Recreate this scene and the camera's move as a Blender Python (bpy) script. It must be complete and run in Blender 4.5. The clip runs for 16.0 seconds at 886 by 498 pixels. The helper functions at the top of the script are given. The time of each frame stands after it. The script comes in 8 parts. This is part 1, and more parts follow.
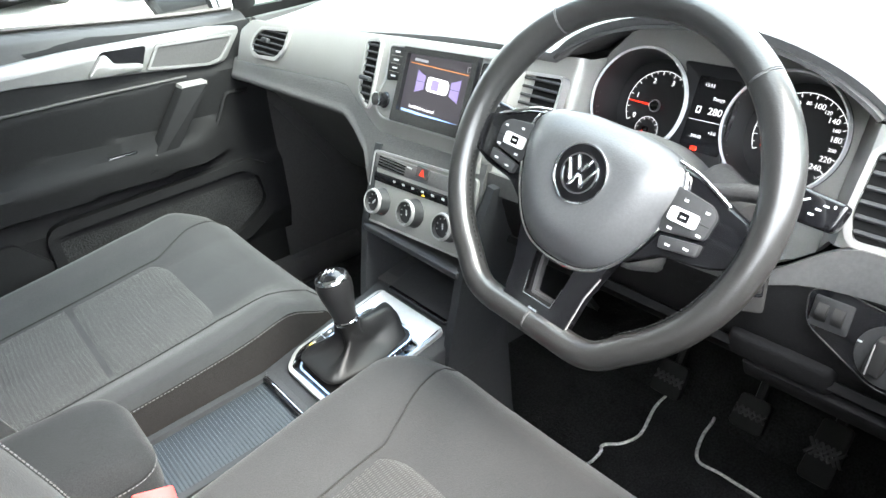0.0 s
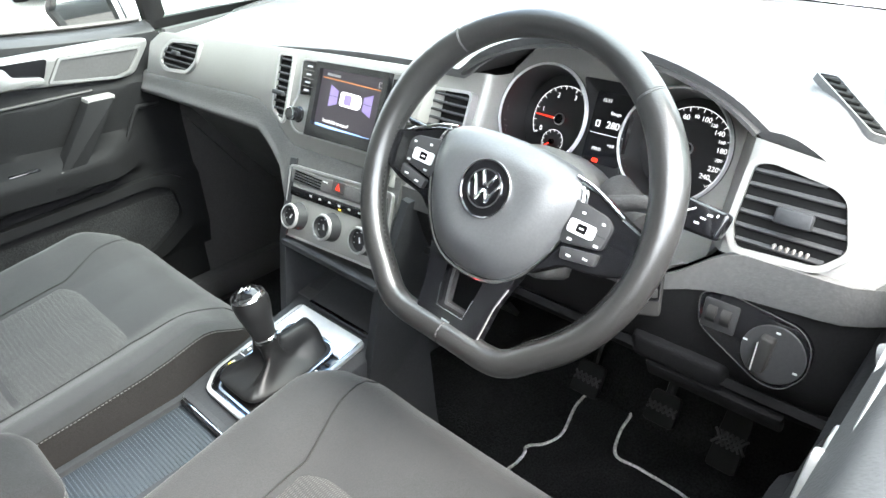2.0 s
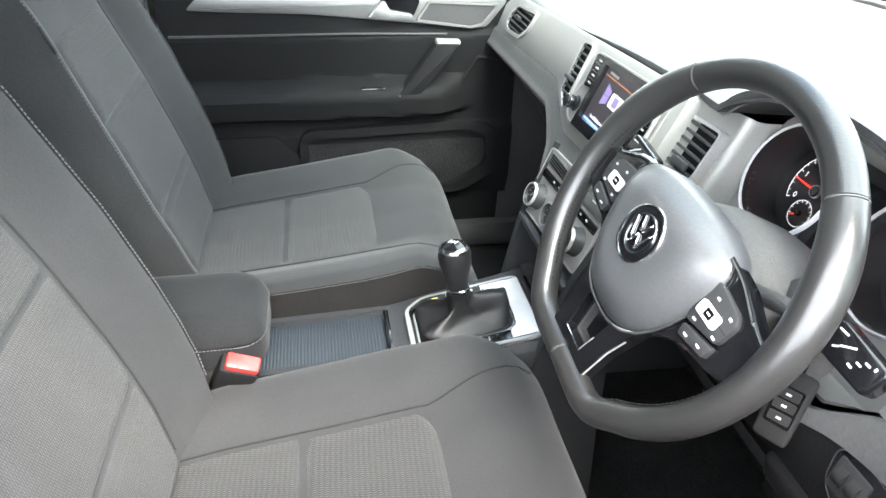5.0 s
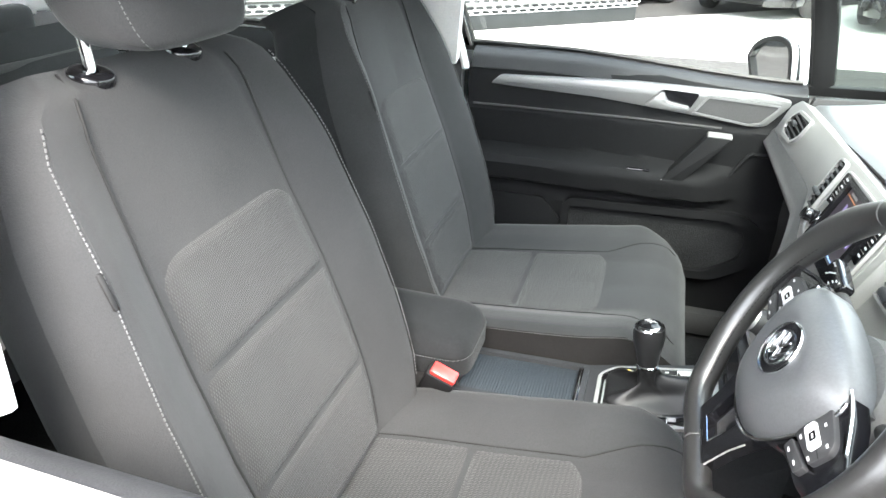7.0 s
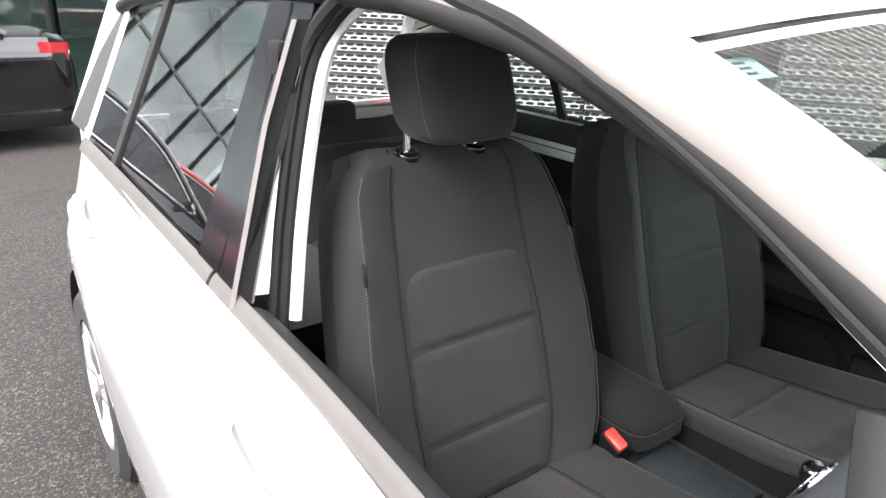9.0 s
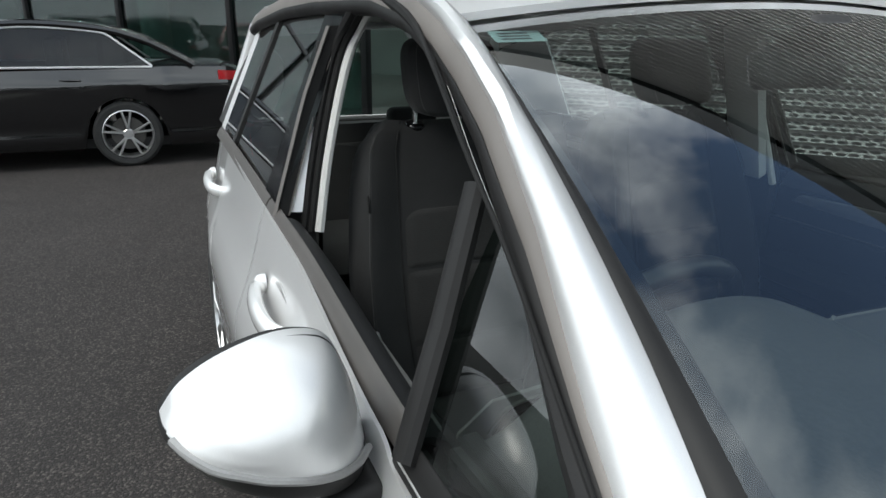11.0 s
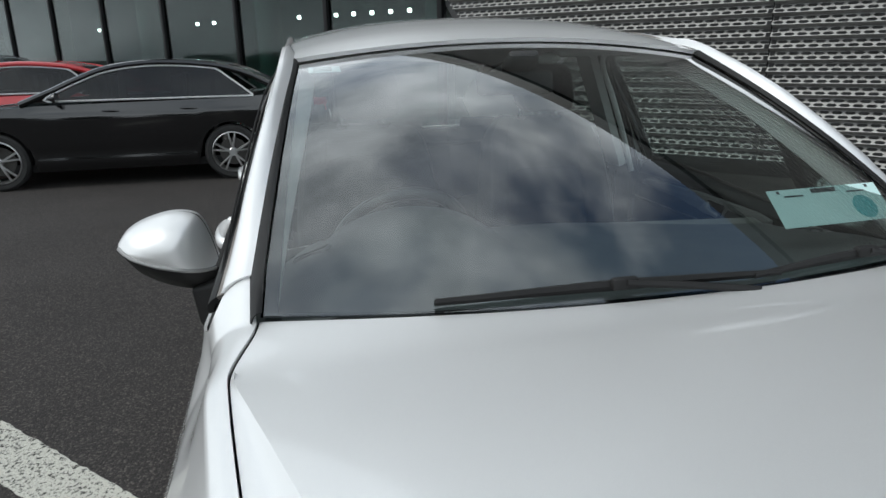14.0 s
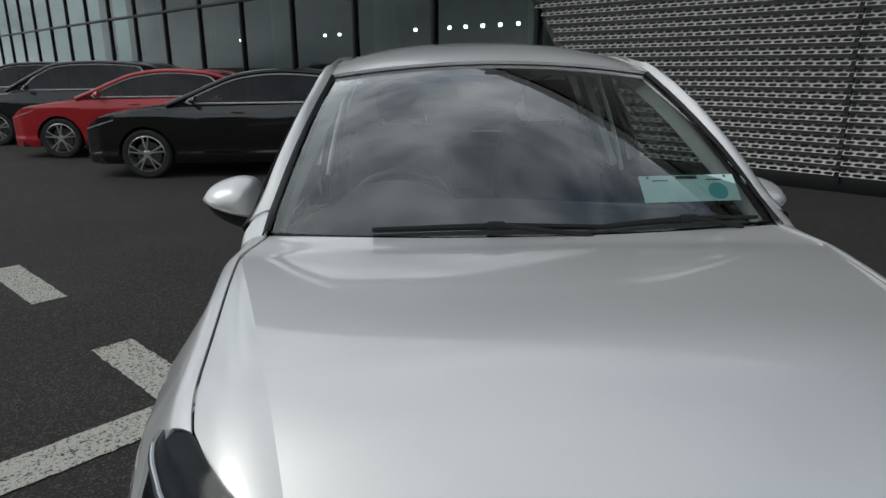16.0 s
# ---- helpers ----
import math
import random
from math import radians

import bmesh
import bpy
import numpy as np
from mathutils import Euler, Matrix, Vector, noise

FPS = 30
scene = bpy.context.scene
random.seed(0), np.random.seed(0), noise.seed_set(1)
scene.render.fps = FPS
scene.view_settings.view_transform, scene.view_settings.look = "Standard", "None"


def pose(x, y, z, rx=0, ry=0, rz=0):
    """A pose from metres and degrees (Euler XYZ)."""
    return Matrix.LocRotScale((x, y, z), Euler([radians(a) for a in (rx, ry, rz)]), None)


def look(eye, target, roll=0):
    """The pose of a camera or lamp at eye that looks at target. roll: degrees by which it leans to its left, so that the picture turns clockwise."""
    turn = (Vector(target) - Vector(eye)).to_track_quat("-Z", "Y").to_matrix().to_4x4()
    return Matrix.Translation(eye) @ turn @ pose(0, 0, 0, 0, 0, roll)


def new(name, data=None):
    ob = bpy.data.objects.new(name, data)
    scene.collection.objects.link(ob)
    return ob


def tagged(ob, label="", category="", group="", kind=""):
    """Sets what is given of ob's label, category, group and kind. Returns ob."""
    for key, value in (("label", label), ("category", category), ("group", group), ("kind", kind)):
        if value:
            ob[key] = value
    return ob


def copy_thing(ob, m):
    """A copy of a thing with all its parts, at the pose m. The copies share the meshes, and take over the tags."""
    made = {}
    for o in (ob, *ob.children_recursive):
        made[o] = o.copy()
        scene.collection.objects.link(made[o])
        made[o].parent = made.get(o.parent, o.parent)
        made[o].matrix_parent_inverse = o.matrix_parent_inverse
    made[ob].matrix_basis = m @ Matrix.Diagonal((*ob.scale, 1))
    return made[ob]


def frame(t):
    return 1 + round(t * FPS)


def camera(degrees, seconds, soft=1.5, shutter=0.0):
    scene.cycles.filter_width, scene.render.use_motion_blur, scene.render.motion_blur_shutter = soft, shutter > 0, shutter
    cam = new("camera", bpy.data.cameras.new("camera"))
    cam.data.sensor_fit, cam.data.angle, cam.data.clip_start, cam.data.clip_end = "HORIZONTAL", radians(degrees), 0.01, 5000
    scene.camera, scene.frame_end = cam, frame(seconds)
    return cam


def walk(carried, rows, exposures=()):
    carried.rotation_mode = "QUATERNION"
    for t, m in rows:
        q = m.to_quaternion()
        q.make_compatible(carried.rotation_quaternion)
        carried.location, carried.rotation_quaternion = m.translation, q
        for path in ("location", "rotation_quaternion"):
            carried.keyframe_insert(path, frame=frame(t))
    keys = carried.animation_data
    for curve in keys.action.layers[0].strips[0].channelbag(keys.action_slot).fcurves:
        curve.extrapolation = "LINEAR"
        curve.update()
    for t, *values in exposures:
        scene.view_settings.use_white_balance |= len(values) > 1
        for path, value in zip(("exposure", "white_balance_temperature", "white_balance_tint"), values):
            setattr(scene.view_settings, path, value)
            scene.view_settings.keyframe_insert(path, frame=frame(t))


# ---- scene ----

cam = camera(67.3, 16.0, soft=1.5)
PATH = [
    (0, (-1.481, -0.756, 1.261), (-0.4, 0.599, 0.263), -4.5),
    (0.5, (-1.477, -0.76, 1.262), (-0.379, 0.575, 0.255), -5.1),
    (1, (-1.471, -0.765, 1.264), (-0.316, 0.522, 0.259), -5.1),
    (1.5, (-1.472, -0.775, 1.27), (-0.267, 0.474, 0.275), -4.9),
    (2, (-1.468, -0.777, 1.276), (-0.236, 0.443, 0.279), -3.0),
    (2.5, (-1.453, -0.801, 1.278), (-0.23, 0.422, 0.274), -2.0),
    (3, (-1.421, -0.82, 1.285), (-0.397, 0.56, 0.263), -2.1),
    (3.5, (-1.38, -0.851, 1.302), (-0.582, 0.66, 0.262), -0.8),
    (3.7, (-1.361, -0.858, 1.303), (-0.64, 0.687, 0.258), -0.3),
    (5.8, (-1.24, -0.934, 1.34), (-1.204, 0.766, 0.288), 1.7),
    (6, (-1.225, -0.953, 1.348), (-1.281, 0.765, 0.327), 1.6),
    (6.5, (-1.185, -0.997, 1.367), (-1.509, 0.718, 0.39), 0.9),
    (7, (-1.149, -1.018, 1.394), (-1.686, 0.67, 0.466), 0.7),
    (7.5, (-1.074, -1.024, 1.421), (-1.885, 0.586, 0.555), 0.4),
    (8, (-0.945, -1.022, 1.455), (-2.111, 0.376, 0.626), 0.6),
    (8.5, (-0.865, -1.068, 1.475), (-2.215, 0.191, 0.707), 1.3),
    (9, (-0.744, -1.096, 1.494), (-2.237, 0.024, 0.777), 2.0),
    (9.2, (-0.673, -1.103, 1.496), (-2.21, -0.034, 0.792), 1.8),
    (11.3, (-0.125, -1.03, 1.441), (-1.883, -0.31, 0.816), 1.2),
    (11.5, (-0.08, -1.033, 1.435), (-1.851, -0.337, 0.821), 1.6),
    (12, (0.098, -0.999, 1.448), (-1.709, -0.377, 0.856), 1.6),
    (12.5, (0.271, -0.94, 1.453), (-1.548, -0.335, 0.883), 1.1),
    (13, (0.425, -0.863, 1.457), (-1.401, -0.274, 0.892), 0.2),
    (13.5, (0.622, -0.725, 1.471), (-1.23, -0.235, 0.896), -0.6),
    (14, (0.804, -0.658, 1.48), (-1.063, -0.221, 0.912), -1.1),
    (14.5, (0.99, -0.613, 1.486), (-0.896, -0.247, 0.93), -1.1),
    (15, (1.171, -0.561, 1.492), (-0.732, -0.272, 0.95), -1.3),
    (15.5, (1.342, -0.451, 1.498), (-0.578, -0.255, 0.974), -1.3),
    (16, (1.536, -0.337, 1.507), (-0.387, -0.233, 0.97), -0.5),
]
EXPOSURES = [(0.0, 5.24, 6600, 8), (2.5, 5.16, 6600, 8), (3.5, 5.02, 6600, 9), (6.5, 4.92, 6600, 10), (7.5, 4.75, 6700, 11), (8.0, 4.50, 6650, 13), (8.5, 3.75, 6700, 14), (9.2, 3.05, 6750, 14), (11.0, 1.12, 6400, 5), (11.5, 1.12, 6400, 5), (12.5, 1.22, 6400, 5), (14.5, 0.36, 6350, 5), (16.0, -0.08, 6450, 6)]
walk(cam, [(t, look(eye, target, roll)) for t, eye, target, roll in PATH], EXPOSURES)

# ---------------------------------------------------------------- light
SUN_ELEV, SUN_AZ = 50.0, -74.0      # degrees; azimuth from the car's nose, negative towards the driver's side
world = bpy.data.worlds.new("sky")
scene.world = world
world.use_nodes = True
wn = world.node_tree
wn.nodes.clear()


def wnode(kind, **inputs):
    n = wn.nodes.new(kind)
    for k, v in inputs.items():
        n.inputs[k].default_value = v
    return n


w_out, w_bg = wnode("ShaderNodeOutputWorld"), wnode("ShaderNodeBackground")
w_sky = wnode("ShaderNodeTexSky")
w_sky.sky_type, w_sky.sun_disc = "NISHITA", False
w_sky.sun_elevation, w_sky.sun_rotation = radians(SUN_ELEV), radians(90 - SUN_AZ)
w_tc = wnode("ShaderNodeTexCoord")
w_map = wnode("ShaderNodeMapping")
w_map.inputs["Scale"].default_value = (1.0, 1.0, 2.4)
w_map.inputs["Rotation"].default_value = (0, 0, radians(-24.0))
w_map.inputs["Location"].default_value = (1.35, -0.7, 0.4)
w_noise = wnode("ShaderNodeTexNoise", Scale=2.1, Detail=9.0, Roughness=0.56, Distortion=0.35)
w_ramp = wnode("ShaderNodeValToRGB")
w_ramp.color_ramp.elements[0].position, w_ramp.color_ramp.elements[1].position = 0.36, 0.60
w_noise2 = wnode("ShaderNodeTexNoise", Scale=4.5, Detail=6.0, Roughness=0.6)
w_cloud = wnode("ShaderNodeValToRGB")
w_cloud.color_ramp.elements[0].position, w_cloud.color_ramp.elements[0].color = 0.3, (4.3, 4.7, 5.2, 1)
w_cloud.color_ramp.elements[1].position, w_cloud.color_ramp.elements[1].color = 0.68, (12.4, 12.9, 13.6, 1)
w_mix = wnode("ShaderNodeMix")
w_mix.data_type = "RGBA"
L = wn.links.new
L(w_tc.outputs["Generated"], w_map.inputs["Vector"])
L(w_map.outputs["Vector"], w_noise.inputs["Vector"])
L(w_map.outputs["Vector"], w_noise2.inputs["Vector"])
L(w_noise2.outputs["Fac"], w_cloud.inputs["Fac"])
# the cloud closes towards the horizon
w_sep = wnode("ShaderNodeSeparateXYZ")
w_low = wnode("ShaderNodeMapRange")
w_low.inputs["From Min"].default_value, w_low.inputs["From Max"].default_value = 0.10, 0.42
w_low.inputs["To Min"].default_value, w_low.inputs["To Max"].default_value = 1.0, 0.0
# one clearing high over the passenger side
w_dot = wnode("ShaderNodeVectorMath")
w_dot.operation = "DOT_PRODUCT"
w_dot.inputs[1].default_value = (0.0, 0.57, 0.82)
w_gap = wnode("ShaderNodeMapRange")
w_gap.inputs["From Min"].default_value, w_gap.inputs["From Max"].default_value = 0.88, 0.995
w_gap.inputs["To Min"].default_value, w_gap.inputs["To Max"].default_value = 0.13, -0.15
w_sum = wnode("ShaderNodeMath")
w_sum.operation = "ADD"
L(w_tc.outputs["Generated"], w_dot.inputs[0])
L(w_dot.outputs["Value"], w_gap.inputs["Value"])
L(w_gap.outputs["Result"], w_sum.inputs[0])
L(w_noise.outputs["Fac"], w_sum.inputs[1])
L(w_sum.outputs[0], w_ramp.inputs["Fac"])
w_max = wnode("ShaderNodeMath")
w_max.operation = "MAXIMUM"
L(w_tc.outputs["Generated"], w_sep.inputs[0])
L(w_sep.outputs["Z"], w_low.inputs["Value"])
L(w_low.outputs["Result"], w_max.inputs[0])
L(w_ramp.outputs["Color"], w_max.inputs[1])
L(w_max.outputs[0], w_mix.inputs["Factor"])
L(w_sky.outputs["Color"], w_mix.inputs["A"])
L(w_cloud.outputs["Color"], w_mix.inputs["B"])
L(w_mix.outputs["Result"], w_bg.inputs["Color"])
w_bg.inputs["Strength"].default_value = 0.075
L(w_bg.outputs["Background"], w_out.inputs["Surface"])

sun_data = bpy.data.lights.new("sun", "SUN")
sun_data.energy, sun_data.angle, sun_data.color = 0.85, radians(30.0), (1.0, 0.96, 0.90)
sun = new("sun", sun_data)
sun_to = Vector((math.cos(radians(SUN_ELEV)) * math.cos(radians(SUN_AZ)), math.cos(radians(SUN_ELEV)) * math.sin(radians(SUN_AZ)), math.sin(radians(SUN_ELEV))))
sun.matrix_world = look(sun_to * 30, (0, 0, 0))

# ---------------------------------------------------------------- materials
def material(name, color, rough=0.5, metal=0.0, grain=0.0, grain_size=0.001, bump=0.0, bump_size=0.001, stain=0.0, stain_size=0.1, coat=0.0, sheen=0.0, dark=None, spec=0.5):
    """Principled surface with fine grain, slow stains, and relief, all in object metres."""
    m = bpy.data.materials.new(name)
    m.use_nodes = True
    nt = m.node_tree
    b = nt.nodes["Principled BSDF"]
    b.inputs["Roughness"].default_value = rough
    b.inputs["Metallic"].default_value = metal
    b.inputs["Coat Weight"].default_value = coat
    b.inputs["Coat Roughness"].default_value = 0.06
    b.inputs["Sheen Weight"].default_value = sheen
    b.inputs["Specular IOR Level"].default_value = spec
    tc = nt.nodes.new("ShaderNodeTexCoord")
    col = (*color, 1)
    b.inputs["Base Color"].default_value = col
    last = None

    def noise_at(size, detail=4.0):
        n = nt.nodes.new("ShaderNodeTexNoise")
        n.inputs["Scale"].default_value = 1.0 / size
        n.inputs["Detail"].default_value = detail
        nt.links.new(tc.outputs["Object"], n.inputs["Vector"])
        return n

    def vary(amount, size):
        nonlocal last
        n = noise_at(size)
        rmp = nt.nodes.new("ShaderNodeMapRange")
        rmp.inputs["From Min"].default_value, rmp.inputs["From Max"].default_value = 0.3, 0.7
        rmp.inputs["To Min"].default_value, rmp.inputs["To Max"].default_value = 1 - amount, 1 + amount
        nt.links.new(n.outputs["Fac"], rmp.inputs["Value"])
        mx = nt.nodes.new("ShaderNodeMix")
        mx.data_type, mx.blend_type = "RGBA", "MULTIPLY"
        mx.inputs["Factor"].default_value = 1.0
        if last is None:
            mx.inputs["A"].default_value = col
        else:
            nt.links.new(last, mx.inputs["A"])
        nt.links.new(rmp.outputs["Result"], mx.inputs["B"])
        last = mx.outputs["Result"]

    if grain:
        vary(grain, grain_size)
    if stain:
        vary(stain, stain_size)
        n = noise_at(stain_size * 0.7)
        rr = nt.nodes.new("ShaderNodeMapRange")
        rr.inputs["To Min"].default_value, rr.inputs["To Max"].default_value = rough * 0.85, min(1.0, rough * 1.15)
        nt.links.new(n.outputs["Fac"], rr.inputs["Value"])
        nt.links.new(rr.outputs["Result"], b.inputs["Roughness"])
    if last is not None:
        nt.links.new(last, b.inputs["Base Color"])
    if bump:
        n = noise_at(bump_size, 3.0)
        bp = nt.nodes.new("ShaderNodeBump")
        bp.inputs["Strength"].default_value = bump
        bp.inputs["Distance"].default_value = bump_size * 0.5
        nt.links.new(n.outputs["Fac"], bp.inputs["Height"])
        nt.links.new(bp.outputs["Normal"], b.inputs["Normal"])
    return m


def pebbled(name, color, rough, cell, strength, spec=0.4):
    """Grained moulded plastic or leather: rounded cells in relief."""
    m = material(name, color, rough, grain=0.10, grain_size=cell * 2, stain=0.06, stain_size=0.15, spec=spec)
    nt = m.node_tree
    b = nt.nodes["Principled BSDF"]
    tc = [n for n in nt.nodes if n.type == "TEX_COORD"][0]
    v = nt.nodes.new("ShaderNodeTexVoronoi")
    v.inputs["Scale"].default_value = 1 / cell
    v.feature = "SMOOTH_F1"
    nt.links.new(tc.outputs["Object"], v.inputs["Vector"])
    bp = nt.nodes.new("ShaderNodeBump")
    bp.invert = True
    bp.inputs["Strength"].default_value, bp.inputs["Distance"].default_value = strength, cell * 0.4
    nt.links.new(v.outputs["Distance"], bp.inputs["Height"])
    nt.links.new(bp.outputs["Normal"], b.inputs["Normal"])
    return m


def knit(name, color, light, pitch, slant=0.5):
    """Woven seat fabric: small staggered ribs in relief and in tone."""
    m = bpy.data.materials.new(name)
    m.use_nodes = True
    nt = m.node_tree
    b = nt.nodes["Principled BSDF"]
    b.inputs["Roughness"].default_value, b.inputs["Sheen Weight"].default_value = 0.9, 0.10
    b.inputs["Specular IOR Level"].default_value = 0.2
    tc = nt.nodes.new("ShaderNodeTexCoord")
    sp = nt.nodes.new("ShaderNodeSeparateXYZ")
    nt.links.new(tc.outputs["Object"], sp.inputs[0])
    run = nt.nodes.new("ShaderNodeMath")
    run.operation = "SUBTRACT"
    nt.links.new(sp.outputs["Z"], run.inputs[0])
    nt.links.new(sp.outputs["X"], run.inputs[1])
    flat = nt.nodes.new("ShaderNodeCombineXYZ")
    nt.links.new(run.outputs[0], flat.inputs["X"])
    nt.links.new(sp.outputs["Y"], flat.inputs["Y"])

    def wave(axis, scale):
        mp = nt.nodes.new("ShaderNodeMapping")
        mp.inputs["Rotation"].default_value = axis
        nt.links.new(flat.outputs[0], mp.inputs["Vector"])
        w = nt.nodes.new("ShaderNodeTexWave")
        w.inputs["Scale"].default_value = scale
        w.inputs["Distortion"].default_value = 0.6
        w.inputs["Detail"].default_value = 1.0
        nt.links.new(mp.outputs["Vector"], w.inputs["Vector"])
        return w

    a, c = wave((0, 0, radians(90 + 28 * slant)), 0.32 / pitch), wave((0, 0, radians(90 - 28 * slant)), 0.32 / pitch)
    mul = nt.nodes.new("ShaderNodeMath")
    mul.operation = "MULTIPLY"
    nt.links.new(a.outputs["Fac"], mul.inputs[0])
    nt.links.new(c.outputs["Fac"], mul.inputs[1])
    big = nt.nodes.new("ShaderNodeTexNoise")
    big.inputs["Scale"].default_value = 14.0
    nt.links.new(tc.outputs["Object"], big.inputs["Vector"])
    add = nt.nodes.new("ShaderNodeMath")
    add.operation = "MULTIPLY_ADD"
    add.inputs[1].default_value, add.inputs[2].default_value = 0.5, 0.0
    nt.links.new(big.outputs["Fac"], add.inputs[0])
    tot = nt.nodes.new("ShaderNodeMath")
    tot.operation = "ADD"
    nt.links.new(mul.outputs[0], tot.inputs[0])
    nt.links.new(add.outputs[0], tot.inputs[1])
    mx = nt.nodes.new("ShaderNodeMix")
    mx.data_type = "RGBA"
    mx.inputs["A"].default_value, mx.inputs["B"].default_value = (*color, 1), (*light, 1)
    nt.links.new(tot.outputs[0], mx.inputs["Factor"])
    nt.links.new(mx.outputs["Result"], b.inputs["Base Color"])
    bp = nt.nodes.new("ShaderNodeBump")
    bp.inputs["Strength"].default_value, bp.inputs["Distance"].default_value = 0.6, pitch * 0.4
    nt.links.new(mul.outputs[0], bp.inputs["Height"])
    nt.links.new(bp.outputs["Normal"], b.inputs["Normal"])
    return m


def glowing(name, color, strength):
    m = bpy.data.materials.new(name)
    m.use_nodes = True
    b = m.node_tree.nodes["Principled BSDF"]
    b.inputs["Base Color"].default_value = (*[c * 0.3 for c in color], 1)
    b.inputs["Emission Color"].default_value = (*color, 1)
    b.inputs["Emission Strength"].default_value = strength
    b.inputs["Roughness"].default_value = 0.3
    return m


def glazing(name, tint=(0.90, 0.95, 0.93), gloss=1.0):
    """Thin pane: clear, mirroring more at grazing angles."""
    m = bpy.data.materials.new(name)
    m.use_nodes = True
    nt = m.node_tree
    nt.nodes.clear()
    out = nt.nodes.new("ShaderNodeOutputMaterial")
    tr = nt.nodes.new("ShaderNodeBsdfTransparent")
    tr.inputs["Color"].default_value = (*tint, 1)
    gl = nt.nodes.new("ShaderNodeBsdfGlossy")
    gl.inputs["Roughness"].default_value = 0.008
    gl.inputs["Color"].default_value = (1, 1, 1, 1)
    lw = nt.nodes.new("ShaderNodeLayerWeight")
    lw.inputs["Blend"].default_value = 0.5
    pw = nt.nodes.new("ShaderNodeMath")
    pw.operation = "POWER"
    pw.inputs[1].default_value = 5.0
    nt.links.new(lw.outputs["Facing"], pw.inputs[0])
    mul = nt.nodes.new("ShaderNodeMath")
    mul.operation = "MULTIPLY_ADD"
    mul.use_clamp = True
    mul.inputs[1].default_value, mul.inputs[2].default_value = 0.95 * gloss, 0.043 * gloss
    nt.links.new(pw.outputs[0], mul.inputs[0])
    mx = nt.nodes.new("ShaderNodeMixShader")
    nt.links.new(mul.outputs[0], mx.inputs["Fac"])
    nt.links.new(tr.outputs["BSDF"], mx.inputs[1])
    nt.links.new(gl.outputs["BSDF"], mx.inputs[2])
    nt.links.new(mx.outputs["Shader"], out.inputs["Surface"])
    return m




def chippings(name, dark, pale, cell, worn=None):
    """Rolled stone chippings in bitumen; with worn, paint lies over them and has cracked away in places."""
    m = material(name, dark, 0.92, stain=0.14, stain_size=1.3, bump=0.0)
    nt = m.node_tree
    b = nt.nodes["Principled BSDF"]
    tc = [n for n in nt.nodes if n.type == "TEX_COORD"][0]
    v = nt.nodes.new("ShaderNodeTexVoronoi")
    v.inputs["Scale"].default_value = 1 / cell
    nt.links.new(tc.outputs["Object"], v.inputs["Vector"])
    r = nt.nodes.new("ShaderNodeValToRGB")
    e = r.color_ramp.elements
    e[0].position, e[0].color = 0.0, (*[c * 0.45 for c in dark], 1)
    e[1].position, e[1].color = 1.0, (*pale, 1)
    k = e.new(0.72)
    k.color = (*dark, 1)
    sep = nt.nodes.new("ShaderNodeSeparateColor")
    nt.links.new(v.outputs["Color"], sep.inputs[0])
    nt.links.new(sep.outputs[0], r.inputs["Fac"])
    big = nt.nodes.new("ShaderNodeTexNoise")
    big.inputs["Scale"].default_value, big.inputs["Detail"].default_value = 0.9, 5.0
    nt.links.new(tc.outputs["Object"], big.inputs["Vector"])
    mp = nt.nodes.new("ShaderNodeMapRange")
    mp.inputs["To Min"].default_value, mp.inputs["To Max"].default_value = 0.72, 1.3
    nt.links.new(big.outputs["Fac"], mp.inputs["Value"])
    mul = nt.nodes.new("ShaderNodeVectorMath")
    mul.operation = "SCALE"
    nt.links.new(r.outputs["Color"], mul.inputs[0])
    nt.links.new(mp.outputs["Result"], mul.inputs["Scale"])
    col = mul.outputs[0]
    if worn:
        n1 = nt.nodes.new("ShaderNodeTexNoise")
        n1.inputs["Scale"].default_value, n1.inputs["Detail"].default_value, n1.inputs["Roughness"].default_value = 60.0, 8.0, 0.75
        nt.links.new(tc.outputs["Object"], n1.inputs["Vector"])
        cr = nt.nodes.new("ShaderNodeValToRGB")
        cr.color_ramp.elements[0].position, cr.color_ramp.elements[1].position = 0.43, 0.47
        nt.links.new(n1.outputs["Fac"], cr.inputs["Fac"])
        mx = nt.nodes.new("ShaderNodeMix")
        mx.data_type = "RGBA"
        mx.inputs["B"].default_value = (*worn, 1)
        nt.links.new(cr.outputs["Color"], mx.inputs["Factor"])
        nt.links.new(col, mx.inputs["A"])
        col = mx.outputs["Result"]
    nt.links.new(col, b.inputs["Base Color"])
    bp = nt.nodes.new("ShaderNodeBump")
    bp.inputs["Strength"].default_value, bp.inputs["Distance"].default_value = 0.9, cell * 0.35
    nt.links.new(v.outputs["Distance"], bp.inputs["Height"])
    bp.invert = True
    nt.links.new(bp.outputs["Normal"], b.inputs["Normal"])
    return m


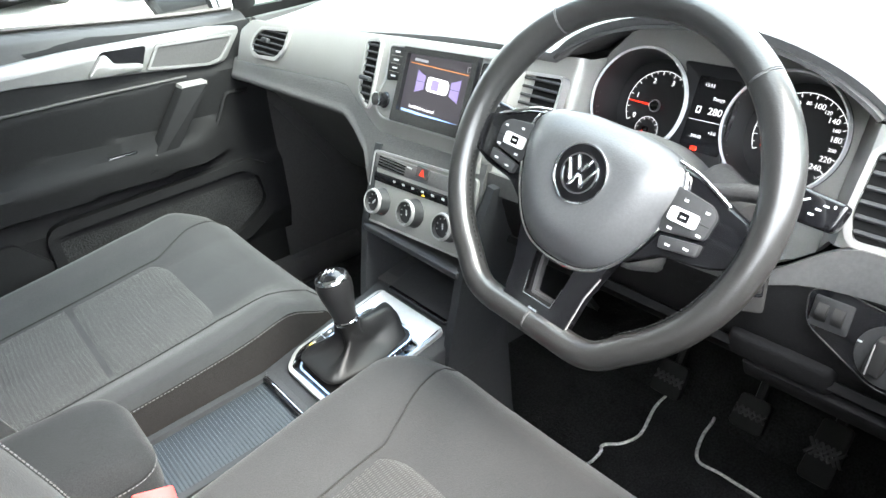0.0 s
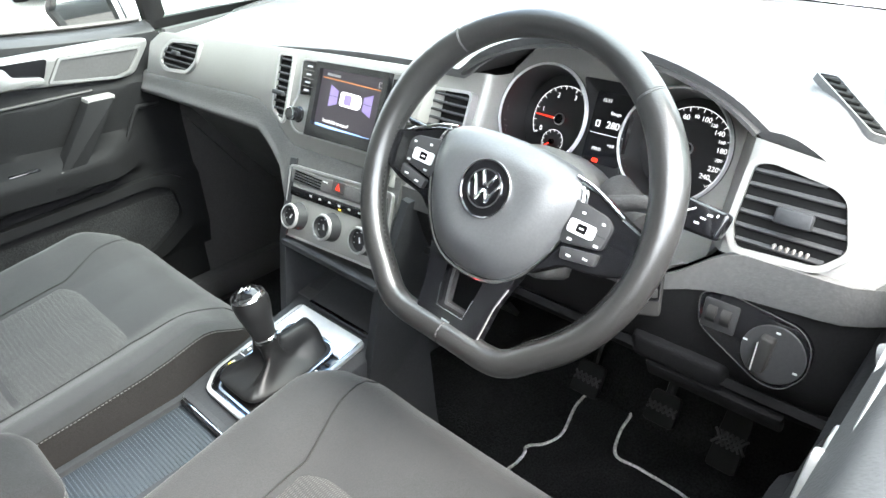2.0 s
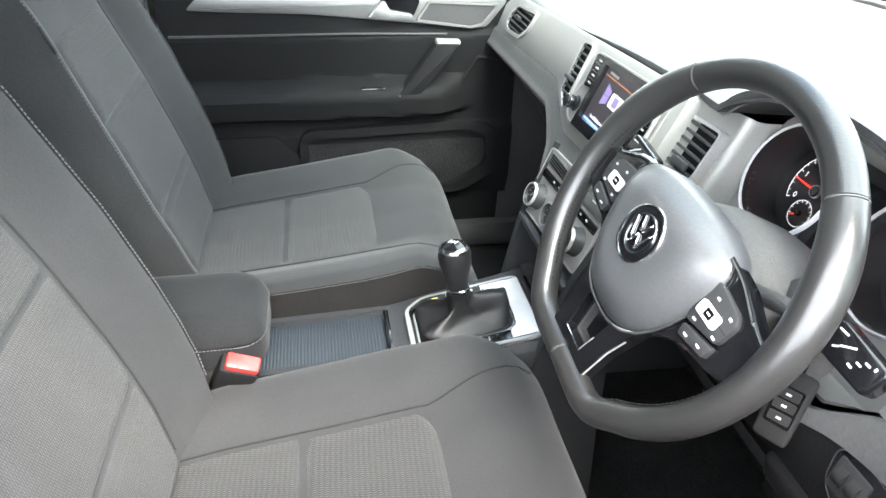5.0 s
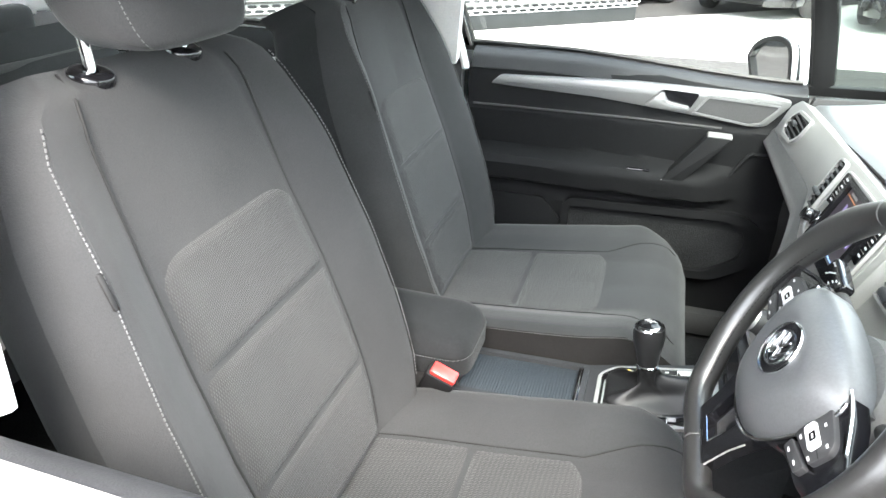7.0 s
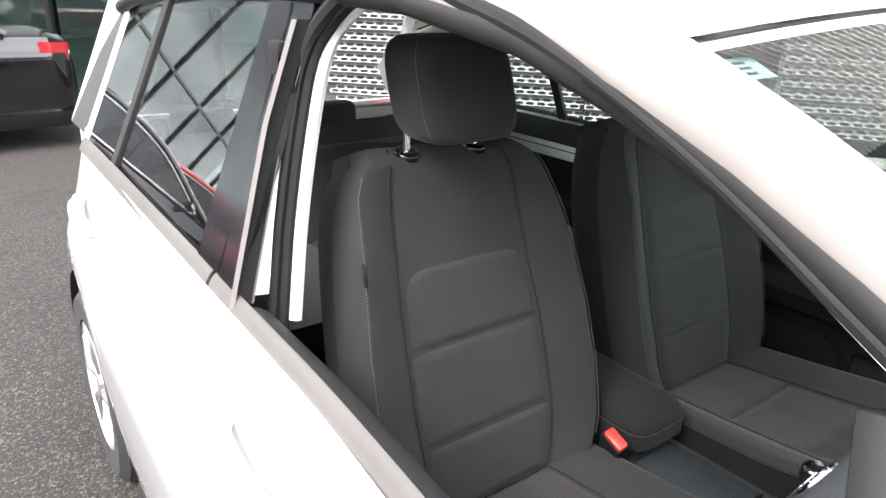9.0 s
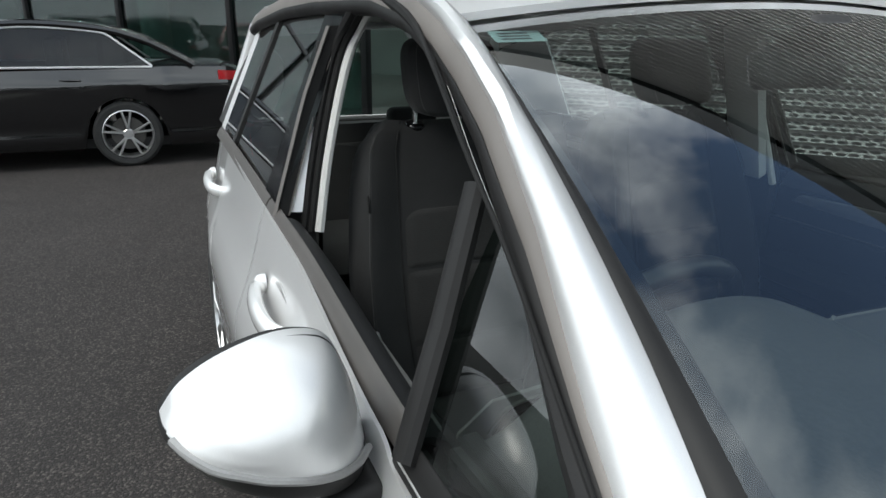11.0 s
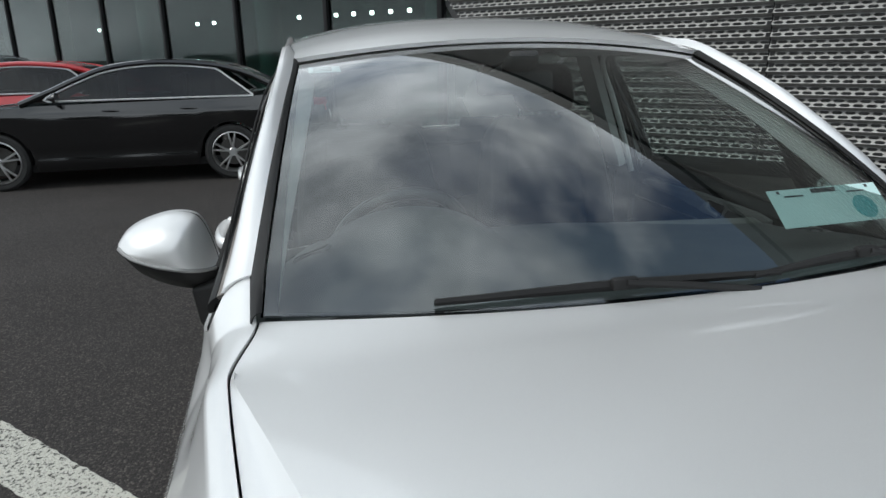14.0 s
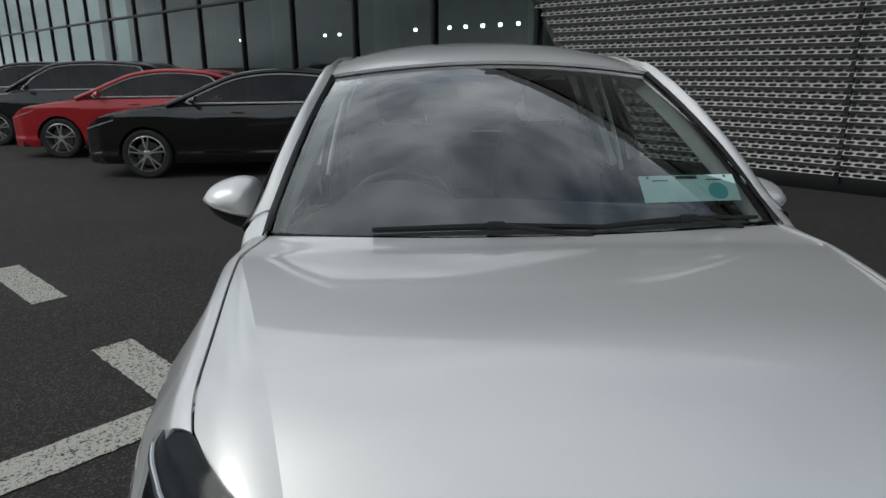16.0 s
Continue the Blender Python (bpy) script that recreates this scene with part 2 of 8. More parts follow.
M_ASPHALT = chippings("asphalt", (0.0255, 0.0215, 0.0200), (0.086, 0.074, 0.068), 0.0075)
M_LIT_GROUND = material("lightened_ground", (0.46, 0.45, 0.42), 0.85, grain=0.12, grain_size=0.01, bump=0.3, bump_size=0.01, stain=0.12, stain_size=0.9)
M_LINE = chippings("road_paint", (0.042, 0.040, 0.038), (0.15, 0.145, 0.14), 0.011, worn=(0.48, 0.47, 0.42))
M_SILVER = material("silver_paint", (0.82, 0.815, 0.81), 0.42, metal=0.55, grain=0.05, grain_size=0.0006, coat=1.0, stain=0.02, stain_size=0.4)
M_BLACKCAR = material("black_paint", (0.0035, 0.0035, 0.004), 0.10, metal=0.0, coat=1.0, stain=0.05, stain_size=0.4)
M_REDCAR = material("red_paint", (0.42, 0.012, 0.018), 0.3, metal=0.1, coat=1.0, stain=0.05, stain_size=0.4)
M_NAVYCAR = material("dark_blue_paint", (0.008, 0.009, 0.013), 0.22, metal=0.0, coat=1.0, stain=0.05, stain_size=0.4)
M_TRIM = material("black_exterior_trim", (0.016, 0.0155, 0.0155), 0.55, bump=0.15, bump_size=0.0015, stain=0.15, stain_size=0.1, spec=0.28)
M_GREYTRIM = material("grey_window_strip", (0.140, 0.127, 0.118), 0.45, bump=0.1, bump_size=0.001, stain=0.1, stain_size=0.15)
M_BELT = material("dark_belt_strip", (0.075, 0.068, 0.063), 0.5, bump=0.1, bump_size=0.001, stain=0.1, stain_size=0.15)
M_FRAMETRIM = material("satin_window_frame", (0.175, 0.158, 0.146), 0.45, bump=0.1, bump_size=0.001, stain=0.1, stain_size=0.15)
M_PIANO = material("gloss_black", (0.006, 0.006, 0.007), 0.12, coat=0.15, spec=0.4, stain=0.1, stain_size=0.05)
M_RUBBER = material("rubber", (0.013, 0.0128, 0.0128), 0.75, bump=0.2, bump_size=0.002, stain=0.15, stain_size=0.05, spec=0.22)
M_TYRE = material("tyre_rubber", (0.020, 0.020, 0.020), 0.8, bump=0.3, bump_size=0.004, stain=0.2, stain_size=0.08)
M_ALLOY = material("alloy", (0.58, 0.58, 0.58), 0.32, metal=0.9, stain=0.05, stain_size=0.1)
M_DASH = pebbled("dash_plastic", (0.080, 0.079, 0.078), 0.55, 0.0026, 0.35, 0.4)
M_PAD = pebbled("dash_top_plastic", (0.088, 0.088, 0.090), 0.46, 0.0026, 0.25, 0.45)
M_LOWER = pebbled("lower_plastic", (0.040, 0.039, 0.039), 0.62, 0.0026, 0.5, 0.3)
M_CAP = pebbled("sill_cap_plastic", (0.020, 0.020, 0.021), 0.55, 0.0022, 0.25, 0.3)
M_DOOR = pebbled("door_plastic", (0.0090, 0.0090, 0.0094), 0.66, 0.0022, 0.25, 0.07)
M_BAND = material("door_silver_trim", (0.20, 0.198, 0.195), 0.40, metal=0.55, grain=0.05, grain_size=0.003, stain=0.06, stain_size=0.1)
M_FASCIA = material("grey_fascia", (0.245, 0.240, 0.230), 0.42, metal=0.35, grain=0.04, grain_size=0.002, stain=0.06, stain_size=0.2)
M_SATIN = material("satin_silver_trim", (0.34, 0.335, 0.33), 0.34, metal=0.45, grain=0.05, grain_size=0.003, stain=0.06, stain_size=0.1)
M_CHROME = material("chrome", (0.75, 0.76, 0.77), 0.10, metal=1.0, stain=0.05, stain_size=0.05)
M_LEATHER = pebbled("wheel_leather", (0.0165, 0.0162, 0.0160), 0.30, 0.0018, 0.14, 0.6)
M_BLACK = pebbled("black_plastic", (0.011, 0.0108, 0.0112), 0.62, 0.0024, 0.3, 0.09)
M_BOOT = pebbled("boot_leather", (0.0085, 0.0085, 0.0090), 0.45, 0.0012, 0.15, 0.28)
M_KNOB = material("knob_leather", (0.010, 0.010, 0.0105), 0.36, grain=0.1, grain_size=0.002, bump=0.1, bump_size=0.0012, stain=0.08, stain_size=0.02, spec=0.35)
M_CONSOLE = pebbled("console_plastic", (0.026, 0.027, 0.029), 0.50, 0.0022, 0.22, 0.22)
M_AIRBAG = pebbled("airbag_cover", (0.055, 0.056, 0.058), 0.40, 0.0016, 0.16, 0.5)
M_FABRIC = material("plain_seat_cloth", (0.0222, 0.0224, 0.0229), 0.92, grain=0.16, grain_size=0.0018, bump=0.5, bump_size=0.0018, stain=0.10, stain_size=0.12, sheen=0.10, spec=0.2)
M_BOLSTER = material("bolster_cloth", (0.0140, 0.0143, 0.0149), 0.9, grain=0.32, grain_size=0.0016, bump=0.5, bump_size=0.0016, stain=0.10, stain_size=0.12, sheen=0.06, spec=0.12)
M_INSERT = knit("ribbed_seat_cloth", (0.0170, 0.0170, 0.0172), (0.0370, 0.0365, 0.0360), 0.0032)
# cushion sides: a darker, warmer tone than the plain seat cloth
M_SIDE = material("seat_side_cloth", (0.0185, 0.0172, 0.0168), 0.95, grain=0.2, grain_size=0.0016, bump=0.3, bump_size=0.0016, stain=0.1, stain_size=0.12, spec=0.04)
M_BRIGHT = material("silver_plastic", (0.62, 0.62, 0.63), 0.30, metal=0.35, stain=0.05, stain_size=0.02)
M_THREAD = material("grey_thread", (0.075, 0.075, 0.075), 0.8, grain=0.2, grain_size=0.002)
M_CARPET = material("black_carpet", (0.015, 0.015, 0.0155), 1.0, grain=0.5, grain_size=0.004, bump=0.9, bump_size=0.004, stain=0.25, stain_size=0.08, spec=0.1)
M_PIPING = material("pale_piping", (0.58, 0.57, 0.55), 0.8, grain=0.4, grain_size=0.006, bump=0.5, bump_size=0.003)
M_LINING = material("pale_headlining", (0.66, 0.65, 0.63), 0.9, grain=0.08, grain_size=0.003, bump=0.2, bump_size=0.002, stain=0.05, stain_size=0.2)
M_TRAY = material("ribbed_blind", (0.020, 0.025, 0.030), 0.5, grain=0.15, grain_size=0.004, bump=0.2, bump_size=0.002)
M_RED = material("red_plastic", (0.62, 0.035, 0.03), 0.4, stain=0.08, stain_size=0.02)
# near-black colour stands in for the shade inside vents and slots
M_RECESS = material("recess_shade", (0.006, 0.006, 0.006), 0.8, grain=0.1, grain_size=0.004, spec=0.1)
M_SLAT = material("vent_slat", (0.024, 0.024, 0.025), 0.55, grain=0.1, grain_size=0.004, spec=0.25)
M_WHITE = glowing("lit_marking", (0.9, 0.92, 0.95), 0.05)
M_REDLIT = glowing("lit_red_marking", (1.0, 0.03, 0.01), 0.07)
M_PRINT = material("white_print", (0.45, 0.45, 0.45), 0.6)
M_GAUGE = material("gauge_face", (0.010, 0.010, 0.011), 0.35, grain=0.1, grain_size=0.004)
M_GLASS = glazing("car_glass", (0.70, 0.76, 0.74), 1.0)
M_PEDAL = material("pale_rib_rubber", (0.034, 0.034, 0.035), 0.6, bump=0.2, bump_size=0.002, stain=0.2, stain_size=0.03, spec=0.35)
M_SIDEGLASS = glazing("rear_side_glass", (0.50, 0.56, 0.54), 2.0)
M_QUARTER = glazing("quarter_light_glass", (0.30, 0.37, 0.34), 1.5)
M_WINDSCREEN = glazing("windscreen_glass", (0.66, 0.73, 0.72), 3.2)
M_TINT = glazing("tinted_glass", (0.16, 0.18, 0.18), 1.0)
M_SHOP = glazing("shopfront_glass", (0.40, 0.49, 0.47), 1.0)
M_MIRROR = material("mirror_glass", (0.82, 0.84, 0.85), 0.02, metal=1.0)
M_MESH = material("perforated_metal", (0.33, 0.325, 0.315), 0.45, metal=0.3, grain=0.06, grain_size=0.02, stain=0.08, stain_size=0.5)
M_FRAME = material("dark_window_frame", (0.020, 0.021, 0.022), 0.4, metal=0.4, stain=0.1, stain_size=0.3)
M_INSIDE = material("showroom_wall", (0.40, 0.43, 0.42), 0.8, stain=0.15, stain_size=1.2)
M_COLUMN = material("pale_column", (0.62, 0.64, 0.62), 0.6, stain=0.06, stain_size=0.6)
M_LAMPLENS = glazing("lamp_lens", (0.75, 0.77, 0.78), 0.12)
M_TAIL = material("red_lens", (0.45, 0.01, 0.015), 0.12, coat=1.0, stain=0.1, stain_size=0.05)
M_PAPER = material("pale_green_paper", (0.55, 0.74, 0.72), 0.6, grain=0.03, grain_size=0.004, stain=0.04, stain_size=0.05)
M_TEAL = material("teal_print", (0.10, 0.40, 0.42), 0.6)
M_INK = material("dark_ink", (0.03, 0.035, 0.04), 0.6)
M_SHOWLAMP = glowing("showroom_lamp", (1.0, 0.96, 0.90), 20.0)

# ---------------------------------------------------------------- mesh tools
def thing(name, label, category, group="", kind="", at=(0, 0, 0)):
    ob = new(name)
    ob.empty_display_size = 0.05
    ob.location = at
    return tagged(ob, label, category, group, kind)


def finish(bm, name, mat, angle=38):
    me = bpy.data.meshes.new(name)
    bm.normal_update()
    bm.to_mesh(me)
    bm.free()
    me.materials.append(mat)
    me.shade_smooth()
    me.set_sharp_from_angle(angle=radians(angle))
    return me


def part(name, bm, mat, parent=None, label="", angle=38):
    ob = new(name, finish(bm, name, mat, angle))
    if parent is not None:
        ob.parent = parent
        if parent.type == "EMPTY":
            ob.matrix_parent_inverse = Matrix.Translation(-parent.location)
    if label:
        ob["label"] = label
    return ob


def join(*bms):
    """One bmesh of several."""
    out = bmesh.new()
    for b in bms:
        me = bpy.data.meshes.new("t")
        b.to_mesh(me)
        b.free()
        out.from_mesh(me)
        bpy.data.meshes.remove(me)
    return out


def moved(bm, m):
    bmesh.ops.transform(bm, matrix=m, verts=bm.verts)
    return bm


def box(sx, sy, sz, bevel=0.0, seg=2, m=None):
    bm = bmesh.new()
    bmesh.ops.create_cube(bm, size=1.0)
    bmesh.ops.scale(bm, vec=(sx, sy, sz), verts=bm.verts)
    if bevel:
        bmesh.ops.bevel(bm, geom=bm.edges[:], offset=bevel, segments=seg, affect="EDGES", profile=0.5)
    if m is not None:
        moved(bm, m)
    return bm


def rounded(pts, r, n=5):
    """A closed 2D outline with its corners rounded by r."""
    out = []
    k = len(pts)
    for i in range(k):
        p, a, b = Vector(pts[i]), Vector(pts[i - 1]), Vector(pts[(i + 1) % k])
        da, db = (a - p), (b - p)
        ra = min(r, da.length * 0.49, db.length * 0.49)
        s, e = p + da.normalized() * ra, p + db.normalized() * ra
        for j in range(n + 1):
            t = j / n
            out.append(((1 - t) ** 2) * s + 2 * t * (1 - t) * p + t * t * e)
    return out


def prism(pts, z0, z1, bevel=0.0, seg=2, m=None):
    """A 2D outline given thickness along z; bevel rounds the upper edge."""
    bm = bmesh.new()
    vs = [bm.verts.new((p[0], p[1], z0)) for p in pts]
    f = bm.faces.new(vs)
    if f.normal.z > 0 or f.calc_area() == 0:
        pass
    ext = bmesh.ops.extrude_face_region(bm, geom=[f])
    up = [v for v in ext["geom"] if isinstance(v, bmesh.types.BMVert)]
    bmesh.ops.translate(bm, vec=(0, 0, z1 - z0), verts=up)
    bmesh.ops.recalc_face_normals(bm, faces=bm.faces)
    if bevel:
        ed = [e for e in bm.edges if all(abs(v.co.z - z1) < 1e-7 for v in e.verts)]
        bmesh.ops.bevel(bm, geom=ed, offset=bevel, segments=seg, affect="EDGES", profile=0.5)
    if m is not None:
        moved(bm, m)
    return bm


def frame_prism(outer, inner, z0, z1, m=None):
    """A flat frame: two outlines of equal count, given thickness."""
    bm = bmesh.new()
    n = len(outer)
    rows = []
    for z in (z0, z1):
        rows.append(([bm.verts.new((p[0], p[1], z)) for p in outer], [bm.verts.new((p[0], p[1], z)) for p in inner]))
    for i in range(n):
        j = (i + 1) % n
        (o0, i0), (o1, i1) = rows
        bm.faces.new((o1[i], o1[j], i1[j], i1[i]))
        bm.faces.new((o0[i], i0[i], i0[j], o0[j]))
        bm.faces.new((o0[i], o0[j], o1[j], o1[i]))
        bm.faces.new((i0[i], i1[i], i1[j], i0[j]))
    bmesh.ops.recalc_face_normals(bm, faces=bm.faces)
    if m is not None:
        moved(bm, m)
    return bm


def inset(pts, d):
    """The outline drawn in by d (for outlines that are nearly convex)."""
    n = len(pts)
    area = sum(pts[i][0] * pts[(i + 1) % n][1] - pts[(i + 1) % n][0] * pts[i][1] for i in range(n))
    s = 1 if area > 0 else -1
    out = []
    for i in range(n):
        a, b = Vector(pts[i - 1]), Vector(pts[(i + 1) % n])
        t = (b - a)
        t = t.normalized() if t.length > 1e-9 else Vector((1, 0))
        out.append(Vector((pts[i][0] - t.y * d * s, pts[i][1] + t.x * d * s)))
    return out


def surface(fn, nu, nv, t=0.0, wrap=False):
    """A sheet fn(u, v) over the unit square, t thick against its normal (0: a single sheet)."""
    P = np.array([[fn(i / nu, j / nv) for j in range(nv + 1)] for i in range(nu + 1)], float)
    bm = bmesh.new()

    def layer(Q):
        V = [[bm.verts.new(Q[i, j]) for j in range(nv + 1)] for i in range(nu + 1)]
        return V

    def quads(V, flip):
        for i in range(nu):
            for j in range(nv):
                q = (V[i][j], V[i + 1][j], V[i + 1][j + 1], V[i][j + 1])
                try:
                    bm.faces.new(q[::-1] if flip else q)
                except ValueError:
                    pass

    A = layer(P)
    quads(A, False)
    if t:
        du, dv = np.gradient(P, axis=0), np.gradient(P, axis=1)
        N = np.cross(du, dv)
        N /= np.maximum(np.linalg.norm(N, axis=2, keepdims=True), 1e-9)
        B = layer(P - N * t)
        quads(B, True)
        rim = [(i, 0) for i in range(nu + 1)] + [(nu, j) for j in range(1, nv + 1)] + [(i, nv) for i in range(nu - 1, -1, -1)] + [(0, j) for j in range(nv - 1, 0, -1)]
        for k in range(len(rim)):
            (a, b), (c, d) = rim[k], rim[(k + 1) % len(rim)]
            bm.faces.new((A[c][d], A[a][b], B[a][b], B[c][d]))
    bmesh.ops.remove_doubles(bm, verts=bm.verts, dist=1e-6)
    return bm


def spline(pts, n, closed=False):
    """Catmull-Rom through the points, n steps a span."""
    P = [Vector(p) for p in pts]
    k = len(P)
    out = []
    for i in range(k if closed else k - 1):
        p1, p2 = P[i], P[(i + 1) % k]
        p0 = P[i - 1] if (closed or i > 0) else p1 * 2 - p2
        p3 = P[(i + 2) % k] if (closed or i + 2 < k) else p2 * 2 - p1
        for j in range(n):
            t = j / n
            out.append(0.5 * ((2 * p1) + (p2 - p0) * t + (2 * p0 - 5 * p1 + 4 * p2 - p3) * t * t + (3 * p1 - p0 - 3 * p2 + p3) * t ** 3))
    if not closed:
        out.append(P[-1])
    return out


def along(pts, s):
    """The point at share s of a spline through the points (by span)."""
    k = len(pts) - 1
    s = min(max(s, 0.0), 1.0) * k
    i = min(int(s), k - 1)
    t = s - i
    P = [Vector(p) for p in pts]
    p1, p2 = P[i], P[i + 1]
    p0 = P[i - 1] if i > 0 else p1 * 2 - p2
    p3 = P[i + 2] if i + 2 <= k else p2 * 2 - p1
    return 0.5 * ((2 * p1) + (p2 - p0) * t + (2 * p0 - 5 * p1 + 4 * p2 - p3) * t * t + (3 * p1 - p0 - 3 * p2 + p3) * t ** 3)


def tube(pts, r, seg=10, closed=False, up=(0, 0, 1), flat=1.0, m=None):
    """A round (or flattened) bar along points; r may be a function of the share of the way."""
    bm = bmesh.new()
    P = [Vector(p) for p in pts]
    n = len(P)
    rings = []
    for i in range(n):
        a = P[i - 1] if (i > 0 or closed) else P[i]
        b = P[(i + 1) % n] if (i < n - 1 or closed) else P[i]
        d = (b - a).normalized()
        u = Vector(up)
        side = d.cross(u)
        if side.length < 1e-4:
            side = d.cross(Vector((1, 0, 0)))
        side.normalize()
        w = side.cross(d).normalized()
        rr = r(i / max(1, n - 1)) if callable(r) else r
        rings.append([bm.verts.new(P[i] + side * (math.cos(2 * math.pi * k / seg) * rr) + w * (math.sin(2 * math.pi * k / seg) * rr * flat)) for k in range(seg)])
    for i in range(n if closed else n - 1):
        A, B = rings[i], rings[(i + 1) % n]
        for k in range(seg):
            bm.faces.new((A[k], A[(k + 1) % seg], B[(k + 1) % seg], B[k]))
    if not closed:
        bm.faces.new(rings[0][::-1])
        bm.faces.new(rings[-1])
    bmesh.ops.recalc_face_normals(bm, faces=bm.faces)
    if m is not None:
        moved(bm, m)
    return bm


def lathe(profile, seg=32, m=None):
    """(radius, height) pairs turned round z."""
    bm = bmesh.new()
    rings = []
    for r, z in profile:
        if r < 1e-6:
            rings.append([bm.verts.new((0, 0, z))])
        else:
            rings.append([bm.verts.new((r * math.cos(2 * math.pi * k / seg), r * math.sin(2 * math.pi * k / seg), z)) for k in range(seg)])
    for A, B in zip(rings, rings[1:]):
        for k in range(seg):
            j = (k + 1) % seg
            if len(A) == 1 and len(B) == 1:
                continue
            if len(A) == 1:
                bm.faces.new((A[0], B[j], B[k]))
            elif len(B) == 1:
                bm.faces.new((A[k], A[j], B[0]))
            else:
                bm.faces.new((A[k], A[j], B[j], B[k]))
    bmesh.ops.recalc_face_normals(bm, faces=bm.faces)
    if m is not None:
        moved(bm, m)
    return bm


def blob(outline, zfn, z0, rings=10, m=None):
    """A cushion: a closed outline, domed by zfn(share from rim to middle)."""
    cx = sum(p[0] for p in outline) / len(outline)
    cy = sum(p[1] for p in outline) / len(outline)
    bm = bmesh.new()
    R = []
    for k in range(rings):
        s = k / rings
        R.append([bm.verts.new((cx + (p[0] - cx) * (1 - s), cy + (p[1] - cy) * (1 - s), zfn(s))) for p in outline])
    c = bm.verts.new((cx, cy, zfn(1.0)))
    base = [bm.verts.new((p[0], p[1], z0)) for p in outline]
    n = len(outline)
    for i in range(n):
        j = (i + 1) % n
        bm.faces.new((base[i], base[j], R[0][j], R[0][i]))
        for k in range(rings - 1):
            bm.faces.new((R[k][i], R[k][j], R[k + 1][j], R[k + 1][i]))
        bm.faces.new((R[-1][i], R[-1][j], c))
    bm.faces.new(base[::-1])
    bmesh.ops.recalc_face_normals(bm, faces=bm.faces)
    if m is not None:
        moved(bm, m)
    return bm


def words(text, size, m, depth=0.0002, align="CENTER"):
    """Lettering in the built-in font as a bmesh."""
    cu = bpy.data.curves.new("w", "FONT")
    cu.body, cu.size, cu.extrude, cu.align_x, cu.align_y = text, size, depth, align, "CENTER"
    ob = bpy.data.objects.new("w", cu)
    me = bpy.data.meshes.new_from_object(ob)
    bm = bmesh.new()
    bm.from_mesh(me)
    bpy.data.objects.remove(ob)
    bpy.data.meshes.remove(me)
    bpy.data.curves.remove(cu)
    return moved(bm, m)


def basis(o, right, up):
    """A pose whose x is right, y up, z out of the face."""
    r = Vector(right).normalized()
    u = Vector(up)
    u = (u - r * u.dot(r)).normalized()
    n = r.cross(u)
    m = Matrix((r, u, n)).transposed().to_4x4()
    m.translation = Vector(o)
    return m


def smooth(t):
    t = min(max(t, 0.0), 1.0)
    return t * t * (3 - 2 * t)


def lerp(a, b, t):
    return a + (b - a) * t

# ---------------------------------------------------------------- the yard
bm = bmesh.new()
bmesh.ops.create_grid(bm, x_segments=40, y_segments=40, size=400)
part("ground", bm, M_ASPHALT)
tagged(bpy.data.objects["ground"], "dark worn asphalt yard with fine chippings", "ground", kind="structure")

# ground along the building's foot: colour lightened in place of strong light
WALL_O, WALL_D = Vector((-6.4, 4.35, 0)), Vector((0.757, 0.654, 0))
WALL_N = Vector((0.654, -0.757, 0))          # towards the yard


def wall_frame(s, z=0.0, out=0.0):
    """Pose on the building's front: x along it (towards the nose end), y up, z towards the yard."""
    return basis(WALL_O + WALL_D * s + WALL_N * out + Vector((0, 0, z)), WALL_D, (0, 0, 1))


# sheet over the asphalt, its pale colour stands in for brighter light
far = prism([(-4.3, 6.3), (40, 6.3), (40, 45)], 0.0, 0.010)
tagged(part("lit_ground", far, M_LIT_GROUND), "yard ground beyond the passenger side, coloured pale for strong light", "paving", kind="structure")


def bay_line(name, a, b, w, label):
    a, b = Vector(a), Vector(b)
    d = (b - a)
    L_ = d.length
    d.normalize()
    rnd = random.Random(int(L_ * 1000))
    n = max(6, int(L_ / 0.03))
    bmx = bmesh.new()
    side = Vector((-d.y, d.x, 0))
    prev = None
    for i in range(n + 1):
        p = a + d * (L_ * i / n)
        j1, j2 = rnd.uniform(-0.005, 0.005), rnd.uniform(-0.005, 0.005)
        l = bmx.verts.new(p + side * (w / 2 + j1) + Vector((0, 0, 0.004)))
        r = bmx.verts.new(p - side * (w / 2 + j2) + Vector((0, 0, 0.004)))
        if prev:
            bmx.faces.new((prev[1], r, l, prev[0]))
        prev = (l, r)
    return tagged(part(name, bmx, M_LINE), label, "road marking", group="bay markings", kind="structure")


LINE_D = Vector((-0.64, -0.77, 0))
bay_line("road_marking", (-2.02, -2.01, 0), (-1.30, -1.335, 0), 0.22, "worn white painted bay end bar on the asphalt")
bay_line("road_marking", (-1.28, -1.35, 0.002), (0.6, -3.30, 0.002), 0.24, "worn white painted bay line on the asphalt")
bay_line("road_marking", (-2.80, -2.74, 0), (-3.60, -3.49, 0), 0.22, "short worn white painted bay bar on the asphalt")

# ---------------------------------------------------------------- the building
building = thing("dealership_building", "glass fronted dealership with a perforated metal screen wall", "building", kind="structure", at=tuple(WALL_O))


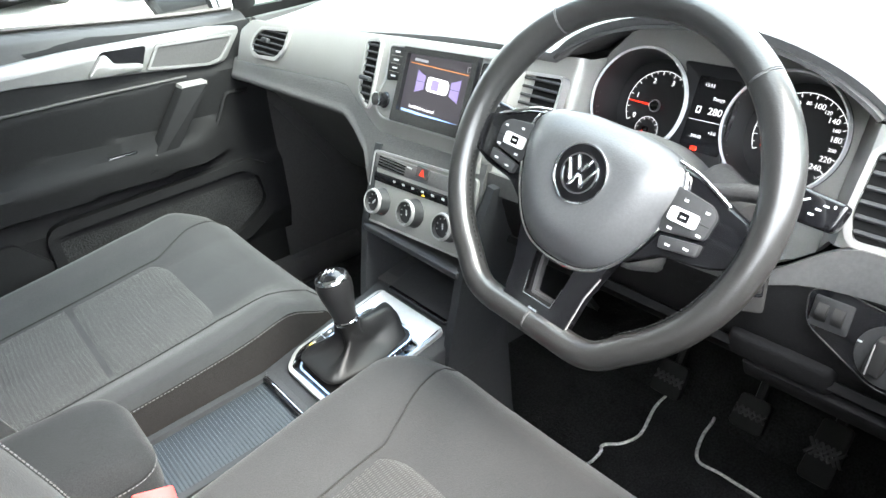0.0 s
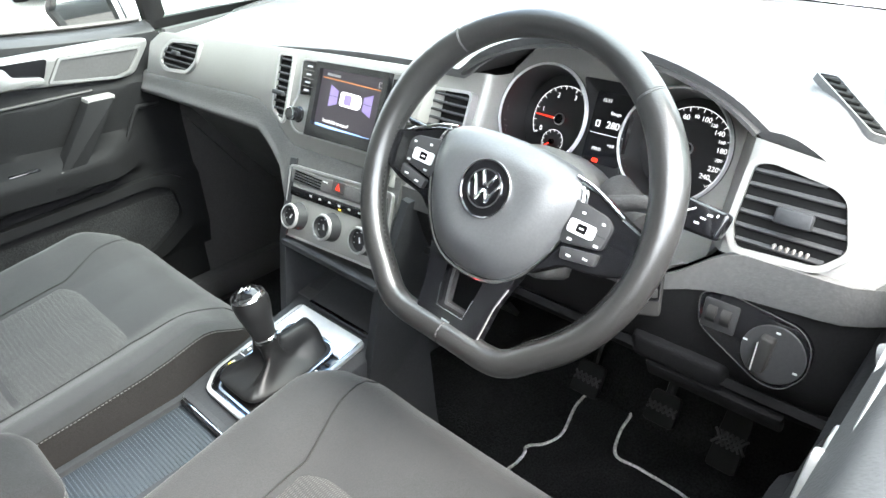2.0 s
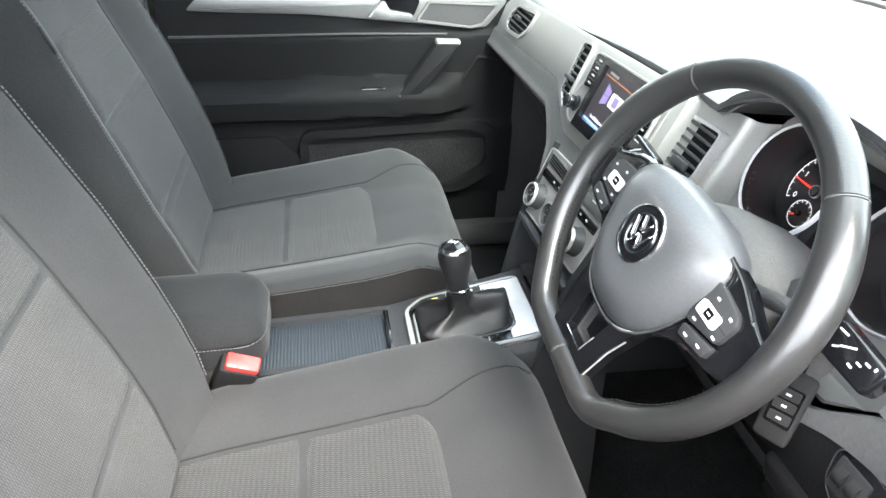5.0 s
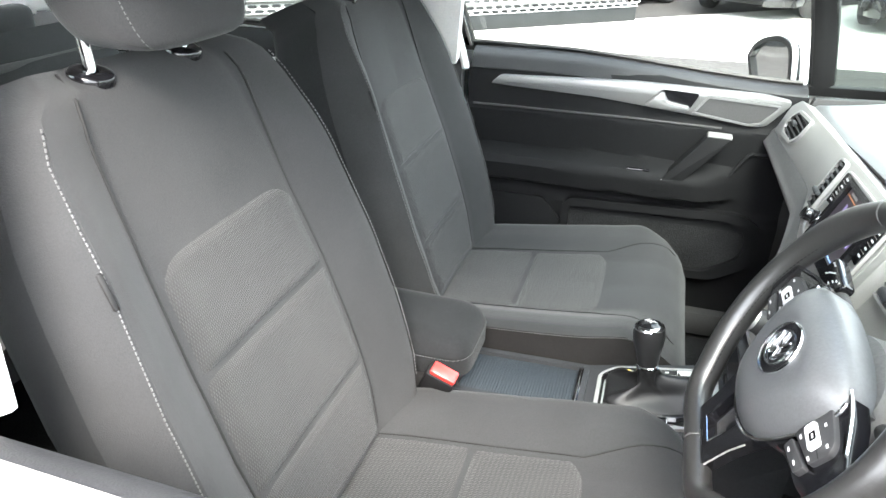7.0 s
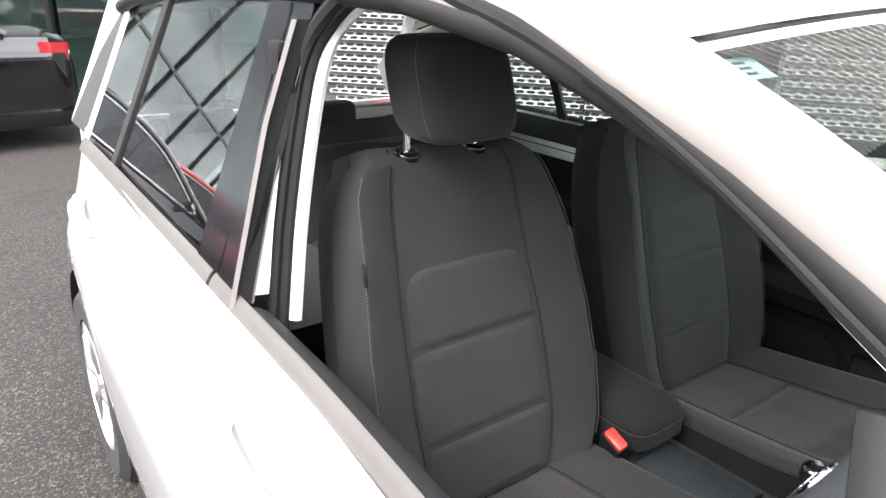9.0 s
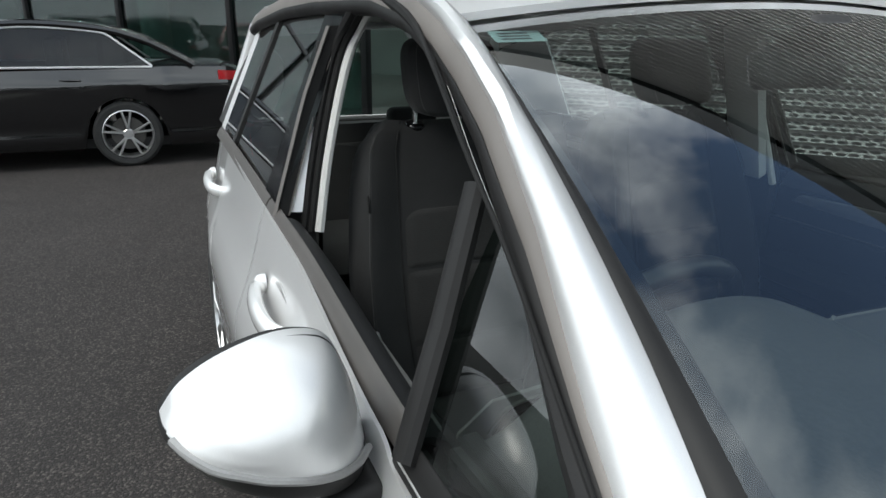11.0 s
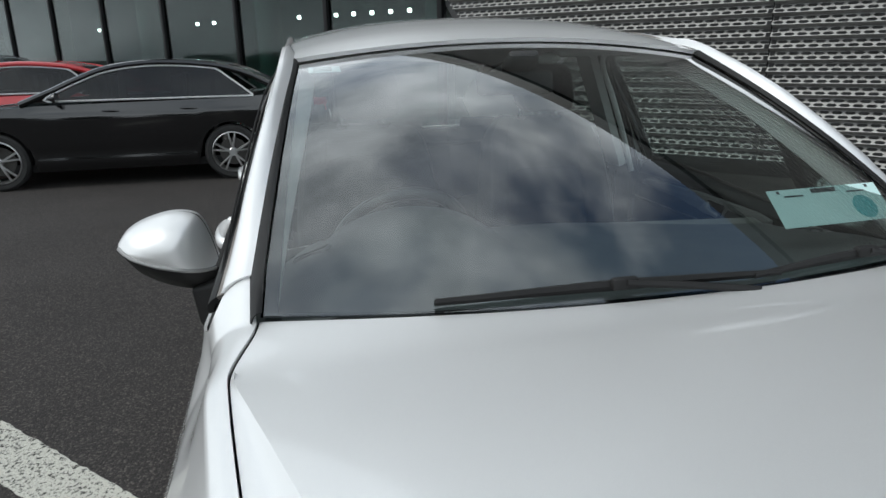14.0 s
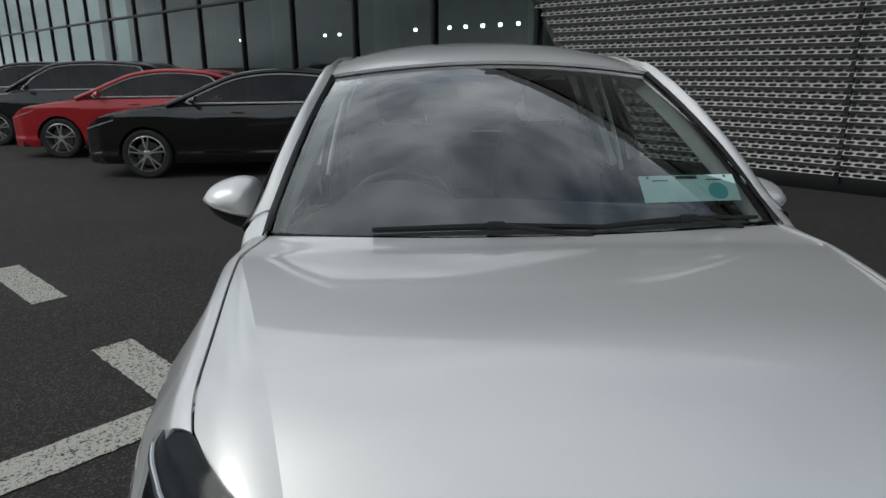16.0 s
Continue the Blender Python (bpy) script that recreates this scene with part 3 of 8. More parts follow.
def screen_sheet(s0, s1, z0, z1, lean):
    """Folded rows of slotted metal; every slot is an opening through the sheet."""
    pitch_x, row = 0.125, 0.125
    bms = bmesh.new()
    for r in range(int((z1 - z0) / row)):
        zb = z0 + r * row
        for half, (fa, ft, oa, ot) in enumerate(((0.0, 0.35, 0.07, 0.035), (0.35, 0.70, 0.035, 0.0))):
            for k in range(int((s1 - s0) / pitch_x)):
                x0 = s0 + (k + 0.5 * half) * pitch_x
                if lean and x0 < -2.4 - lean * (zb - z0):
                    continue
                yield_quad(bms, x0, x0 + pitch_x, zb + fa * row, zb + ft * row, oa, ot)
        x_a = max(s0, -2.4 - lean * (zb - z0)) if lean else s0
        fold = [WALL_O + WALL_D * x + WALL_N * o + Vector((0, 0, zb + f * row)) for x, o, f in ((x_a, 0.0, 0.70), (s1, 0.0, 0.70), (s1, 0.07, 1.0), (x_a, 0.07, 1.0))]
        bms.faces.new([bms.verts.new(p) for p in fold])
    return bms


def yield_quad(bms, x0, x1, za, zt, oa, ot):
    """One cell of the screen: a frame of metal round a lozenge slot."""
    def P(x, f):
        return WALL_O + WALL_D * x + WALL_N * lerp(oa, ot, f) + Vector((0, 0, lerp(za, zt, f)))
    w = x1 - x0
    out = [P(x0, 0), P(x1, 0), P(x1, 1), P(x0, 1)]
    xm = (x0 + x1) / 2
    inn = [P(x0 + w * 0.24, 0.15), P(x1 - w * 0.24, 0.15), P(x1 - w * 0.07, 0.5), P(x1 - w * 0.24, 0.85), P(x0 + w * 0.24, 0.85), P(x0 + w * 0.07, 0.5)]
    o = [bms.verts.new(p) for p in out]
    i = [bms.verts.new(p) for p in inn]
    mr = bms.verts.new(P(x1, 0.5))
    ml = bms.verts.new(P(x0, 0.5))
    bms.faces.new((o[0], o[1], i[1], i[0]))
    bms.faces.new((o[1], mr, i[2], i[1]))
    bms.faces.new((mr, o[2], i[3], i[2]))
    bms.faces.new((o[2], o[3], i[4], i[3]))
    bms.faces.new((o[3], ml, i[5], i[4]))
    bms.faces.new((ml, o[0], i[0], i[5]))


S_SCREEN0, S_SCREEN1, SCREEN_H = -9.0, 6.4, 9.1
part("screen_panel", screen_sheet(S_SCREEN0 - 0.2, 0.597, 0.2, SCREEN_H, 0.73), M_MESH, building, "pale slotted metal screen in folded rows", angle=10)
part("screen_panel", screen_sheet(0.603, S_SCREEN1, 0.2, SCREEN_H, 0.0), M_MESH, building, "pale slotted metal screen in folded rows", angle=10)
back = prism([(-2.5, 0.0), (S_SCREEN1, 0.0), (S_SCREEN1, SCREEN_H), (-8.9, SCREEN_H)], -0.1, 0.1)
part("backing_wall", moved(back, wall_frame(0, 0, -0.3)), material("screen_backing", (0.075, 0.076, 0.078), 0.8, stain=0.1, stain_size=0.6), building, "dark wall behind the metal screen")
for s in (0.60,):
    part("joint_post", moved(box(0.014, SCREEN_H - 0.2, 0.03, 0.004), wall_frame(s, SCREEN_H / 2, 0.02)), M_FRAME, building)
part("plinth", moved(box(S_SCREEN1 + 2.4, 0.2, 0.25, 0.01), wall_frame((S_SCREEN1 - 2.4) / 2, 0.1, -0.13)), M_FRAME, building)
ret = box(0.3, SCREEN_H, 18)
part("end_wall", moved(ret, wall_frame(S_SCREEN1 - 0.15, SCREEN_H / 2, -9.2)), material("grey_cladding", (0.33, 0.33, 0.33), 0.6, stain=0.08, stain_size=0.8), building, "grey end wall of the building")

# glazed front: mullions, rails, panes
BAY, N_BAY, G_TOP = 2.41, 18, 8.9
S_G = -4.05
for k in range(N_BAY + 1):
    s = S_G - k * BAY
    part("mullion", moved(box(0.09, G_TOP, 0.14, 0.006), wall_frame(s, G_TOP / 2, -0.16)), M_FRAME, building)
for k in range(N_BAY):
    s = S_G - (k + 0.5) * BAY
    for z0, z1 in ((0.12, 3.06), (3.14, 6.26), (6.34, G_TOP)):
        p = part("pane", moved(box(BAY - 0.09, z1 - z0, 0.02), wall_frame(s, (z0 + z1) / 2, -0.16)), M_SHOP, building)
for z, h in ((0.06, 0.12), (3.10, 0.08), (6.30, 0.08), (G_TOP, 0.2)):
    part("rail", moved(box(N_BAY * BAY, h, 0.12, 0.006), wall_frame(S_G - N_BAY * BAY / 2, z, -0.16)), M_FRAME, building)
part("roof_slab", moved(box(N_BAY * BAY + 24, 0.5, 20), wall_frame(S_G - N_BAY * BAY / 2 + 5, G_TOP + 0.35, -9.8)), M_FRAME, building)
part("showroom_floor", moved(box(N_BAY * BAY, 0.04, 9), wall_frame(S_G - N_BAY * BAY / 2, 0.03, -5.2)), material("showroom_tile", (0.30, 0.30, 0.29), 0.3, stain=0.1, stain_size=0.6), building)
part("showroom_back_wall", moved(box(N_BAY * BAY, G_TOP, 0.2), wall_frame(S_G - N_BAY * BAY / 2, G_TOP / 2, -9.6)), M_INSIDE, building)
for k in (1, 3, 5, 7, 9, 11):
    part("column", moved(lathe([(0.0, 0), (0.28, 0), (0.28, G_TOP), (0, G_TOP)], 20), Matrix.Translation(WALL_O + WALL_D * (S_G - k * BAY + 0.9) - WALL_N * 2.2)), M_COLUMN, building, "pale round showroom column")
for s_l in (-6.2, -6.9, -8.5, -9.1, -9.72, -10.35, -10.98, -12.4, -13.5, -14.1, -16.2, -17.05, -19.5, -20.2, -23.0):
    part("downlight", moved(lathe([(0, 0), (0.05, 0), (0.05, 0.09), (0, 0.09)], 12), Matrix.Translation(WALL_O + WALL_D * s_l - WALL_N * 5.0 + Vector((0, 0, 2.42)))), M_SHOWLAMP, building, "lit showroom downlight")

# ---------------------------------------------------------------- the silver car: shell
# the nose points along +x, the passenger side along +y, the driver sits at -y
car = thing("car", "silver compact people carrier parked with its driver's window down", "car")


def half_width(x):
    return float(np.interp(x, [-3.5, -3.3, -3.0, -2.5, -0.6, -0.05, 0.20, 0.42, 0.62, 0.80, 0.95], [0.74, 0.80, 0.87, 0.905, 0.905, 0.906, 0.897, 0.864, 0.803, 0.700, 0.575]))


def side_y(x, z):
    """How far the flank stands out at x, z."""
    k = np.interp(z, [0.18, 0.30, 0.50, 0.70, 0.77, 0.82, 0.86, 0.90, 0.96, 1.00, 1.05, 1.10], [0.93, 0.965, 0.985, 1.0, 0.992, 0.972, 0.953, 0.938, 0.920, 0.908, 0.893, 0.865])
    return half_width(x) * float(k)


def glass_y(z):
    return 0.800 - 0.45 * (z - 1.04)


AXLE_F, AXLE_R = -0.05, -2.80


def arch(x, low=0.20):
    z = low
    for c in (AXLE_F, AXLE_R):
        d = 0.37 ** 2 - (x - c) ** 2
        if d > 0:
            z = max(z, 0.32 + math.sqrt(d))
    return z


def sag(x):
    """The waistline falls towards the nose."""
    return 0.042 * smooth((x + 1.45) / 0.65)


def belt(x):
    return 1.035 + 0.022 * smooth((-1.2 - x) / 1.6) - sag(x)


def flank(side, x0, x1, top, nu, nv=16, t=0.006, low=0.20):
    def fn(u, v):
        x = lerp(x0, x1, u)
        z = lerp(top(x), arch(x, low), v)
        return (x, side * side_y(x, z), z)
    if side > 0:
        return surface(lambda u, v: fn(1 - u, v), nu, nv, t)
    return surface(fn, nu, nv, t)


def hood_edge(x):
    """y and z of the gap between hood and fender."""
    y = 0.772 - 0.085 * smooth((x + 0.30) / 1.0) - 0.16 * smooth((x - 0.42) / 0.5) ** 2 - 0.046 * smooth((-0.09 - x) / 0.19)
    z = 1.040 - 0.055 * (max(0.0, x + 0.30) / 0.9) ** 1.6 - 0.19 * smooth((x - 0.30) / 0.75) ** 2 + 0.008 * smooth((-0.12 - x) / 0.16)
    return y, z


def crease_y(x):
    return min(hood_edge(x)[0] - 0.003, 0.672 - 0.290 * (x - 0.2))


def hood_fn(u, v):
    """The hood: a raised middle between two creases, falling away steeply outside them."""
    a = 2 * v - 1
    s = abs(a)
    q = min(1.0, s / 0.8)
    xb = lerp(-0.280, -0.172, 1 - q * q)
    xf = lerp(0.60, 0.92, (1 - a * a) ** 0.5)
    x = lerp(xb, xf, u)
    ye, ze = hood_edge(x)
    ye -= 0.0015
    yc = crease_y(x)
    w = max(1e-4, ye - yc)
    zc = ze + 0.46 * w + 0.001
    if s < 0.8:
        k = s / 0.8
        y, z = yc * k, zc + 0.016 * (1 - k * k) + 0.006 * smooth((x + 0.45) / 1.2) * (1 - k ** 6)
    else:
        k = (s - 0.8) / 0.2
        y, z = lerp(yc, ye, k), lerp(zc, ze, 1 - (1 - k) ** 2.2)
    return (x, math.copysign(y, a), z)


def fender_top(x):
    return hood_edge(x)[1] - 0.135


part("hood", surface(lambda u, v: hood_fn(v, u), 70, 44, -0.012), M_SILVER, car, angle=11)
for sgn in (-1, 1):
    def round_cross(x, v):
        """Section near the pillar: rolls over softly from the gap."""
        ye, ze = hood_edge(x)
        z1 = ze - 0.06
        if v < 0.35:
            t = v / 0.35 * math.pi / 2
            return Vector((x, lerp(ye + 0.0015, side_y(x, z1) - 0.025, math.sin(t) ** 0.9), lerp(ze, z1, 1 - math.cos(t))))
        k = (v - 0.35) / 0.65
        z = lerp(z1, arch(x), k)
        return Vector((x, side_y(x, z) - 0.025 * (1 - smooth(k * 3)), z))

    def cross(x, v):
        f = smooth((x + 0.272) / 0.30)
        return crease_cross(x, v) if f >= 1 else round_cross(x, v).lerp(crease_cross(x, v), f)

    def crease_cross(x, v):
        """Section further ahead: a narrow ledge beside the gap, a crease, then the flank."""
        ye, ze = hood_edge(x)
        f = smooth((x + 0.27) / 0.55)
        yc, zc = ye + lerp(0.028, 0.030, f), ze - lerp(0.012, 0.014, f)
        if v <= 0.15:
            k = v / 0.15
            return Vector((x, lerp(ye + 0.0015, yc, k), lerp(ze, zc, k) + 0.003 * math.sin(k * math.pi)))
        zt = fender_top(x)
        if v < 0.5:
            k = (v - 0.15) / 0.35
            return Vector((x, lerp(yc, side_y(x, zt), 0.6 * k + 0.4 * k ** lerp(2.2, 0.8, f)), lerp(zc, zt, k)))
        z = lerp(zt, arch(x), (v - 0.5) / 0.5)
        return Vector((x, side_y(x, z), z))

    def rear_line(v):
        """Rear border: the pillar seam, round the quarter light's corner, then down the door gap."""
        if v < 0.15:
            return Vector((-0.386, 0.735, 1.093)).lerp(Vector((-0.368, 0.784, 1.066)), v / 0.15)
        if v < 0.55:
            return along([(-0.368, 0.784, 1.066), (-0.341, 0.798, 1.042), (-0.352, 0.812, 1.012), (-0.43, 0.828, 0.991), (-0.56, side_y(-0.56, 0.984), 0.984)], (v - 0.15) / 0.40)
        z = lerp(0.984, arch(-0.56), (v - 0.55) / 0.45)
        return Vector((-0.56, side_y(-0.56, z), z))

    def fender(u, v, sgn=sgn):
        x1 = float(np.interp(v, [0.0, 0.15, 0.30, 0.50, 1.0], [0.605, 0.580, 0.605, 0.67, 0.80]))
        x0 = -0.272
        if u < 0.24:
            k = u / 0.24
            p = rear_line(v).lerp(cross(x0, v), k)
            if v < 0.15:
                p.z += 0.006 * math.sin(v / 0.15 * math.pi) * (1 - k)
        else:
            p = cross(lerp(x0, x1, (u - 0.24) / 0.76), v)
        return (p.x, sgn * p.y, p.z)
    part("fender", surface(fender if sgn < 0 else (lambda u, v, f=fender: f(1 - u, v)), 72, 60, 0.006), M_SILVER, car, angle=30)
# nose and bumper
part("front_bumper", surface(lambda u, v: (lerp(0.80, 0.95, math.cos((u - 0.5) * math.pi) ** 0.6) - 0.12 * (v - 0.5) ** 2, lerp(-0.72, 0.72, u), lerp(0.80, 0.22, v)), 28, 12, 0.01), M_SILVER, car)
part("radiator_grille", moved(box(0.03, 1.0, 0.08, 0.01), Matrix.Translation((0.93, 0, 0.74))), M_PIANO, car)
for sgn in (-1, 1):
    def lamp_pt(u, v, lift, sgn=sgn):
        top = along([(0.556, 0.736, 0.942), (0.578, 0.708, 0.953), (0.602, 0.674, 0.958), (0.66, 0.635, 0.944), (0.72, 0.580, 0.920), (0.78, 0.48, 0.905)], u)
        low = along([(0.560, 0.744, 0.930), (0.605, 0.750, 0.89), (0.65, 0.746, 0.86), (0.72, 0.705, 0.83), (0.79, 0.61, 0.81), (0.84, 0.48, 0.80)], u)
        q = top.lerp(low, v) + Vector((0.55, 0.65, 0.35)).normalized() * (lift + 0.012 * math.sin(v * math.pi) * math.sin(u * math.pi) ** 0.5)
        return (q.x, sgn * q.y, q.z)
    hl = part("headlight", surface(lambda u, v: lamp_pt(u, v, 0.003), 24, 14), M_PIANO, car, "dark clear-glass headlight unit")
    part("lens", surface(lambda u, v: lamp_pt(u, v, 0.010), 24, 14), M_LAMPLENS, hl)
    part("lamp_bar", tube([lamp_pt(0.1 + 0.08 * k, 0.55, 0.006) for k in range(11)], 0.006, 6), M_CHROME, hl)
    part("reflector", lathe([(0, 0.0), (0.035, 0.004), (0.05, 0.02), (0.052, 0.024)], 20, Matrix.Translation(Vector(lamp_pt(0.7, 0.7, 0.002)))), M_CHROME, hl)

# doors, quarters
for sgn in (-1, 1):
    for name, xa, xb in (("front_door", -0.565, -1.752), ("rear_door", -1.760, -2.86)):
        bmx = flank(sgn, xb, xa, (lambda x: lerp(belt(x), 0.980, smooth((x + 0.84) / 0.06))) if name == "front_door" else belt, 60, 16)
        d = part(name, bmx, M_SILVER, car)
        xh = -1.430 if name == "front_door" else -2.630
        yh = side_y(xh, 0.915)
        grip = tube(spline([(xh - 0.118, sgn * (yh + 0.022), 0.920), (xh - 0.09, sgn * (yh + 0.036), 0.920), (xh, sgn * (yh + 0.044), 0.916), (xh + 0.085, sgn * (yh + 0.034), 0.910), (xh + 0.12, sgn * (yh + 0.002), 0.905)], 6), lambda s: 0.012 + 0.004 * math.sin(s * math.pi), 12, flat=1.5)
        part("door_handle", grip, M_SILVER, d)
        cup = blob([(xh + 0.065 * math.cos(a) * 1.35, 0.912 + 0.055 * math.sin(a)) for a in np.linspace(0, 2 * math.pi, 28, endpoint=False)], lambda s: -0.012 * math.sin(s * math.pi / 2), 0.001, 6)
        part("handle_cup", moved(cup, basis((0, sgn * (yh - 0.004), 0), (1, 0, 0), (0, 0, 1)) if sgn < 0 else basis((0, yh - 0.004, 0), (-1, 0, 0), (0, 0, 1)) @ Matrix.Diagonal((-1, 1, 1, 1))), M_SILVER, d)
        if sgn < 0:
            part("lock_cap", moved(lathe([(0, 0.022), (0.012, 0.020), (0.019, 0.013), (0.021, 0.004), (0.021, -0.004)], 22), basis((xh - 0.138, -yh - 0.010, 0.922), (1, 0, 0), (0, 0, 1))), M_SILVER, d)
        xs0, xs1 = (xb + 0.004, xa - (0.0 if name == "rear_door" else 0.245))
        strip = surface(lambda u, v, a=xs0, b=xs1, s=sgn: (lerp(a, b, u) if s < 0 else lerp(b, a, u), s * lerp(side_y(-1.7, 1.036) + 0.006, glass_y(1.06) + 0.004, v), lerp(belt(lerp(a, b, u if s < 0 else 1 - u)) - 0.010, belt(lerp(a, b, u if s < 0 else 1 - u)) + 0.022, math.sin(v * math.pi / 2))), 20, 6, 0.006)
        part("belt_strip", strip, M_BELT, d)
    quarter = flank(sgn, -3.42, -2.868, lambda x: belt(x), 30, 16)
    part("quarter_panel", quarter, M_SILVER, car)
    part("sill", moved(box(1.9, 0.10, 0.12, 0.02), Matrix.Translation((-1.42, sgn * 0.83, 0.20))), M_TRIM, car)


def window_top(x):
    """Upper edge of the side window opening."""
    xs = [-3.50, -3.25, -3.0, -2.83, -2.4, -2.0, -1.62, -1.49, -1.255, -1.11, -0.98, -0.868, -0.70, -0.55, -0.44, -0.34]
    zs = [1.04, 1.30, 1.40, 1.442, 1.478, 1.487, 1.482, 1.478, 1.447, 1.410, 1.367, 1.322, 1.230, 1.135, 1.074, 1.026]
    return float(np.interp(x, xs, zs))


def ws_point(u, v):
    """Windscreen: u from the driver's edge to the passenger's, v from scuttle to roof."""
    a = 2 * u - 1
    k = 1 - a * a
    y = a * lerp(0.722, 0.606, v)
    x = lerp(-0.285, -1.120, v) + k * lerp(0.105, 0.050, v)
    z = lerp(1.058, 1.456, v) + k * lerp(0.0, 0.046, v) + 0.030 * 4 * v * (1 - v)
    return Vector((x, y, z))


wsc = part("windscreen", surface(lambda u, v: ws_point(u, v), 36, 20), M_WINDSCREEN, car, "clear windscreen mirroring clouds")


def band(e0, e1, lift, nu, nv, t):
    """A strip of the windscreen's own surface between two (u, v) edges."""
    return surface(lambda a, b: ws_point(*[lerp(e0(a)[i], e1(a)[i], b) for i in (0, 1)]) + Vector((0.45, 0, 0.9)) * lift, nu, nv, t)


for e0, e1 in (((lambda a: (0.0, a)), (lambda a: (0.012 + 0.008 * (1 - a), a))), ((lambda a: (0.988 - 0.008 * (1 - a), a)), (lambda a: (1.0, a))), ((lambda a: (a, 0.0)), (lambda a: (a, 0.007 + 0.004 * abs(2 * a - 1) ** 4))), ((lambda a: (a, 0.965)), (lambda a: (a, 1.0)))):
    part("black_border", band(e0, e1, -0.004, 24, 4, 0), M_PIANO, wsc, "black printed screen border")

# roof, rails and pillars
def roof_line(x):
    return float(np.interp(x, [-3.25, -3.0, -2.6, -2.2, -1.8, -1.6, -1.4, -1.25, -1.12, -1.03], [1.465, 1.515, 1.56, 1.582, 1.585, 1.582, 1.568, 1.547, 1.522, 1.503]))


def roof_fn(u, v):
    a = 2 * v - 1
    xf = ws_point(v, 1.0).x + 0.004
    x = lerp(xf, -3.15 + 0.08 * a * a, u)
    yw = float(np.interp(x, [-3.2, -2.5, -1.6, -1.12], [0.560, 0.600, 0.620, 0.612]))
    ze = float(np.interp(x, [-3.2, -2.8, -2.2, -1.7, -1.4, -1.2, -1.12], [1.40, 1.462, 1.506, 1.510, 1.497, 1.473, 1.462]))
    z = ze + (roof_line(x) - ze) * (1 - abs(a) ** 2.6)
    z = lerp(min(z, ws_point(v, 1.0).z + 0.002), z, smooth(u / 0.035) ** 0.6)
    return (x, a * yw, z)


part("roof", surface(roof_fn, 44, 28, 0.012), M_SILVER, car)


def wrap(x):
    """The cabin's sides turn in towards the tailgate."""
    return 0.62 * max(0.0, -2.93 - x)


def inner_edge(s, sgn):
    pts = [(-0.385, 0.735, 1.094), (-0.57, 0.702, 1.215), (-0.81, 0.663, 1.338), (-1.095, 0.622, 1.459), (-1.30, 0.616, 1.489), (-1.70, 0.612, 1.512), (-2.20, 0.602, 1.507), (-2.70, 0.588, 1.474), (-3.12, 0.562, 1.412)]
    p = along(pts, s)
    return Vector((p.x, sgn * p.y, p.z))


def outer_edge(s, sgn):
    x = along([(-0.372, 0, 0), (-0.62, 0, 0), (-0.87, 0, 0), (-1.14, 0, 0), (-1.34, 0, 0), (-1.72, 0, 0), (-2.22, 0, 0), (-2.72, 0, 0), (-3.16, 0, 0)], s).x
    z = window_top(x) + lerp(0.024, 0.050, smooth(s * 4))
    return Vector((x, sgn * (glass_y(z) - wrap(x) + lerp(-0.004, 0.022, smooth(s / 0.3))), z))


def frame_edge(s, sgn):
    """Line between the grey outer frame and the rubber seal."""
    p = outer_edge(s, sgn)
    z = window_top(p.x) + lerp(0.019, 0.014, smooth(s * 4))
    return Vector((p.x, sgn * (glass_y(z) - wrap(p.x) + lerp(0.002, 0.020, smooth(s / 0.3))), z))


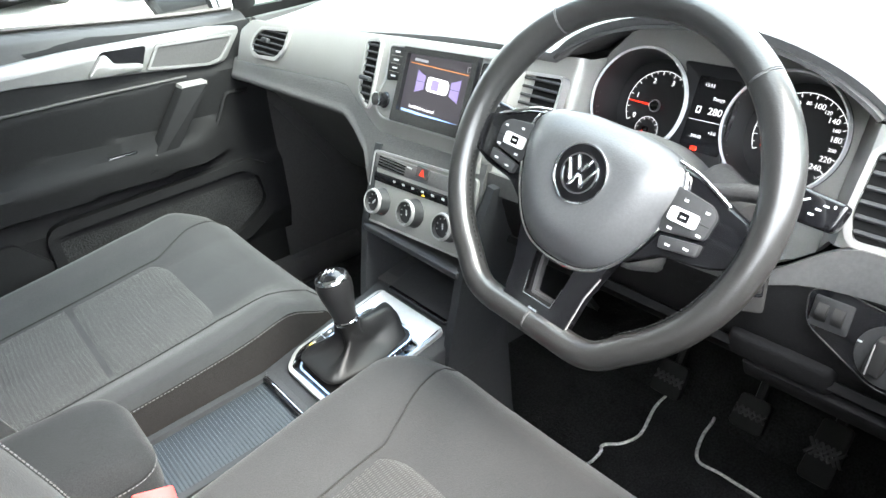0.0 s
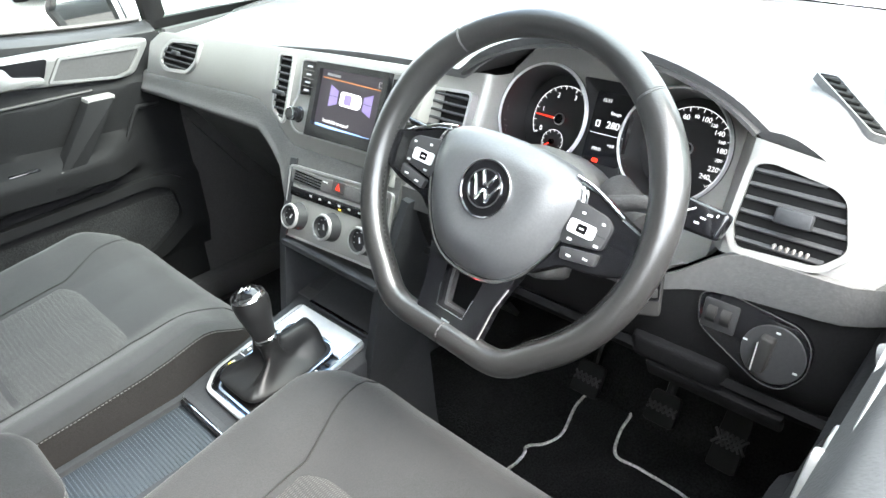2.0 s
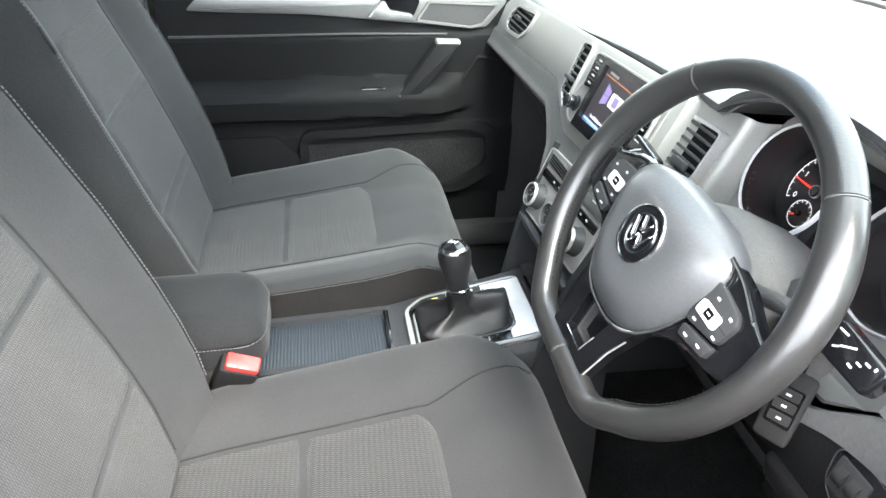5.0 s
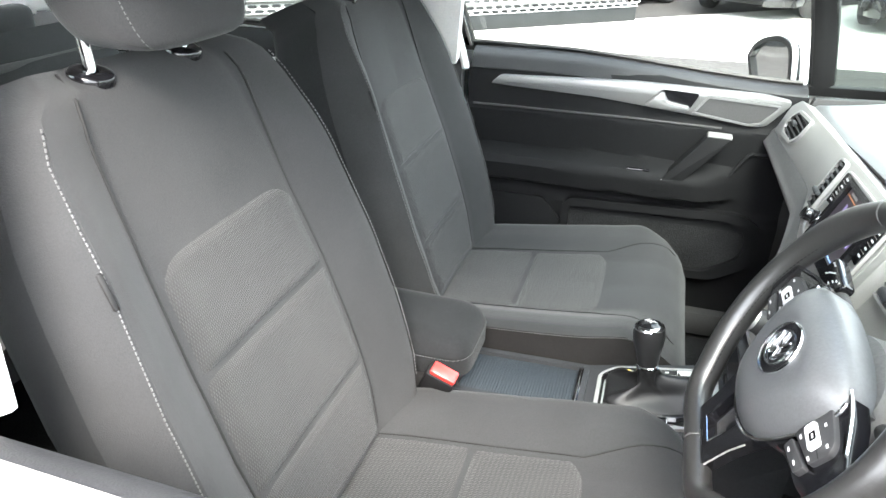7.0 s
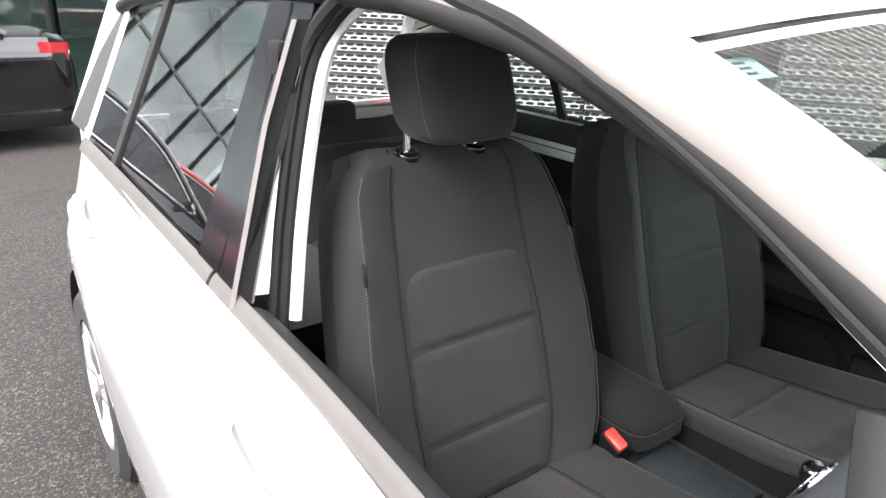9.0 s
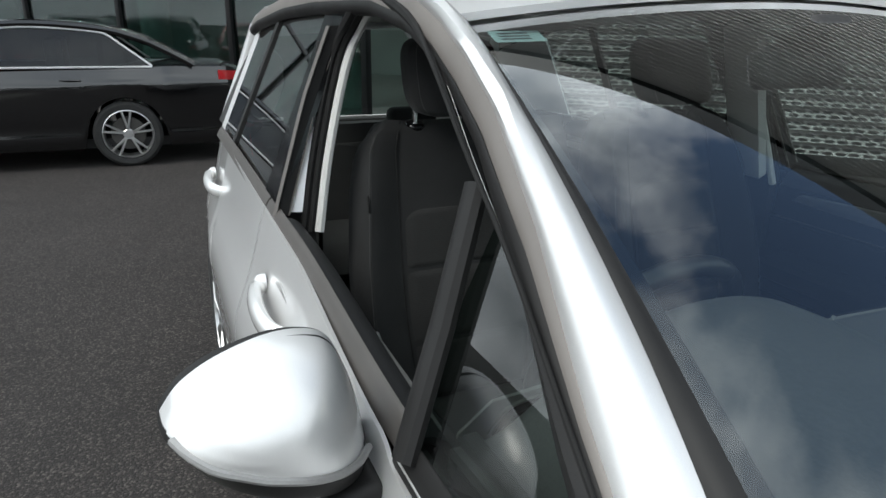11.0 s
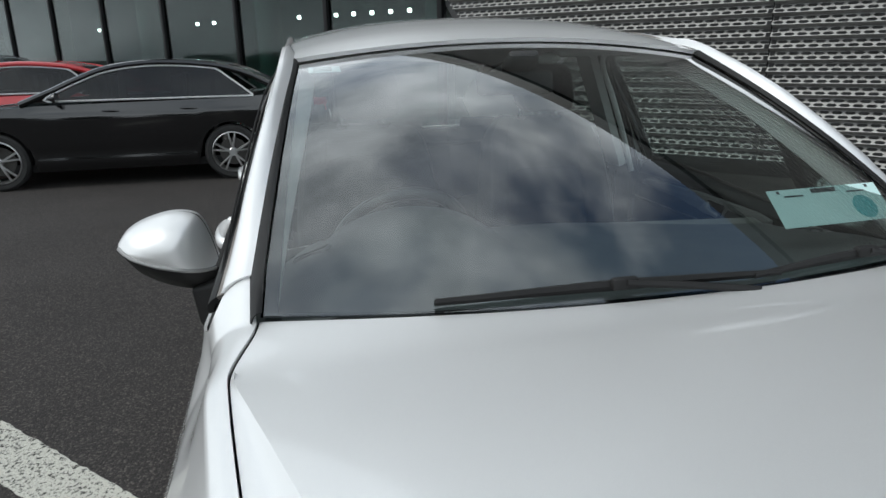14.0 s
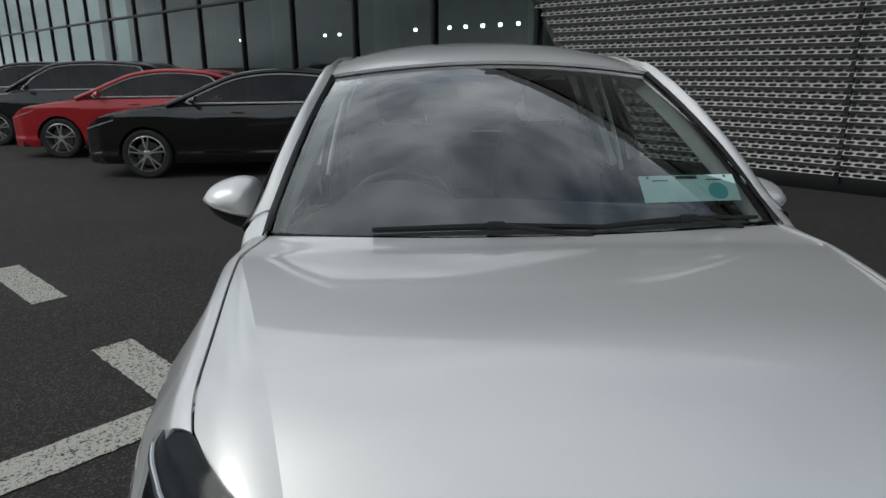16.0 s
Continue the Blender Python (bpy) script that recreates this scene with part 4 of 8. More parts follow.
for sgn in (-1, 1):
    def pillar(u, v, sgn=sgn):
        a, b = inner_edge(u, sgn), outer_edge(u, sgn)
        p = a.lerp(b, v)
        out = Vector((0.15, sgn * 0.6, 0.75)).normalized()
        return p + out * (lerp(0.008, 0.020, smooth(u * 8)) * math.sin(v * math.pi) ** 0.8)
    part("roof_pillar", surface(pillar if sgn > 0 else (lambda u, v, f=pillar: f(1 - u, v)), 90, 9, 0.01), M_SILVER, car, "silver windscreen pillar running into the roof rail")

    # black drip strip beside the glass
    def drip(u, v, sgn=sgn):
        a = ws_point(0.0 if sgn < 0 else 1.0, u)
        b = inner_edge((u - 0.10) / 0.90 * 3 / 8, sgn) if u > 0.10 else Vector((-0.262, sgn * 0.735, 1.050)).lerp(Vector((-0.385, sgn * 0.735, 1.094)), u / 0.10)
        return a.lerp(b, v) + Vector((0.0, 0, 0.006 * math.sin(v * math.pi) + 0.004))
    part("drip_strip", surface(drip if sgn > 0 else (lambda u, v, f=drip: f(1 - u, v)), 30, 4, 0.004), M_TRIM, car)

    # dark window surround
    def surround(u, v, sgn=sgn):
        o = frame_edge(u, sgn)
        z = window_top(o.x)
        i = Vector((o.x, sgn * (glass_y(z) - wrap(o.x) + 0.004), z))
        return o.lerp(i, v) + Vector((0, sgn * 0.006 * math.sin(v * math.pi), 0))
    part("window_seal", surface(surround if sgn > 0 else (lambda u, v, f=surround: f(1 - u, v)), 90, 4, 0.012), M_TRIM, car)

    def grey(u, v, sgn=sgn):
        return outer_edge(u, sgn).lerp(frame_edge(u, sgn), v) + Vector((0, sgn * 0.004 * math.sin(v * math.pi), 0.002))
    part("window_frame", surface(grey if sgn > 0 else (lambda u, v, f=grey: f(1 - u, v)), 90, 4, 0.008), M_FRAMETRIM, car, "satin grey window frame")

    # quarter light ahead of the mirror, and its post
    def tri_pane(u, v, sgn=sgn):
        x = lerp(-0.80, -0.375, u)
        zb = 0.994 + 0.024 * u
        zt = max(zb + 0.004, window_top(x) - 0.002)
        z = lerp(zb, zt, v)
        return (x, sgn * glass_y(z), z)
    q = part("quarter_light", surface(tri_pane, 18, 10), M_QUARTER, car, "fixed three-cornered quarter window")
    q.visible_shadow = False
    post = tube([(-0.765, sgn * (glass_y(1.01) + 0.012), 1.005), (-0.80, sgn * (glass_y(1.14) + 0.012), 1.14), (-0.842, sgn * (glass_y(1.27) + 0.012), 1.285)], 0.020 if sgn < 0 else 0.030, 10, up=(0, 1, 0), flat=0.7)
    part("quarter_post", post, M_TRIM, q)
    outer = [(p.x, (p.z - 1.04) / 0.912) for p in spline([(-0.52, 0, 1.142), (-0.44, 0, 1.096), (-0.378, 0, 1.064), (-0.348, 0, 1.040), (-0.350, 0, 1.020), (-0.382, 0, 1.004), (-0.46, 0, 0.988), (-0.62, 0, 0.980), (-0.80, 0, 0.978)], 5)]
    inner = [(p.x, (p.z - 1.04 - (0.016 if sgn > 0 and p.x < -0.42 else 0.0)) / 0.912) for p in spline([(-0.80, 0, 1.018), (-0.62, 0, 1.020), (-0.47, 0, 1.022), (-0.410, 0, 1.027), (-0.395, 0, 1.036), (-0.405, 0, 1.048), (-0.46, 0, 1.080), (-0.53, 0, 1.120)], 5)]
    trim = prism(outer + inner, -0.006, 0.006, 0.004, 2, basis((0, -0.797, 1.04), (1, 0, 0), (0, 0.41, 0.912)))
    if sgn > 0:
        bmesh.ops.scale(trim, vec=(1, -1, 1), verts=trim.verts)
        bmesh.ops.recalc_face_normals(trim, faces=trim.faces)
    part("quarter_sill", trim, M_TRIM, q)
    # skin below the quarter light, between fender and door
    skin = surface(lambda u, v, s=sgn: (lerp(-0.80, -0.56, u) if s < 0 else lerp(-0.56, -0.80, u), s * lerp(side_y(-0.6, 0.984), glass_y(0.99) + 0.004, smooth(v)), lerp(0.980, 0.992, v)), 12, 5, 0.004)
    part("cowl_side", skin, M_SILVER, car)

    # rear door glass, rear quarter glass, pillars between
    def pane(xa, xb, sgn=sgn):
        def fn(u, v):
            x = lerp(xa, xb, u)
            z = lerp(belt(x) + 0.01, window_top(x), v)
            return (x, sgn * glass_y(z), z)
        return surface(fn, 20, 8)
    for nm, xa, xb in (("rear_door_glass", -1.82, -2.50), ("rear_quarter_glass", -2.53, -2.92)):
        g = part(nm, pane(xa, xb), M_SIDEGLASS, car)
        g.visible_shadow = False

    def pillar_skin(xa, xb, lean=0.0, sgn=sgn):
        def fn(u, v):
            x = lerp(xa, xb, u)
            z = lerp(belt(x) + 0.008, window_top(x) + 0.004, v)
            x -= lean * (z - 1.05)
            return (x, sgn * (glass_y(z) - wrap(x) + 0.008), z)
        return surface(fn if sgn < 0 else (lambda u, v: fn(1 - u, v)), 10, 10, 0.012)
    part("pillar_cover", pillar_skin(-1.735, -1.648, 0.21), M_PIANO, car, "gloss black door pillar cover")
    part("pillar_cover", pillar_skin(-1.842, -1.741, 0.16), M_PIANO, car, "gloss black door pillar cover")
    part("window_divider", pillar_skin(-2.545, -2.505), M_TRIM, car)
    part("rear_pillar", pillar_skin(-3.36, -2.90), M_SILVER, car)

# tailgate, rear glass, tail lights, rear bumper
tg = part("tailgate", surface(lambda u, v: (-3.44 + 0.05 * (2 * u - 1) ** 2 * -1 - 0.02 * math.sin(v * math.pi), lerp(-0.72, 0.72, u), lerp(1.02, 0.55, v)), 20, 8, -0.02), M_SILVER, car)
rg = part("rear_window", surface(lambda u, v: (lerp(-3.42, -3.20, v), lerp(-1, 1, u) * lerp(0.66, 0.54, v), lerp(1.06, 1.43, v)), 16, 8), M_GLASS, tg)
rg.visible_shadow = False
for sgn in (-1, 1):
    part("tailgate_pillar", tube([(-3.42, sgn * 0.70, 1.02), (-3.33, sgn * 0.62, 1.24), (-3.19, sgn * 0.565, 1.43)], 0.055, 10), M_SILVER, tg)
part("tailgate_top", tube([(-3.18, -0.57, 1.43), (-3.19, 0, 1.475), (-3.18, 0.57, 1.43)], 0.035, 10), M_SILVER, tg)
for sgn in (-1, 1):
    part("tail_light", moved(box(0.16, 0.10, 0.20, 0.03), Matrix.Translation((-3.38, sgn * 0.655, 0.93))), M_TAIL, car)
part("rear_bumper", moved(box(0.16, 1.6, 0.34, 0.06, 3), Matrix.Translation((-3.42, 0, 0.40))), M_SILVER, car)


def wheel(parent, name, x, y, r, out, spokes=5, rim=0.66, mat=None):
    """Tyre and spoked alloy; out is the side that faces away from the car."""
    m = basis((x, y, r), (1, 0, 0), (0, 0, 1)) if out < 0 else basis((x, y, r), (-1, 0, 0), (0, 0, 1))
    t = lathe([(r * rim, -0.20), (r * 0.90, -0.20), (r * 0.985, -0.17), (r, -0.12), (r, -0.06), (r * 0.985, -0.02), (r * 0.90, 0.004), (r * rim * 1.03, 0.0), (r * rim, -0.02)], 48)
    w = part(name, moved(t, m), M_TYRE, parent)
    rimb = lathe([(r * rim, -0.19), (r * rim, -0.006), (r * rim * 0.965, 0.0), (r * rim * 0.93, -0.02), (r * rim * 0.90, -0.10), (r * rim * 0.90, -0.19)], 48)
    rr = part("rim", moved(rimb, m), mat or M_ALLOY, w)
    for k in range(spokes):
        a0 = 2 * math.pi * (k + 0.25) / spokes
        for da in (-0.16, 0.16):
            a, b = a0 + da * 0.9, a0 + da * 1.5
            sp = tube([(r * 0.10 * math.cos(a0), r * 0.10 * math.sin(a0), -0.022), (r * rim * 0.5 * math.cos(a), r * rim * 0.5 * math.sin(a), -0.010), (r * rim * 0.95 * math.cos(b * 1.0 - da * 0.4), r * rim * 0.95 * math.sin(b * 1.0 - da * 0.4), -0.016)], lambda s: 0.014, 6, up=(0, 0, 1))
            part("spoke", moved(sp, m), mat or M_ALLOY, rr)
    part("hub_cap", moved(lathe([(0, -0.004), (r * 0.12, -0.006), (r * 0.16, -0.02), (r * 0.16, -0.05)], 20), m), mat or M_ALLOY, w)
    part("brake_disc", moved(lathe([(0, -0.11), (r * 0.50, -0.11), (r * 0.50, -0.13), (0, -0.13)], 24), m), material("brake_iron", (0.10, 0.095, 0.09), 0.5, metal=0.6) if "brake_iron" not in bpy.data.materials else bpy.data.materials["brake_iron"], w)
    return w


for x in (AXLE_F, AXLE_R):
    for sgn in (-1, 1):
        wheel(car, "wheel", x, sgn * 0.885, 0.315, sgn, 5)
    # dark wheel well
    for sgn in (-1, 1):
        part("wheel_liner", moved(surface(lambda u, v, s=sgn: (0.365 * math.cos(u * math.pi), s * lerp(0.0, 0.22, v), 0.365 * math.sin(u * math.pi)), 24, 3), Matrix.Translation((x, sgn * 0.66, 0.32))), M_TRIM, car)
part("underbody", moved(box(3.6, 1.5, 0.08), Matrix.Translation((-1.4, 0, 0.24))), M_TRIM, car)

# door mirrors
MIR = [(-1.067, 1.046), (-1.058, 1.066), (-1.038, 1.088), (-1.000, 1.108), (-0.945, 1.122), (-0.900, 1.119), (-0.874, 1.103), (-0.855, 1.060), (-0.842, 1.005), (-0.836, 0.958), (-0.848, 0.932), (-0.880, 0.922), (-0.930, 0.932), (-0.980, 0.954), (-1.025, 0.986), (-1.053, 1.024)]


def mirror_line(y):
    """Lower border of the painted cap."""
    return float(np.interp(y, [-1.09, -1.06, -1.02, -0.97, -0.91, -0.84, -0.82], [1.072, 1.056, 1.036, 1.018, 1.002, 0.984, 0.980]))


def mirror_dome(s):
    return 0.125 * math.sqrt(max(0.0, 1 - (1 - s) ** 2.3))


for sgn in (-1, 1):
    ring = [Vector((p.x, p.y)) for p in spline([(y, z, 0) for y, z in MIR], 9, closed=True)]
    cen = Vector((-0.945, 1.035))
    # the passenger's mirror is turned in towards the driver
    PIV = Vector((-0.888, sgn * 0.86, 0))
    TOE = Matrix.Translation((0.060, 0, -0.026) if sgn > 0 else (0, 0, 0)) @ Matrix.Translation(PIV) @ Euler((0, 0, radians(24 if sgn > 0 else 0))).to_matrix().to_4x4() @ Matrix.Translation(-PIV)
    bm_cap, bm_under = bmesh.new(), bmesh.new()
    rows_ = 56
    def mir_pt(i, k):
        s = (k / rows_)
        p = cen.lerp(ring[i % len(ring)], 1 - s)
        return Vector((-0.890 + mirror_dome(s) - 0.25 * (p.x + 0.945) * (1 - s) * 0.4, sgn * -p.x, p.y))
    for k in range(rows_):
        for i in range(len(ring)):
            quad = [mir_pt(i, k), mir_pt(i + 1, k), mir_pt(i + 1, k + 1), mir_pt(i, k + 1)]
            c_ = sum(quad, Vector()) / 4
            tgt = bm_cap if c_.z > mirror_line(-sgn * c_.y) else bm_under
            vs_ = [tgt.verts.new(TOE @ p) for p in (quad if k < rows_ - 1 else quad[:3])]
            tgt.faces.new(vs_ if sgn < 0 else vs_[::-1])
    for b_ in (bm_cap, bm_under):
        bmesh.ops.remove_doubles(b_, verts=b_.verts, dist=1e-5)
    mm = part("door_mirror", bm_cap, M_SILVER, car, "silver capped door mirror", angle=60)
    part("mirror_base", bm_under, M_TRIM, mm, angle=60)
    strip_ = []
    for y in np.linspace(-1.054, -0.846, 26):
        p = Vector((y, mirror_line(y)))
        d_ = p - cen
        reach = max((r - cen).length for r in ring if (r - cen).angle(d_) < 0.10)
        s = max(0.0, 1 - d_.length / reach)
        strip_.append((-0.889 + mirror_dome(s) - 0.25 * (y + 0.945) * (1 - s) * 0.4, sgn * -y, p.y))
    part("indicator_strip", tube([TOE @ Vector(p) for p in strip_], 0.0048, 8), M_SATIN, mm, "grey indicator strip")
    flat_ = [(-p.x - 0.945, p.y - 1.035) for p in ring]
    BK = TOE @ basis((-0.888, sgn * 0.945, 1.035), (0, sgn, 0), (0, 0, 1))
    part("mirror_rim", moved(frame_prism(inset(flat_, 0.001), inset(flat_, 0.014), -0.012, 0.012), BK), M_TRIM, mm, "black mirror rim")
    part("mirror_glass", moved(prism(inset(flat_, 0.013), -0.003, 0.003), BK), M_MIRROR, mm)
    foot = prism(rounded([(-0.905, 0.950), (-0.892, 0.850), (-0.846, 0.838), (-0.822, 0.890), (-0.840, 0.962)], 0.015), -0.865, -0.790, 0.012, 3, Matrix(((0, 0, 1, 0), (-sgn if sgn > 0 else 1, 0, 0, 0), (0, 1, 0, 0), (0, 0, 0, 1))))
    bmesh.ops.recalc_face_normals(foot, faces=foot.faces)
    part("mirror_arm", foot, M_TRIM, mm)

# wipers
def on_glass(y, v, lift):
    p = ws_point((y / 0.715 + 1) / 2, v)
    return p + Vector((0.45, 0, 0.9)) * lift


for ya, yb, ym, yp in ((-0.43, 0.22, -0.10, 0.16), (0.16, 0.66, 0.44, 0.60)):
    wp = part("wiper", tube([on_glass(lerp(ya, yb, k / 14), 0.012 + 0.012 * math.sin(k / 14 * math.pi), 0.012) for k in range(15)], lambda s: 0.007 - 0.003 * abs(2 * s - 1), 6, flat=1.6), M_TRIM, car, "black flat wiper blade parked along the scuttle")
    part("wiper_clip", box(0.02, 0.05, 0.022, 0.006, 2, Matrix.Translation(on_glass(ym, 0.02, 0.020))), M_TRIM, wp)
    part("wiper_arm", tube([on_glass(ym, 0.015, 0.026), on_glass(lerp(ym, yp, 0.5), 0.004, 0.016), on_glass(yp, -0.012, 0.004)], 0.007, 6), M_TRIM, wp)
    part("wiper_rubber", tube([on_glass(lerp(ya, yb, k / 14), 0.018 + 0.012 * math.sin(k / 14 * math.pi), 0.003) for k in range(15)], 0.003, 5), M_RUBBER, wp)
part("scuttle_panel", surface(lambda u, v: Vector((lerp(-0.30, -0.185, 1 - (2 * u - 1) ** 2) + lerp(0.0, 0.10, v), lerp(-0.74, 0.74, u), lerp(1.038, 1.000, v))), 30, 4, 0.004), M_TRIM, car)

# ---------------------------------------------------------------- front seats
def seat_center_z(x):
    """Height of the cushion's middle, rear to nose."""
    return float(np.interp(x, [-1.60, -1.50, -1.30, -1.16, -1.09, -1.03, -0.992, -0.972], [0.560, 0.572, 0.595, 0.614, 0.628, 0.629, 0.603, 0.550]))


def cushion_lift(a):
    a = abs(a)
    return float(np.interp(a, [0, 0.45, 0.58, 0.74, 0.88, 0.94, 0.98, 1.0], [0.0, 0.004, 0.014, 0.032, 0.039, 0.041, 0.038, 0.030]))


def cushion_pt(x, a, lift=0.0):
    """a: -1..1 across."""
    hw = float(np.interp(x, [-1.6, -1.45, -1.2, -1.05, -0.972], [0.225, 0.250, 0.262, 0.256, 0.236]))
    fade = 1.0 - 0.75 * smooth((x + 1.12) / 0.13)
    z = seat_center_z(x) + cushion_lift(a) * (fade if cushion_lift(a) > 0 else 1.0)
    z -= 0.02 * abs(a) ** 6 * smooth((x + 1.10) / 0.1)
    return Vector((x, a * hw, z + lift))


def back_axis(v):
    """Middle of the backrest's face: v from the cushion (0) to the shoulder (1)."""
    z = lerp(0.585, 1.228, v)
    x = float(np.interp(z, [0.58, 0.717, 0.889, 1.02, 1.14, 1.19, 1.215, 1.228], [-1.512, -1.548, -1.603, -1.650, -1.690, -1.706, -1.722, -1.765]))
    return x, z


def back_half(v):
    return float(np.interp(v, [0, 0.12, 0.3, 0.5, 0.66, 0.8, 0.9, 0.96, 1.0], [0.235, 0.268, 0.279, 0.274, 0.260, 0.247, 0.232, 0.210, 0.165]))


def back_pt(v, a, lift=0.0):
    x, z = back_axis(v)
    amp = 1.0 - 0.62 * smooth((v - 0.70) / 0.30)
    h = float(np.interp(abs(a), [0, 0.50, 0.565, 0.585, 0.62, 0.70, 0.78, 0.86, 0.92, 0.95, 0.975, 1.0], [0.0, 0.003, 0.002, 0.000, 0.006, 0.020, 0.033, 0.044, 0.047, 0.041, 0.012, -0.040])) * amp
    if abs(a) > 0.95:
        h -= 0.02 * (1 - amp)
    n = Vector((0.94, 0, 0.34))
    return Vector((x, a * back_half(v), z)) + n * (h + lift)


def patch(fn, x0, x1, a0, a1, nu, nv, puff, corner=0.0, grow=0.0):
    """A sewn panel: its middle stands puff proud and its edge dips into the seam."""
    def f(u, v):
        s = lerp(x0, x1, u)
        e = min(u, 1 - u, v, 1 - v) / 0.07
        k = smooth(e)
        aa = lerp(a0, a1, v)
        if corner:
            q = abs(2 * v - 1)
            s -= corner * q ** 8 * smooth((u - 0.5) * 2) * (1 if x1 > x0 else -1)
        return fn(s, aa, -0.0015 + puff * k)
    return surface(f, nu, nv)


def stitches(pts, r=0.0008, step=0.0055, on=0.62):
    """A run of short threads along points."""
    bms = bmesh.new()
    P = [Vector(p) for p in pts]
    for p, q in zip(P, P[1:]):
        d = q - p
        n = max(1, int(round(d.length / step)))
        for i in range(n):
            a, b = p + d * (i / n), p + d * ((i + on) / n)
            side = (b - a).cross(Vector((0, 0, 1)))
            side = side.normalized() * r if side.length > 1e-9 else Vector((r, 0, 0))
            up = side.cross(b - a).normalized() * r
            v = [bms.verts.new(c + o) for c in (a, b) for o in (side, up, -side, -up)]
            for k in range(4):
                j = (k + 1) % 4
                bms.faces.new((v[k], v[j], v[4 + j], v[4 + k]))
    return bms


def front_seat(name, label):
    st = thing(name, label, "car seat", group="front seats", at=(-1.30, -0.362, 0.30))
    off = Matrix.Translation((0, -0.362, 0))

    def put(nm, bmx, mat, parent=st, lab="", angle=50):
        o = part(nm, moved(bmx, off), mat, parent, lab, angle)
        return o

    XR, XF = -1.59, -0.972
    cush = surface(lambda u, v: cushion_pt(lerp(XF, XR, u), lerp(-1, 1, v)), 44, 44)
    # skirt down to the base
    edge = [cushion_pt(XR, lerp(-1, 1, k / 10)) for k in range(11)] + [cushion_pt(lerp(XR, XF, k / 24), 1) for k in range(1, 25)] + [cushion_pt(XF, lerp(1, -1, k / 14)) for k in range(1, 15)] + [cushion_pt(lerp(XF, XR, k / 24), -1) for k in range(1, 24)]
    sk = bmesh.new()
    rows = []
    for k in range(6):
        t = k / 5
        rows.append([sk.verts.new((p.x - 0.012 * math.sin(t * 2.6) * (1 if p.x > -1.02 else 0) + (0.0 if p.x < -1.02 else 0.006 * t), p.y * (1 - 0.035 * t), lerp(p.z, 0.40, t))) for p in edge])
    for A, B in zip(rows, rows[1:]):
        for i in range(len(edge)):
            j = (i + 1) % len(edge)
            sk.faces.new((A[i], A[j], B[j], B[i]))
    c = put("cushion", join(cush), M_FABRIC)
    put("cushion_side", sk, M_SIDE, c, "cloth cushion side, darker and browner than the top")
    put("insert_panel", patch(cushion_pt, -1.345, -1.160, -0.54, 0.54, 22, 26, 0.006, 0.03), M_INSERT, c, "ribbed grey cloth panel")
    put("insert_panel", patch(cushion_pt, -1.53, -1.349, -0.55, 0.55, 20, 26, 0.006), M_INSERT, c, "ribbed grey cloth panel")
    for sg in (-1, 1):
        put("seam", tube([cushion_pt(lerp(-1.55, -1.17, k / 20), sg * 0.56, 0.001) for k in range(21)] + [cushion_pt(lerp(-1.17, -1.005, k / 8), sg * lerp(0.56, 0.80, k / 8), 0.0005) for k in range(1, 9)], 0.0016, 6), M_RUBBER, c)
        side = [cushion_pt(lerp(-1.54, -1.03, k / 30), sg * 1.006, -0.002) for k in range(31)]
        put("stitching", stitches(side), M_THREAD, c, "pale stitched edge")
    # backrest
    bk = surface(lambda u, v: back_pt(u, lerp(-1, 1, v)), 46, 44)
    rim = [back_pt(k / 40, -1) for k in range(41)] + [back_pt(1.0, lerp(-1, 1, k / 12)) for k in range(1, 13)] + [back_pt(1 - k / 40, 1) for k in range(1, 41)]
    sh = bmesh.new()
    rows = []
    for k in range(6):
        t = k / 5
        rows.append([sh.verts.new(p + Vector((-0.94, 0, -0.34)) * (0.125 * math.sin(t * math.pi / 2)) + Vector((0, -p.y * 0.22 * t * t, -0.01 * t * t))) for p in rim])
    for A, B in zip(rows, rows[1:]):
        for i in range(len(rim) - 1):
            sh.faces.new((A[i], B[i], B[i + 1], A[i + 1]))
    sh.faces.new(rows[-1][::-1])
    b = put("backrest", bk, M_FABRIC)
    put("backrest_shell", sh, M_BOLSTER, b, "dark cloth backrest shell")
    zv = lambda z: (z - 0.585) / 0.643
    put("insert_panel", patch(lambda s, a, l: back_pt(s, a, l), zv(0.893), zv(1.030), -0.555, 0.555, 18, 26, 0.007, 0.045), M_INSERT, b, "ribbed grey cloth panel")
    put("insert_panel", patch(lambda s, a, l: back_pt(s, a, l), zv(0.722), zv(0.889), -0.57, 0.57, 18, 26, 0.007), M_INSERT, b, "ribbed grey cloth panel")
    put("insert_panel", patch(lambda s, a, l: back_pt(s, a, l), zv(0.59), zv(0.717), -0.57, 0.57, 16, 26, 0.007), M_INSERT, b, "ribbed grey cloth panel")
    for sg in (-1, 1):
        put("seam", tube([back_pt(zv(lerp(0.60, 1.0, k / 20)), sg * 0.585, 0.001) for k in range(21)] + [back_pt(zv(lerp(1.0, 1.225, k / 12)), sg * lerp(0.585, 0.66, (k / 12) ** 2), 0.0008) for k in range(1, 13)], 0.0020, 6), M_RUBBER, b)
        put("stitching", stitches([back_pt(k / 60, sg * 0.930, 0.0022) for k in range(4, 58)], 0.0010), M_THREAD, b, "pale stitched edge")
    tagp = back_pt(zv(1.045), -0.940, 0.004)
    put("airbag_tag", box(0.004, 0.006, 0.040, 0.001, 1, Matrix.Translation(tagp) @ Euler((0, radians(-18), 0)).to_matrix().to_4x4()), M_RUBBER, b, "small woven side airbag tag")
